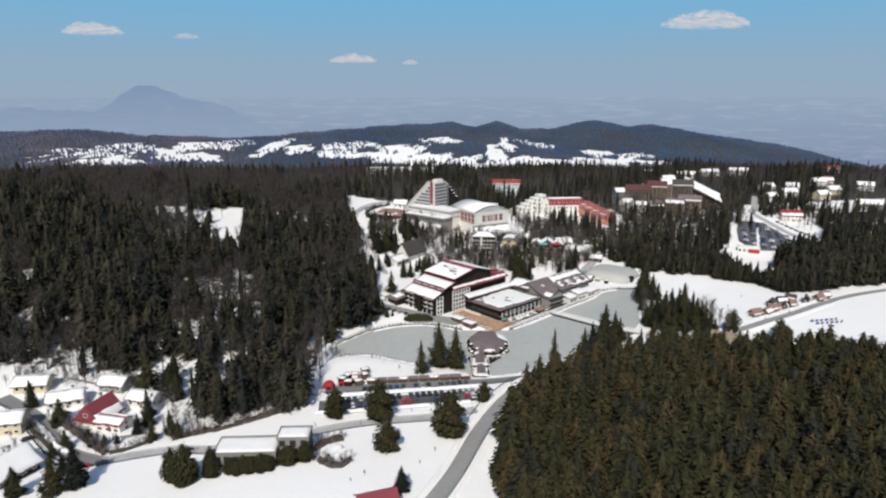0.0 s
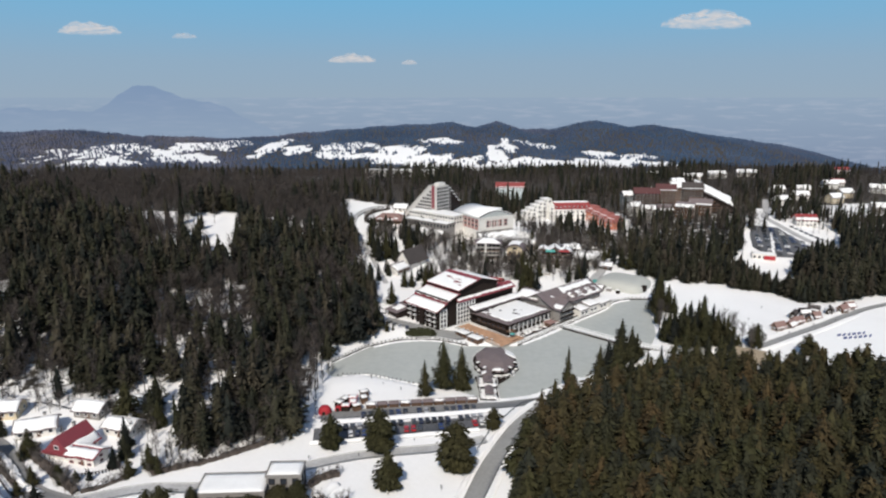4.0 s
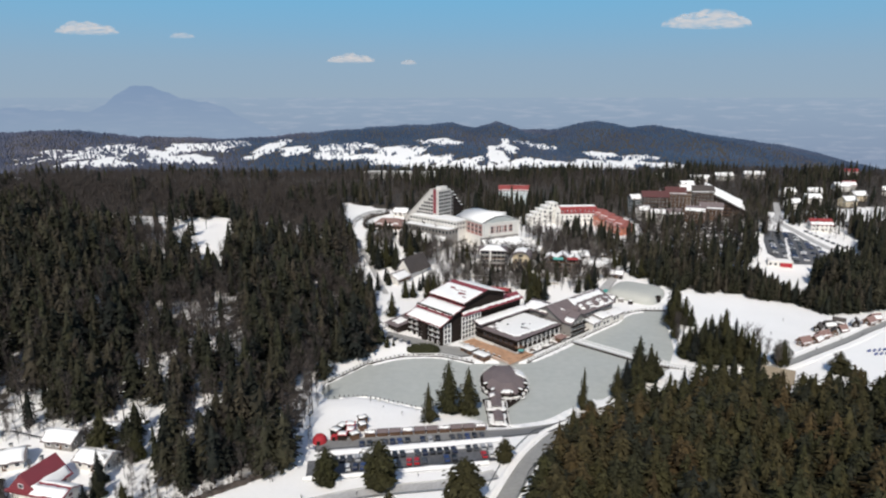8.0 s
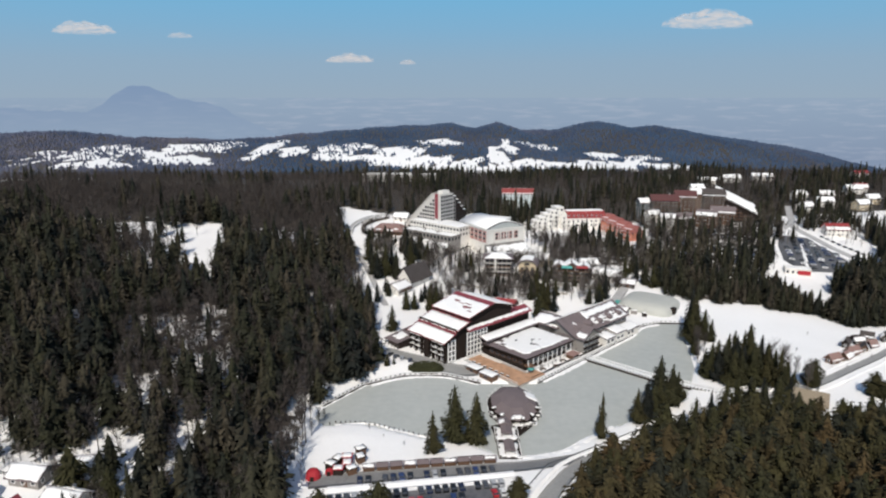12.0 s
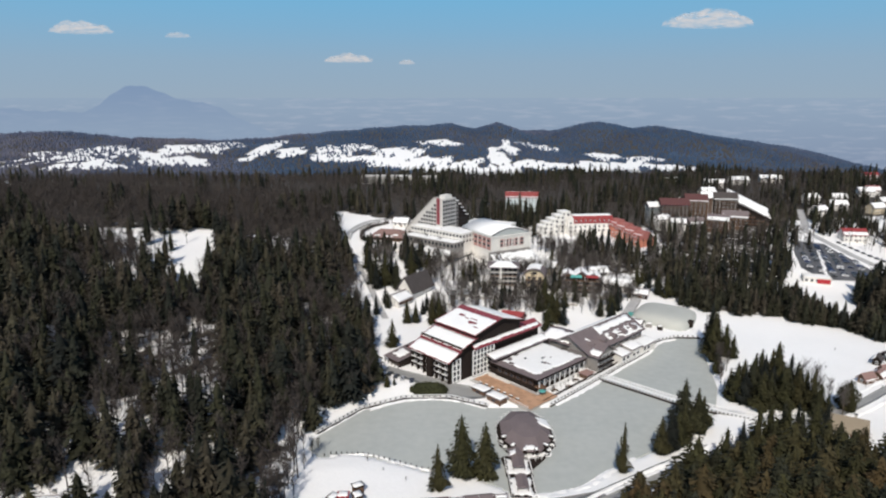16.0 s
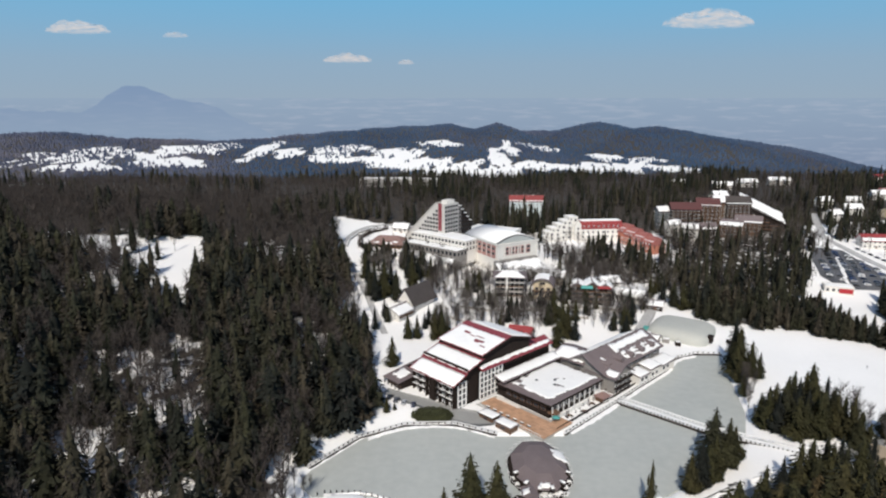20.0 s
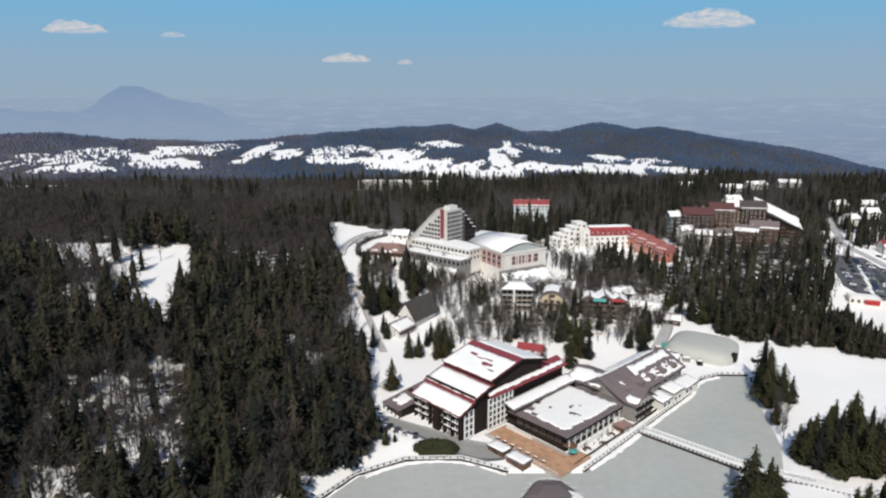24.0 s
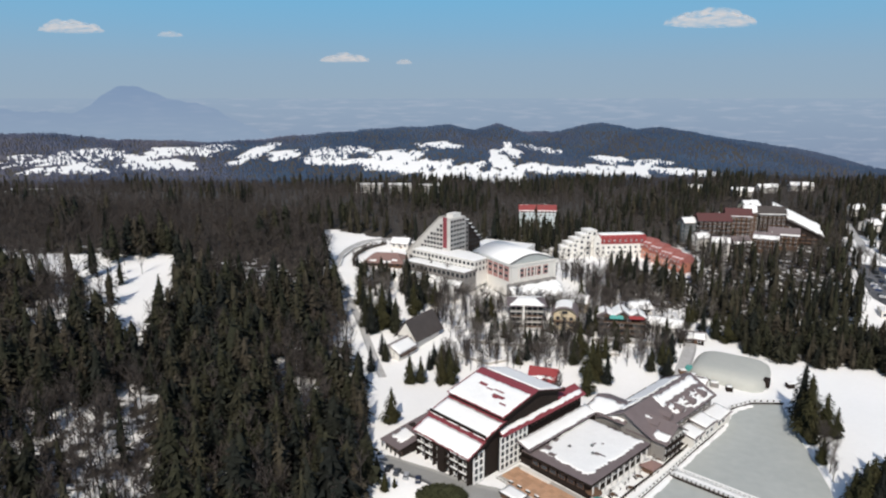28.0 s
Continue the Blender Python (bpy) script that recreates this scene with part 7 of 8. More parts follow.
for nm, lab, pts, w in (("snow_bank", "ploughed snow bank between rows of cars", [(-45, 251.6), (-20, 255.1), (16, 260.1)], 4.4), ("snow_bank", "ploughed snow bank along the car park", [(-52, 235.2), (-20, 239.3), (10, 243.2)], 2.6)):
    gv, gf = ribbon(pts, w, 0.3, 1.5, 6)
    bump_r = random.Random(len(lab))
    gv = [(x, y, z + (0.9 * math.sin(math.pi * (i % 7) / 6) * bump_r.uniform(0.7, 1.2) if i < len(gv) // 2 else 0)) for i, (x, y, z) in enumerate(gv)]
    tagged(new(nm, mesh_of(nm, gv, gf, SNOW, True)), lab, "snow bank", kind="structure")
rail = thing("guard_rail", "grey steel guard rail along the road", "guard rail", pose(0, 0, 0), kind="structure")
gl = [(6, 190), (14, 212), (22.5, 235), (37, 258.5), (52, 269)]
gl2 = [(8.5, 228), (14.5, 243), (28, 265.5), (45, 276.5), (63, 288), (86, 301.5)]
for (ax, ay), (bx, by) in list(zip(gl[:-1], gl[1:])) + list(zip(gl2[:-1], gl2[1:])):
    n = int(math.hypot(bx - ax, by - ay) / 3)
    for i in range(n):
        s0, s1 = i / n, (i + 1) / n
        p, q = (ax + (bx - ax) * s0, ay + (by - ay) * s0), (ax + (bx - ax) * s1, ay + (by - ay) * s1)
        z0, z1 = h(*p) + 0.8, h(*q) + 0.8
        part("rail", slab((p[0], p[1], z0 + 0.35), (p[0] + 0.12, p[1] - 0.05, z0 + 0.35), (q[0] + 0.12, q[1] - 0.05, z1 + 0.35), (q[0], q[1], z1 + 0.35), 0.35), STEEL, rail)
        block("post", (0.14, 0.14, 1.1), STEEL, rail, pose(p[0], p[1], z0 - 0.2))
for side, nm in ((-1, "road_berm"), (1, "road_berm")):
    pts = []
    for (ax, ay), (bx, by) in zip(MAIN_ROAD[5:-2], MAIN_ROAD[6:-1]):
        ln = math.hypot(bx - ax, by - ay)
        pts.append((ax + side * 5.2 * (by - ay) / ln, ay - side * 5.2 * (bx - ax) / ln))
    gv, gf = ribbon(pts, [2.2] * len(pts), 0.1, 1.6, 6)
    rr_ = random.Random(side + 5)
    gv = [(x + rr_.uniform(-0.2, 0.2), y + rr_.uniform(-0.2, 0.2), z + (0.8 * math.sin(math.pi * (i % 7) / 6) * rr_.uniform(0.4, 1.3) if i < len(gv) // 2 else 0)) for i, (x, y, z) in enumerate(gv)]
    tagged(new(nm, mesh_of(nm, gv, gf, SNOW, True)), "ploughed snow berm along the main road", "snow bank", kind="structure")
_c = random.Random(3)
PICK = [0, 0, 1, 5, 5, 2, 0, 4, 6, 1, 5, 0, 5, 0, 1, 5, 2]
for i in range(23):
    if _c.random() < 0.93:
        car(-46 + i * 2.6, 246.2 + i * 0.364, 98 + _c.uniform(-4, 4), _c.choice(PICK))
    if _c.random() < 0.85:
        car(-46 + i * 2.6, 240.6 + i * 0.364, 98 + _c.uniform(-4, 4), _c.choice(PICK) if i not in (11, 12, 21) else 3)
for i in range(19):
    if _c.random() < 0.8:
        car(-38 + i * 2.75, 256.4 + i * 0.4, 98 + _c.uniform(-4, 4), _c.choice(PICK))
for i, (x, y) in enumerate(((-127, 196), (-123, 195), (-118, 197.5), (-154, 214))):
    car(x, y, 10 + 15 * i, (6, 3, 5, 0)[i])
for i, (x, y) in enumerate(((-33.5, 360), (-30.6, 358), (-27.5, 356.2), (-23.5, 354.5))):
    car(x, y, 70 + 6 * i, (0, 5, 2, 1)[i])
FAR_BODY = {}


def far_car(x, y, rz, paint):
    names = ("black", "navy", "silver", "red", "white", "dark grey", "blue")
    t = thing("car", names[paint] + " car parked in the large car park", "car", pose(x, y, h(x, y) + 0.32, 0, 0, rz), "cars in the large car park")
    if paint not in FAR_BODY:
        FAR_BODY[paint] = mesh_of("body", *extrude_y([(-2.1, 0.2), (2.1, 0.2), (2.15, 0.7), (1.2, 0.92), (0.05, 1.4), (-1.4, 1.4), (-1.9, 0.95), (-2.15, 0.85)], -0.86, 0.86), CAR_PAINT[paint])
    part("body", FAR_BODY[paint], CAR_PAINT[paint], t)
    part("cabin", FAR_GLASS, GLASS, t)


FAR_GLASS = mesh_of("cabin", *extrude_y([(-1.6, 0.96), (1.0, 0.98), (0.12, 1.34), (-1.3, 1.34)], -0.88, 0.88), GLASS)
PARKING = [(262, 530), (296, 532), (307, 552), (305, 590), (302, 606), (285, 606), (256, 556)]
for row in range(9):
    for i in range(26):
        x, y = 250 + row * 6.8 + i * 1.3, 520 + i * 3.5 - row * 2.0
        if poly_distance(PARKING, np.array([x]), np.array([y]))[0] < -1 and _c.random() < 0.72:
            far_car(x + _c.uniform(-0.5, 0.5), y, -20 + _c.uniform(-5, 5), _c.choice([0, 1, 5, 5, 6, 2, 1, 0, 5, 4]))
for k in range(5):
    x, y = 268 + k * 6, 542 + k * 13
    tagged(new("snow_heap", mesh_of("snow_heap", *ribbon([(x - 3, y - 9), (x, y), (x + 3, y + 9)], [1, 2.6, 1], 0.7, 2.0, 4), SNOW, True)), "shovelled snow heap between parked cars", "snow bank", kind="structure")
for i in range(9):
    car(319 + i * 1.2, 612 - i * 6.4, -80, _c.choice(PICK))

# ---- air dome
dome = thing("air_dome", "pale inflated sports dome on the snow", "dome", pose(117, 441, h(117, 441), 0, 0, -34))
v, f = [], []
NU, NV = 28, 9
for j in range(NV + 1):
    s = j / NV * math.pi / 2
    for i in range(NU):
        a = 6.2832 * i / NU
        c, sn = math.cos(a), math.sin(a)
        sq = (abs(c) ** 5 + abs(sn) ** 5) ** (-1 / 5)
        rr = 16.2 * sq * math.cos(s) ** 0.45 if j < NV else 0.0
        v.append((rr * c, rr * sn * 0.97, 5.4 * math.sin(s) ** 0.9 - (1.5 if j == 0 else 0)))
for j in range(NV):
    f += [(j * NU + i, j * NU + (i + 1) % NU, j * NU + NU + (i + 1) % NU, j * NU + NU + i) for i in range(NU)]
part("membrane", (v, f), MEMBRANE, dome, "taut pale membrane", smooth=True)
for k in range(6):
    part("seam", ([(-13 + k * 5.2 + dx, -14.5 + 29 * i / 10, 5.5 - 2.6 * abs(i / 5 - 1) ** 3.2 - 2.4 * abs((-13 + k * 5.2) / 16) ** 4) for i in range(11) for dx in (-0.12, 0.12)],
                  [(2 * i, 2 * i + 1, 2 * i + 3, 2 * i + 2) for i in range(10)]), MEMBRANE, dome)
block("airlock", (3.4, 3.0, 3.2), TEAL, dome, pose(-15.5, -10, 1.4))
block("airlock", (3.0, 4.0, 3.4), TIMBER, dome, pose(15.8, -6, 1.5))
house("dome_shed", "dark shed beside the air dome with snow", 96, 428, -34, 9, 5, 2.6, 1.6, TIMBER, BROWN_ROOF, (0.9, 1), 1, "shed", seed=350, chimney=False)


# ---------------------------------------------------------------- single trees
for x, y, t, k in ((-11.4, 275.2, 17.6, 3), (-3.6, 284, 24, 1), (4.4, 284.4, 22.5, 2)):
    spruce(x, y, t, k, "tall dark spruce on the lake shore", "shore spruces", 1.28)
for x, y, t, k in ((-43.8, 233, 14.5, 6), (-26, 230.5, 18, 7), (1, 217, 19, 8), (-21, 207, 15, 2), (-14, 181, 10, 0)):
    spruce(x, y, t, k, "broad spruce standing alone in a snow field", "roadside spruces", 1.9 if k < 6 else 1.75)
for x, y, t, k in ((-85, 187, 12, 7), (-90, 189, 10, 6), (15.5, 244, 7.5, 8), 
                   (-119, 184, 14, 0), (-124, 180, 12, 3), (-135, 178, 9, 1), (-125.5, 250, 15, 2), (-117, 252, 12, 4), (-112, 247, 10, 1), (-150, 228, 9, 2), (-108, 214, 7, 3),
                   (-115, 226, 8, 4), (-120, 212, 4, 0), (-124, 211, 4, 1), (-128, 209.5, 4, 2), (-80, 196, 7, 6)):
    spruce(x, y, t * 1.25, k, "dark spruce between the houses", "village spruces", 1.7)
for x, y, t, k in ((-72, 193, 6, 6), (-68, 193.5, 6.5, 7), (-65.5, 193.5, 6, 8), (-62, 194, 7, 6), (-60, 194.5, 6, 7), (-54, 198.5, 7, 8), (-48.5, 200, 7.5, 6), (-78, 191, 7, 7), (-70, 192, 5, 8)):
    spruce(x, y, t, k, "round-topped evergreen bush in front of the flat-roofed house", "garden evergreens", 2.5)
spruce(51, 285.5, 20, 3, "slender spruce at the edge of the ice", "bank spruces", 0.85)
for x, y, t, k in ((67.8, 297.5, 13, 3), (72, 300, 15, 0), (79, 306, 14, 2), (82, 315, 20, 4), (86.5, 313, 16, 5), (76, 303, 12, 1), (90, 316, 12, 2)):
    spruce(x, y, t * 1.2, k, "spruce on the snowy lake bank", "bank spruces", 1.45)
for x, y, t, k in ((126, 398, 22, 0), (122, 386, 17, 2), (124.5, 391, 20, 3), (129, 387, 15, 1), (131.5, 384, 11, 5), (120, 380, 12, 3), (127, 394, 18, 2), (116.5, 367, 9, 1), (137, 331, 17, 3), (139.5, 330, 12, 1), (136, 326, 11, 5), (141, 327, 9, 2), (111, 341, 14, 1), (117, 340, 15, 4), (118, 333.5, 15, 2), (121, 347, 17, 5), (124, 338, 16, 0), (127, 334, 17, 1),
                   (130, 345, 19, 2), (134, 336, 16, 3), (137, 343, 15, 4), (126, 352, 17, 5), (113, 338, 15, 0), (133, 352, 20, 2), (140, 349, 12, 3), (110, 345, 12, 5), (119, 344, 16, 1), (123, 343, 18, 0), (128, 340, 17, 2), (131, 339, 15, 4), (136, 347, 17, 0), (129, 349, 18, 3), (116, 346, 15, 2), (122, 335, 14, 5), (138, 338, 14, 1), (113, 345, 14, 4)):
    spruce(x + (0 if y > 360 else 1.5), y - (0 if y > 360 else 3), t * 1.2, k, "dark spruce in a clump beside the frozen lake", "lake clump spruces", 1.35)
for x, y, t, k in ((117, 366, 12, 0), (119, 371, 13, 1), (121, 376, 12, 2), (116, 361, 10, 3), (122, 369, 11, 0), (114, 356, 9, 1), (143, 344, 17, 0), (147, 342, 17, 1), (150, 336, 12, 2), (150, 326, 14, 3), (153, 333, 11, 0), (147, 338, 13, 2)):
    bare_tree(x, y, t, k)
for x, y, t, k in ((-46.6, 430, 12, 0), (-29, 422, 13, 1), (-24.5, 424, 12, 5), (-15.5, 424, 15, 3), (-11.5, 425, 14, 1), (-34.6, 389, 14, 2), (-50, 468, 19, 0), (-45, 474, 20, 2), (-38, 470, 18, 4), (-42, 482, 19, 0),
                   (-52, 484, 18, 2), (-47, 492, 18, 4), (-57, 497, 17, 0), (-30, 493, 18, 2), (-27, 500, 17, 0), (-24, 512, 16, 4), (-19, 507, 15, 2), (-33, 508, 17, 0), (-54, 475, 15, 4), (-60, 506, 16, 2),
                   (-16, 440, 11, 3), (-9, 436, 9, 1), (24, 448, 13, 0), (20, 444, 9, 2), (46, 418, 15, 1), (54, 435, 17, 3), (57, 428, 15, 0), (50, 452, 18, 2), (46, 446, 14, 4), (83, 427, 15, 0), (86, 436, 14, 2), (80, 440, 12, 4),
                   (8, 488, 13, 0), (3, 480, 12, 2), (12, 476, 11, 4), (44, 464, 13, 0), (62, 452, 12, 2), (70, 460, 13, 4), (90, 455, 13, 0), (66, 525, 13, 2), (74, 530, 14, 0), (82, 528, 13, 4), (116, 492, 14, 2), (122, 486, 15, 0), (126, 478, 13, 4),
                   (100, 540, 15, 0), (92, 560, 15, 2), (104, 566, 16, 4), (112, 572, 16, 0), (120, 560, 15, 2), (98, 582, 14, 0), (106, 588, 14, 4), (126, 575, 15, 2), (118, 545, 15, 0), (132, 548, 15, 4)):
    spruce(x, y, t * 1.1, k, "dark spruce on the snowy resort slope", "slope spruces", 1.25)
for x, y, t, k in ((154.6, 330.5, 14, 7), (175.6, 321, 12, 8), (177.5, 318, 9, 6)):
    spruce(x, y, t, k, "round-headed dark evergreen beside the road", "roadside evergreens", 1.7)
_b = random.Random(9)
for x, y, t, k in ((-19, 441, 12, 0), (-15, 444, 11, 2), (-12, 440, 12, 4), (-21, 436, 10, 0), (-16, 436, 11, 2), (-41, 441, 11, 4), (-43, 447, 12, 0), (-62, 556, 9, 0), (-38, 548, 10, 2), (-44, 546, 8, 4), (-68, 560, 9, 0), (-34, 560, 11, 2), (46, 694, 12, 0), (54, 690, 9, 2), (88, 698, 13, 0), (40, 700, 14, 4)):
    spruce(x, y, t, k, "small dark spruce in front of a villa", "villa spruces", 1.3)
n = 0
for x, y in [(58 + _b.uniform(-2, 34), 512 + _b.uniform(0, 52)) for _ in range(60)]:
    if math.hypot(x - 35, y - 532) > 36 and math.hypot(x - 60, y - 512) > 9 and math.hypot(x - 92, y - 506) > 9:
        bare_tree(x, y, _b.uniform(8, 13), int(x))
small = []
while n < 600:
    x, y = _b.uniform(-20, 110), _b.uniform(405, 560)
    if y < 412 + 0.5 * max(0, x - 20) and x > 40:
        continue
    if any(math.hypot(x - cx, y - cy) < r for cx, cy, r in ((-30, 460, 19), (29, 490, 14), (49, 485, 8), (70, 481, 9), (83, 479, 9), (29, 427, 8), (17, 484, 7), (102, 486, 10), (35, 535, 36), (117, 441, 27), (60, 512, 9), (92, 506, 9), (-5, 400, 32), (-8, 556, 30), (60, 420, 26), (12, 425, 14))):
        continue
    if n % 4 == 0:
        bare_tree(x, y, _b.uniform(8, 14), n)
    else:
        small.append((x, y))
    n += 1
forest("slope_brush", "leafless grey brush and saplings between the resort buildings", BARE_T, np.array(small), 8, 14, TWIGS, wide=(1.0, 1.5), seed=41, tones=(0.4, 1))
for x, y, t in ((-56, 296, 8), (-60, 300, 9), (-62, 292, 9), (-57, 287, 7), (-63, 283, 8), (-55, 302, 6), (-60, 276, 9), (-47, 352, 6), (-34, 352, 5)):
    bare_tree(x, y, t, int(t))
small = []
for i in range(270):
    x, y = _b.uniform(64, 190), _b.uniform(500, 640)
    if not any(math.hypot(x - cx, y - cy) < r for cx, cy, r in ((114, 620, 21), (142, 602, 24), (92, 506, 10), (60, 512, 9), (78, 612, 12), (92, 618, 9), (102, 486, 10), (35, 535, 36), (180, 640, 9), (190, 628, 9))):
        small.append((x, y))
for i in range(70):
    x, y = _b.uniform(-60, -8), _b.uniform(500, 545)
    small.append((x, y - 0.15 * x))
for i in range(90):
    small.append((_b.uniform(8, 64), _b.uniform(497, 512)))
forest("upper_slope_brush", "grey-brown leafless trees between the hillside hotels", BARE_T, np.array(small), 9, 15, TWIGS, wide=(1.0, 1.6), seed=43, tones=(0.35, 0.95))
drive = np.array([(_b.uniform(-64, -18), _b.uniform(518, 551)) for _ in range(52)])
drive = drive[(np.abs(drive[:, 0] + 75 - (drive[:, 1] - 535) * 0.1) > 7) & (np.hypot(drive[:, 0] + 45, drive[:, 1] - 562) > 17)]
forest("drive_side_spruces", "dark spruces on the bank below the event hall", MID_T, drive, 11, 17, DARK_CONIFER, wide=(1.1, 1.5), seed=46)
terrace_trees = np.array([(_b.uniform(90, 122), _b.uniform(540, 560)) for _ in range(16)])
forest("terrace_spruces", "tall dark spruces in front of the orange hotel", MID_T, terrace_trees, 17, 24, DARK_CONIFER, wide=(1.1, 1.4), seed=48)
front = np.array([(_b.uniform(170, 290), 0) for _ in range(64)])
front[:, 1] = 612 + 0.10 * (front[:, 0] - 230) + np.array([_b.uniform(-16, 8) for _ in range(64)])
forest("hotel_front_spruces", "spruces in front of the dark timber hotels", LOW_T, front[::3], 12, 19, DARK_CONIFER, wide=(1.0, 1.4), seed=44)
front_bare = np.array([(_b.uniform(165, 290), _b.uniform(588, 634)) for _ in range(110)])
forest("hotel_front_brush", "tall grey leafless trees in front of the dark timber hotels", BARE_T, front_bare, 12, 19, TWIGS, wide=(0.9, 1.3), seed=45, tones=(0.3, 0.8))
near_brush = [(_b.uniform(0, 118), _b.uniform(452, 481)) for _ in range(110)]
forest("guest_house_brush", "leafless trees on the slope below the guest houses", BARE_T, np.array([p for p in near_brush if math.hypot(p[0] - 117, p[1] - 441) > 27]), 6, 11, TWIGS, wide=(1.0, 1.5), seed=47, tones=(0.5, 1))
for i in range(16):
    spruce(8 + i * 6.4 + _b.uniform(-2, 2), 470 + _b.uniform(-9, 7) + (4 if i % 2 else 0), _b.uniform(7, 12), i, "small dark spruce below the guest houses", "slope spruces", 1.3)
villa_trees = np.array([(_b.uniform(318, 480), _b.uniform(585, 800)) for _ in range(330)] + [(_b.uniform(318, 392), _b.uniform(630, 730)) for _ in range(150)])
for cx, cy, r in ((336, 622, 15), (366, 726, 12), (403, 750, 14), (434, 736, 14), (394, 792, 12), (425, 792, 12), (458, 692, 16), (462, 770, 12), (320, 600, 8), (320, 575, 9), (326, 590, 8), (350, 604, 7)):
    villa_trees = villa_trees[np.hypot(villa_trees[:, 0] - cx, villa_trees[:, 1] - cy) > r]
for (ax, ay), (bx, by) in zip(RESORT_ROAD[:-1], RESORT_ROAD[1:]):
    for k in range(5):
        villa_trees = villa_trees[np.hypot(villa_trees[:, 0] - ax - (bx - ax) * k / 5, villa_trees[:, 1] - ay - (by - ay) * k / 5) > 6]
half = len(villa_trees) // 2
forest("villa_garden_trees", "leafless trees between the eastern villas", BARE_LOW, villa_trees[:half], 9, 14, TWIGS, wide=(1.0, 1.5), seed=51)
forest("villa_garden_spruces", "dark spruces between the eastern villas", LOW_T, villa_trees[half:], 10, 18, DARK_CONIFER, seed=52)
hedge = thing("hedge", "clipped brown-green evergreen hedge by the forecourt", "hedge", pose(-15.8, 347.2, h(-15.8, 347.2), 0, 0, -3))
v, f = [], []
for j in range(7):
    for i in range(22):
        a, s = 6.283 * i / 22, j / 6 * 1.57
        rr = 1 + 0.1 * _b.uniform(-1, 1)
        v.append((8.2 * math.cos(a) * math.cos(s) ** 0.4 * rr, 4.2 * math.sin(a) * math.cos(s) ** 0.4 * rr, 2.8 * math.sin(s) * (1 + 0.1 * _b.uniform(-1, 1)) - (0.4 if j == 0 else 0)))
for j in range(6):
    f += [(j * 22 + i, j * 22 + (i + 1) % 22, j * 22 + 22 + (i + 1) % 22, j * 22 + 22 + i) for i in range(22)]
part("foliage", (v, f), HEDGE, hedge)
v, f = [], []
for _ in range(900):
    a, sn = _b.uniform(0, 6.283), _b.uniform(0.05, 1.45)
    c = Vector((8.3 * math.cos(a) * math.cos(sn) ** 0.4, 4.3 * math.sin(a) * math.cos(sn) ** 0.4, 2.9 * math.sin(sn)))
    d = Vector((_b.uniform(-1, 1), _b.uniform(-1, 1), _b.uniform(0.1, 1.3)))
    e = Vector((-d.y, d.x, _b.uniform(-0.3, 0.3))) * 0.5
    k = len(v)
    v += [tuple(c - e * 0.6), tuple(c + e * 0.6), tuple(c + d * _b.uniform(0.4, 0.9))]
    f.append((k, k + 1, k + 2))
part("sprays", (v, f), HEDGE, hedge)


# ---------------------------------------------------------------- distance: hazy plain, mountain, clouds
# emission colour graded by height: the aerial haze is part of the colour
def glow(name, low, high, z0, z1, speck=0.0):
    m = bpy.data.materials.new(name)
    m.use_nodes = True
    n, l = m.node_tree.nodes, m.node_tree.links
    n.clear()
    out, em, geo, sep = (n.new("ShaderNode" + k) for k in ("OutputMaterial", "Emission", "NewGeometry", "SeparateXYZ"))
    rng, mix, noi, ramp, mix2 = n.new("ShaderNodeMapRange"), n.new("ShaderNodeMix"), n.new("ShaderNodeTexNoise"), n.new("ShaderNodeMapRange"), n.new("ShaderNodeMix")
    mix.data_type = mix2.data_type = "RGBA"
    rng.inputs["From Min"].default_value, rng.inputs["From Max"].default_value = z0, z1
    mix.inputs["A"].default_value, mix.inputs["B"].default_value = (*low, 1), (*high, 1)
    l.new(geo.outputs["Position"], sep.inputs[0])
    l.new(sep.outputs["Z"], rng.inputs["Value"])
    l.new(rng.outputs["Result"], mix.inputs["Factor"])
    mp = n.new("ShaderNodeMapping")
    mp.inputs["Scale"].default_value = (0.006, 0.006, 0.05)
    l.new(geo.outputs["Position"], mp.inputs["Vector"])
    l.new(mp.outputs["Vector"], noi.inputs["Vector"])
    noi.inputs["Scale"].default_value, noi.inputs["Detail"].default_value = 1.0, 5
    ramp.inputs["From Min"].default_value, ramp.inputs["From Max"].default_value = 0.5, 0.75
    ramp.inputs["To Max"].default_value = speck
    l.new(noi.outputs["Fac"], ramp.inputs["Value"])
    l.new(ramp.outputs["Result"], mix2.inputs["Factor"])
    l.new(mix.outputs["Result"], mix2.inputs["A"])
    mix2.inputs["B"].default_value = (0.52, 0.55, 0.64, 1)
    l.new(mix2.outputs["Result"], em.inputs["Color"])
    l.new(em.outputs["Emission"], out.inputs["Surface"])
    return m


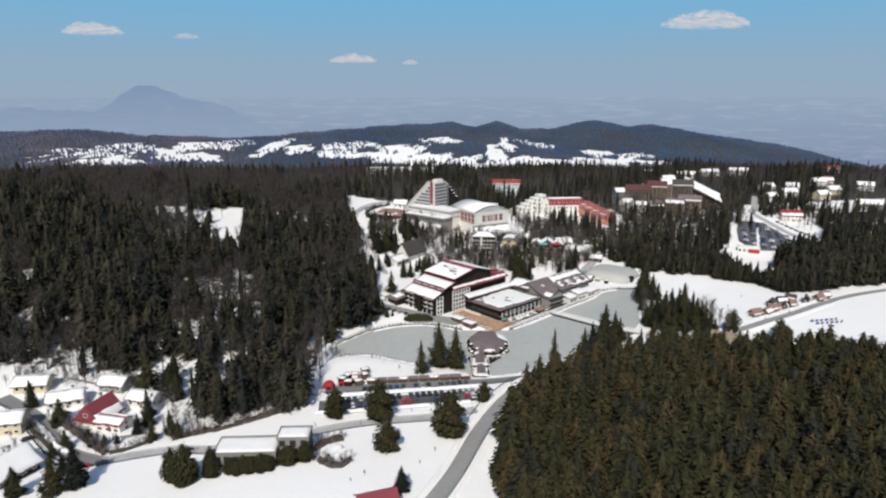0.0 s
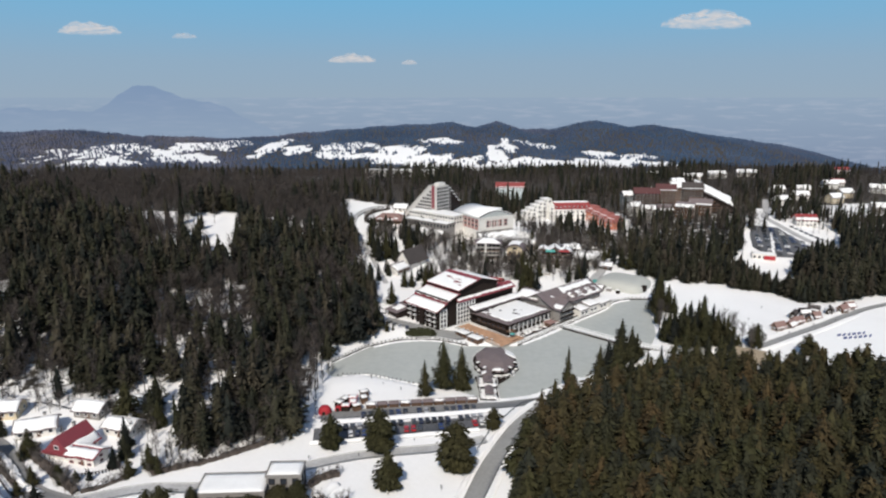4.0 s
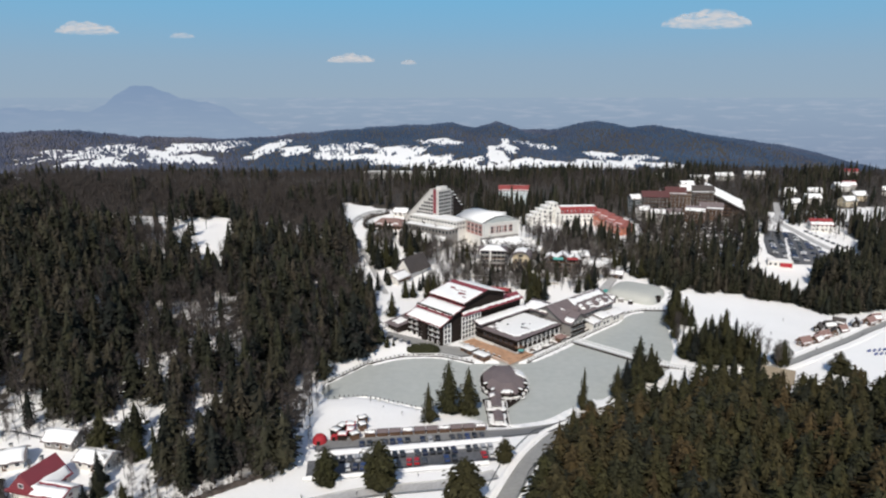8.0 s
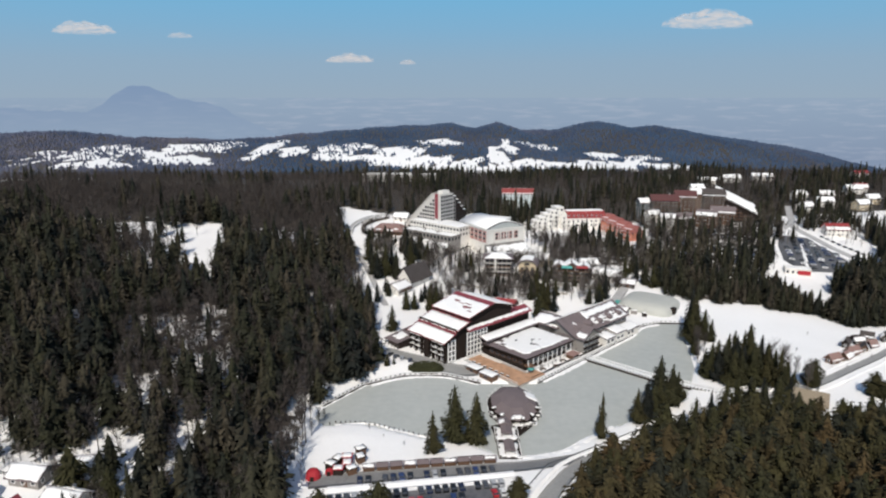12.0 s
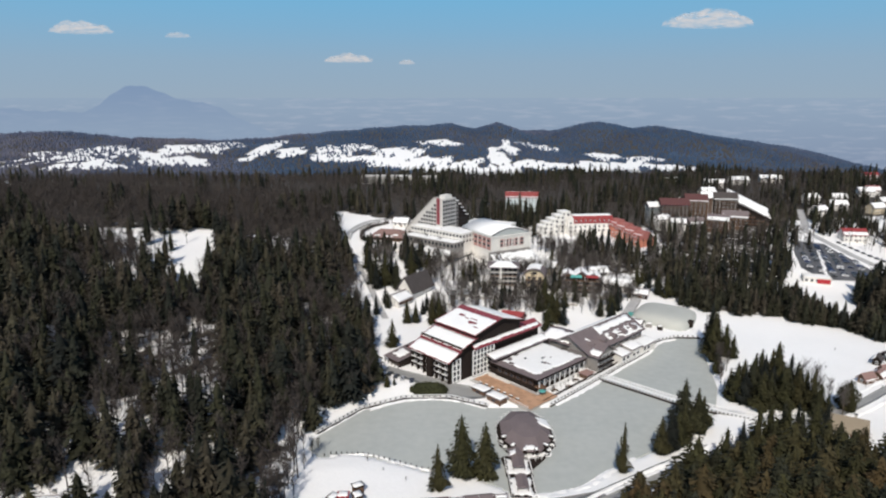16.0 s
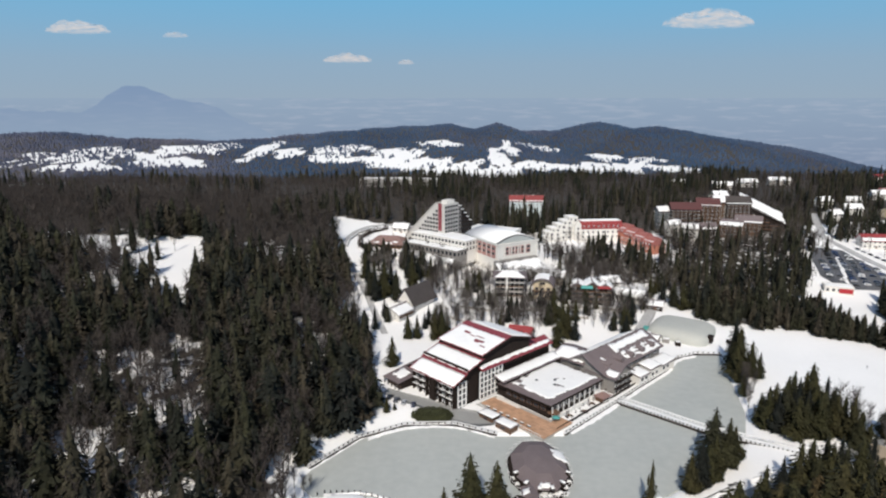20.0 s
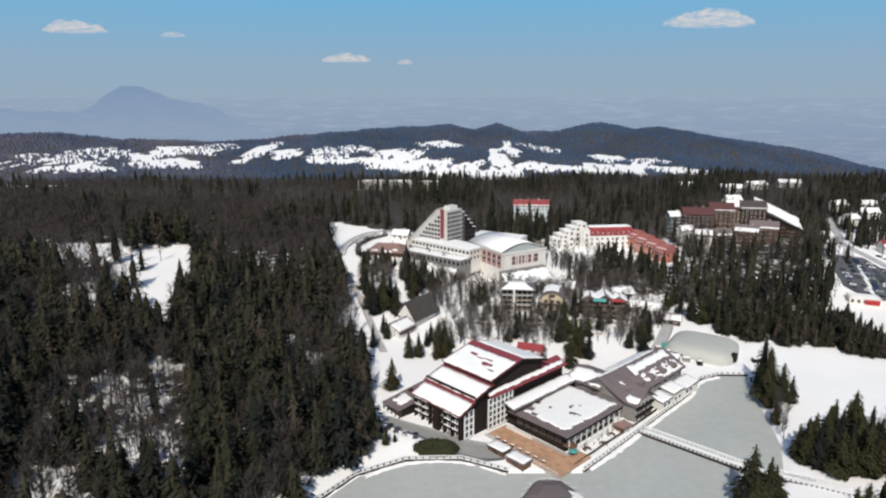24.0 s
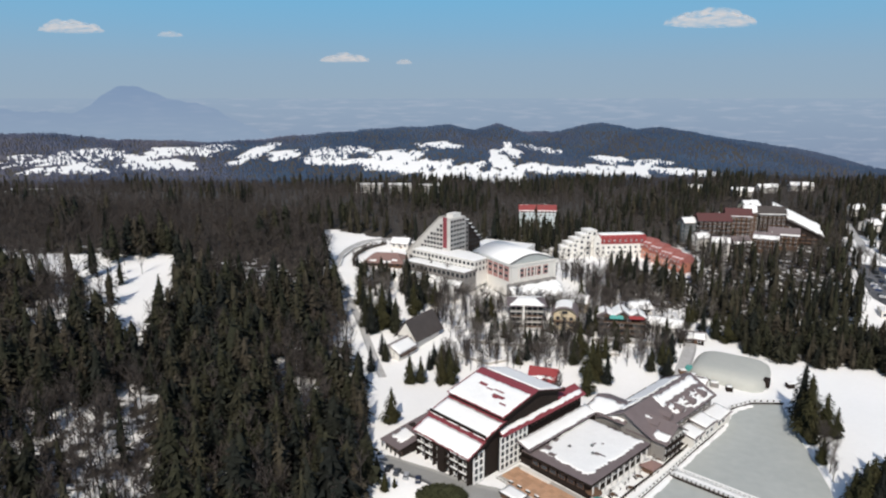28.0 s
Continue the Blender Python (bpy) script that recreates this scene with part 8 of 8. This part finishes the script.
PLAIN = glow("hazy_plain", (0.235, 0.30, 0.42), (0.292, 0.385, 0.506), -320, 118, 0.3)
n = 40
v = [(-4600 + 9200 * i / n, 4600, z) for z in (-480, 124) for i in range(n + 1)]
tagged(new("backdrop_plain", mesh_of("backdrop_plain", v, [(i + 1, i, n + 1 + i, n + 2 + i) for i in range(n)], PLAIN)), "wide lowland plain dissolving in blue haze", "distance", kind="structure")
# haze blue glows from the mountain itself, fading paler to its foot
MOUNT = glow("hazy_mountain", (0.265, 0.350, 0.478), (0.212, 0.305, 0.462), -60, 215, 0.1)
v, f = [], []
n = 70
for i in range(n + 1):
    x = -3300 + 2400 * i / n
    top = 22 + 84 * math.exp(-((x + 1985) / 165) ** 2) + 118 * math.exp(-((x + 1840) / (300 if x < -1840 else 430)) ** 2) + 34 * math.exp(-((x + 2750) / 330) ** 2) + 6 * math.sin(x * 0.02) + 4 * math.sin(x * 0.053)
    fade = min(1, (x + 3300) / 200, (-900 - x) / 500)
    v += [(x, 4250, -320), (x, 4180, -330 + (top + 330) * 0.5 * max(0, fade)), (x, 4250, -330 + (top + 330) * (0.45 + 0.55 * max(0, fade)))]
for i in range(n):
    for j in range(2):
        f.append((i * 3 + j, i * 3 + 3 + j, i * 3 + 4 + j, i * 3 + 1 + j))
tagged(new("backdrop_mountain", mesh_of("backdrop_mountain", v, f, MOUNT)), "far mountain rising from the hazy plain, haze painted into its blue", "mountain", kind="structure")

CLOUD = bpy.data.materials.new("cloud")
CLOUD.use_nodes = True
_cn, _cl = CLOUD.node_tree.nodes, CLOUD.node_tree.links
_cn.clear()
_out, _em, _tr, _ms, _at = (_cn.new("ShaderNode" + k) for k in ("OutputMaterial", "Emission", "BsdfTransparent", "MixShader", "Attribute"))
# cloud brightness is emitted, replacing sunlight on the vapour
_em.inputs["Color"].default_value, _em.inputs["Strength"].default_value = (0.70, 0.655, 0.64, 1), 1.0
_at.attribute_name = "puff"
_cl.new(_at.outputs["Fac"], _ms.inputs[0])
_cl.new(_tr.outputs[0], _ms.inputs[1])
_cl.new(_em.outputs[0], _ms.inputs[2])
_cl.new(_ms.outputs[0], _out.inputs["Surface"])
for cx, cz, w, tall in ((-2225, 512, 195, 56), (-1640, 486, 80, 26), (-596, 340, 150, 44), (-230, 327, 50, 26), (1620, 548, 275, 86)):
    cl = thing("cloud", "small flat-based white cumulus cloud", "cloud", pose(cx, 4250, cz), "clouds")
    bm = bmesh.new()
    bmesh.ops.create_icosphere(bm, subdivisions=5, radius=1.0)
    seed = Vector((cx * 0.01, cz * 0.013, 3.1))
    for p in bm.verts:
        c = p.co.copy()
        lump = 1 + 0.45 * noise.noise(c * 1.7 + seed) + 0.25 * noise.noise(c * 4.1 + seed) + 0.12 * noise.noise(c * 9 + seed)
        z = c.z * tall * 0.95 * lump if c.z > 0 else c.z * tall * 0.16
        p.co = Vector((c.x * w * (0.85 + 0.15 * lump), c.y * w * 0.4 * lump, z + tall * 0.1))
    me = bpy.data.meshes.new("vapour")
    bm.to_mesh(me)
    bm.free()
    me.materials.append(CLOUD)
    me.shade_smooth()
    dens = [min(1.0, 1.3 * abs(p.normal.y) ** 2.6) * (0.32 if w < 100 else 0.62) * max(0.5, min(1.0, 0.9 + 0.5 * noise.noise(Vector((p.co.x * 0.02, 3.0 + cx, p.co.z * 0.045))))) for p in me.vertices]
    me.attributes.new("puff", "FLOAT", "POINT").data.foreach_set("value", dens)
    part("vapour", me, CLOUD, cl)

for x, y, t, k in ((-37, 356, 9, 0), (-34, 349, 7, 2), (-41, 366, 11, 4), (-31, 351, 4, 1), (-43, 372, 13, 0), (-42, 360, 12, 2), (-42, 350, 13, 4), (-46, 340, 12, 0)):
    spruce(x, y, t, k, "dark spruce at the forest edge near the hotel", "edge spruces", 1.3)

# brush and small trees between the houses and along the wood's foot
small = []
for i in range(150):
    u = _b.random()
    x, y = -58 - 130 * u + _b.uniform(-4, 4), 236 + 24 * smooth(0.3, 0.6, u) - 10 * smooth(0.25, 0.0, abs(u - 0.3)) + _b.uniform(-5, 6)
    if i % 4 == 0:
        bare_tree(x, float(y), _b.uniform(3.5, 8), i, "leafless bush at the foot of the wood", "bushes")
    else:
        small.append((x, float(y)))
forest("wood_foot_brush", "leafless grey brush along the foot of the wood", BARE_T, np.array(small), 4, 9, TWIGS, wide=(1.2, 1.8), seed=42)
for i, (x, y) in enumerate(((-150, 224), (-146, 219), (-141, 213), (-137, 209), (-157, 232), (-152, 229), (-131, 213), (-126, 210), (-122, 214), (-116, 220), (-112, 216), (-144, 238), (-118, 234), (-160, 214), (-153, 206), (-147, 204), (-141, 199), (-134, 196), (-128, 192), (-152, 199), (-132, 200), (-138, 203), (-108, 224), (-104, 220))):
    if i % 3:
        bare_tree(x, y, 3.5 + i % 4, i, "leafless bush between the houses", "bushes")
    else:
        spruce(x, y, 5 + i % 5, i, "small spruce in a garden", "garden spruces", 1.8)

# ---------------------------------------------------------------- brush hedges, garden clutter, shore posts
def brush_hedge(name, label, points, width, tall, seed, mat):
    """A ragged low hedge: a lumpy dark core along a line with twigs standing out of it."""
    rnd = random.Random(seed)
    gv, gf = ribbon(points, [width * rnd.uniform(0.45, 0.8) for _ in points], 0.0, 1.0, 5)
    half = len(gv) // 2
    gv = [(x + rnd.uniform(-0.3, 0.3), y + rnd.uniform(-0.3, 0.3), z + (tall * math.sin(math.pi * (i % 6) / 5) ** 0.7 * rnd.uniform(0.35, 1.1) if i < half else 0)) for i, (x, y, z) in enumerate(gv)]
    t = thing(name, label, "hedge", pose(0, 0, 0))
    part("thicket", (gv, gf), mat, t)
    spots = []
    for (ax, ay), (bx, by) in zip(points[:-1], points[1:]):
        for _ in range(max(5, int(math.hypot(bx - ax, by - ay) * 2.4))):
            u = rnd.random()
            spots.append((ax + (bx - ax) * u + rnd.uniform(-0.5, 0.5) * width, ay + (by - ay) * u + rnd.uniform(-0.5, 0.5) * width))
    return spots


THICKET = material("brown_thicket", (0.060, 0.048, 0.040), 0.95, tint=(0.12, 0.10, 0.09), scale=0.8, fine=4, amount=0.7, bump=0.5)
twigs = brush_hedge("lane_hedge", "dark brown leafless hedge along the village lane", [(-155, 232.5), (-144, 224), (-132, 214.5), (-120, 204)], 4.4, 2.4, 1, THICKET)
twigs += brush_hedge("lane_hedge", "dark brown leafless hedge along the village lane", [(-162, 226), (-152, 217), (-143, 209)], 2.6, 1.8, 2, THICKET)
twigs += brush_hedge("garden_hedge", "low dark hedge in front of the red-roofed house", [(-119, 204.5), (-115, 206.5), (-111, 210.5), (-107, 215)], 1.8, 1.6, 3, THICKET)
twigs += brush_hedge("wood_edge_hedge", "dark brush along the foot of the wood", [(-101, 214.5), (-94, 218.5), (-85, 222.5), (-75, 229.5), (-64, 238)], 3.0, 2.2, 4, THICKET)
twigs += brush_hedge("road_hedge", "dark brush along the uphill road", [(-70, 560), (-72, 580), (-66, 600), (-54, 612)], 3.0, 2.2, 7, THICKET)
twigs += brush_hedge("brush_heap", "heap of dark brush and boards beside the flat-roofed house", [(-47, 207), (-44, 212), (-38, 215)], 4.5, 2.4, 5, THICKET)
twigs += brush_hedge("brush_heap", "heap of dark brush and boards beside the flat-roofed house", [(-44, 200), (-37, 195.5), (-33, 200)], 3.6, 1.8, 6, THICKET)
forest("hedge_twigs", "thin leafless twigs over the hedges", BARE_T, np.array(twigs), 2.5, 5.5, TWIGS, wide=(1.2, 1.8), seed=45)
def paling(label, points, tall, gap):
    """A fence of dark pales that follows the ground."""
    t = thing("paling_fence", label, "fence", pose(0, 0, 0), "paling fences")
    for (ax, ay), (bx, by) in zip(points[:-1], points[1:]):
        ln = math.hypot(bx - ax, by - ay)
        n, ang = max(1, int(ln / gap)), math.degrees(math.atan2(by - ay, bx - ax))
        for i in range(n):
            x, y = ax + (bx - ax) * i / n, ay + (by - ay) * i / n
            block("pale", (0.4, 0.14, tall), TIMBER, t, pose(x, y, h(x, y) + tall / 2 - 0.1, 0, 0, ang))
        for i in range(max(1, int(ln / 4))):
            u = (i + 0.5) / max(1, int(ln / 4))
            x, y = ax + (bx - ax) * u, ay + (by - ay) * u
            block("fence_rail", (round(ln / max(1, int(ln / 4)), 1), 0.1, 0.16), TIMBER, t, pose(x, y, h(x, y) + tall * 0.75, 0, 0, ang))


paling("dark paling fence below the village lane", [(-158, 220), (-149, 211), (-141, 203.5), (-133, 198.5)], 1.5, 1.0)
paling("dark paling fence in front of the red-gabled house", [(-126, 214), (-119, 216), (-112, 220)], 1.3, 1.0)
paling("dark paling fence round a snowy garden", [(-166, 262), (-152, 258), (-146, 266)], 1.2, 1.2)
shore_snow("snow_rim_lane", "ploughed snow bank along the village lane", [(-160, 227), (-150, 217.5), (-141, 209.5), (-131, 203)], 2.4, 0.9, 8).location.z = 2.2
for i, (x, y, t) in enumerate(((-4, 205, 2.4), (-9, 197, 1.8), (-36, 292, 2.6), (-30, 286, 1.6), (-22, 280, 2.2), (6, 236, 1.6), (-14, 236, 1.8), (-33, 226, 2.0), (-50, 224, 2.2), (-27, 190, 2.4), (-31, 186, 1.8), (170, 372, 2.6), (190, 398, 2.2), (176, 352, 3.0), (182, 350, 2.4), (204, 366, 2.6), (212, 380, 3.0), (222, 376, 2.2))):
    bare_tree(x, y, t, i, "low leafless shrub standing in open snow", "shrubs in the snow")
heap = thing("snow_heap", "shovelled snow heap among brush", "snow bank", pose(-40, 205, h(-40, 205), 0, 0, 60))
part("snow", snow_sheet((-5, -2.4, 0.0), (5, -1.6, 0.0), (4, 2.2, 0.0), (-4, 2.4, 0.0), 1.6, 1.2, 1.0, 500), SNOW, heap, smooth=True)
posts = thing("shore_fence", "row of dark wooden posts along the edge of the ice", "fence", pose(0, 0, 0))
line = [(-52, 297.2), (-49.9, 298.4), (-38.3, 298.2), (-26.6, 293.6), (-17, 288.8), (-8, 287.4)]
for (ax, ay), (bx, by) in zip(line[:-1], line[1:]):
    n = max(1, int(math.hypot(bx - ax, by - ay) / 1.9))
    for i in range(n):
        block("post", (0.32, 0.32, 1.0), TIMBER, posts, pose(ax + (bx - ax) * i / n, ay + (by - ay) * i / n, 0.55))
for x, y, t, k in ((86, 287, 17, 1), (93, 290.5, 18, 0), (100, 294, 21, 2), (106, 297.5, 20, 1), (112, 300, 19, 4), (119, 303.5, 17, 0), (97, 289, 18, 3), (110, 294, 20, 2), (123, 299, 19, 1), (130, 304, 17, 0), (116, 296, 18, 4), (104, 291, 18, 5)):
    spruce(x, y, t, k, "tall spruce beside the road at the wood's edge", "wood edge spruces", 1.25)
for x, y, t, k in ((-118, 233, 14, 0), (-103, 218.5, 11, 2), (-168, 239, 13, 4), (-99, 216, 8, 1)):
    spruce(x, y, t, k, "dark spruce between the houses", "village spruces", 1.35)
# small clutter at the foot of the air dome and along its lane
for k, (x, y, w, mat) in enumerate(((97, 434, 3.2, TIMBER), (100, 430.5, 2.8, TEAL), (104, 427, 3.4, GREY_WALL), (109, 423.5, 2.6, TIMBER), (94, 438, 3.0, BROWN_WOOD), (138, 428, 3.4, TIMBER))):
    hut = thing("equipment_hut", "small equipment hut with snow at the foot of the dome", "hut", pose(x, y, h(x, y), 0, 0, -34 + 8 * k), "dome huts")
    part("body", soft_box(-w / 2, w / 2, -1.3, 1.3, -0.3, 2.1, 0.12), mat, hut)
    part("snow_cover", snow_sheet((-w / 2, -1.4, 2.1), (w / 2, -1.4, 2.1), (w / 2, 1.4, 2.1), (-w / 2, 1.4, 2.1), 0.3, 0.8, 0.3, 510 + k), ROOF_SNOW, hut, smooth=True)
# blue barriers and sledges on the snow beside the road
for i in range(12):
    x, y = 210 + (i % 6) * 3.4 + 0.8 * (i // 6), 352 + (i % 6) * 1.1 - (i // 6) * 4.2
    bar = thing("blue_barrier", "blue padded barrier standing on the snow by the road", "barrier", pose(x, y, h(x, y), 0, 0, 28 + 7 * (i % 3)), "blue barriers")
    part("pad", soft_box(-1.3, 1.3, -0.3, 0.3, 0.0, 1.1, 0.1), BLUE_CLOTH, bar)
    for sx in (-1.0, 1.0):
        block("foot", (0.2, 0.9, 0.12), TIMBER, bar, pose(sx, 0, 0.03))

# tall spruces among the guest houses
for x, y, t, k in ((59.8, 477.2, 17, 0), (64.4, 481.2, 15, 1), (51.2, 433.0, 21, 2), (53.9, 430.8, 16, 3), (96.5, 468.6, 15, 4), (92.0, 448.4, 17, 0), (87.2, 446.4, 13, 1), (7.7, 493.4, 13, 2), (10.7, 491.7, 15, 3), (26.8, 458.9, 12, 4), (30.0, 456.9, 13, 0), (126.3, 481.1, 16, 1), (129.7, 474.2, 17, 2), (122.2, 501.1, 13, 3), (127.3, 506.1, 15, 4)):
    spruce(x, y, t, k, "tall dark spruce among the guest houses", "resort spruces", 1.35)
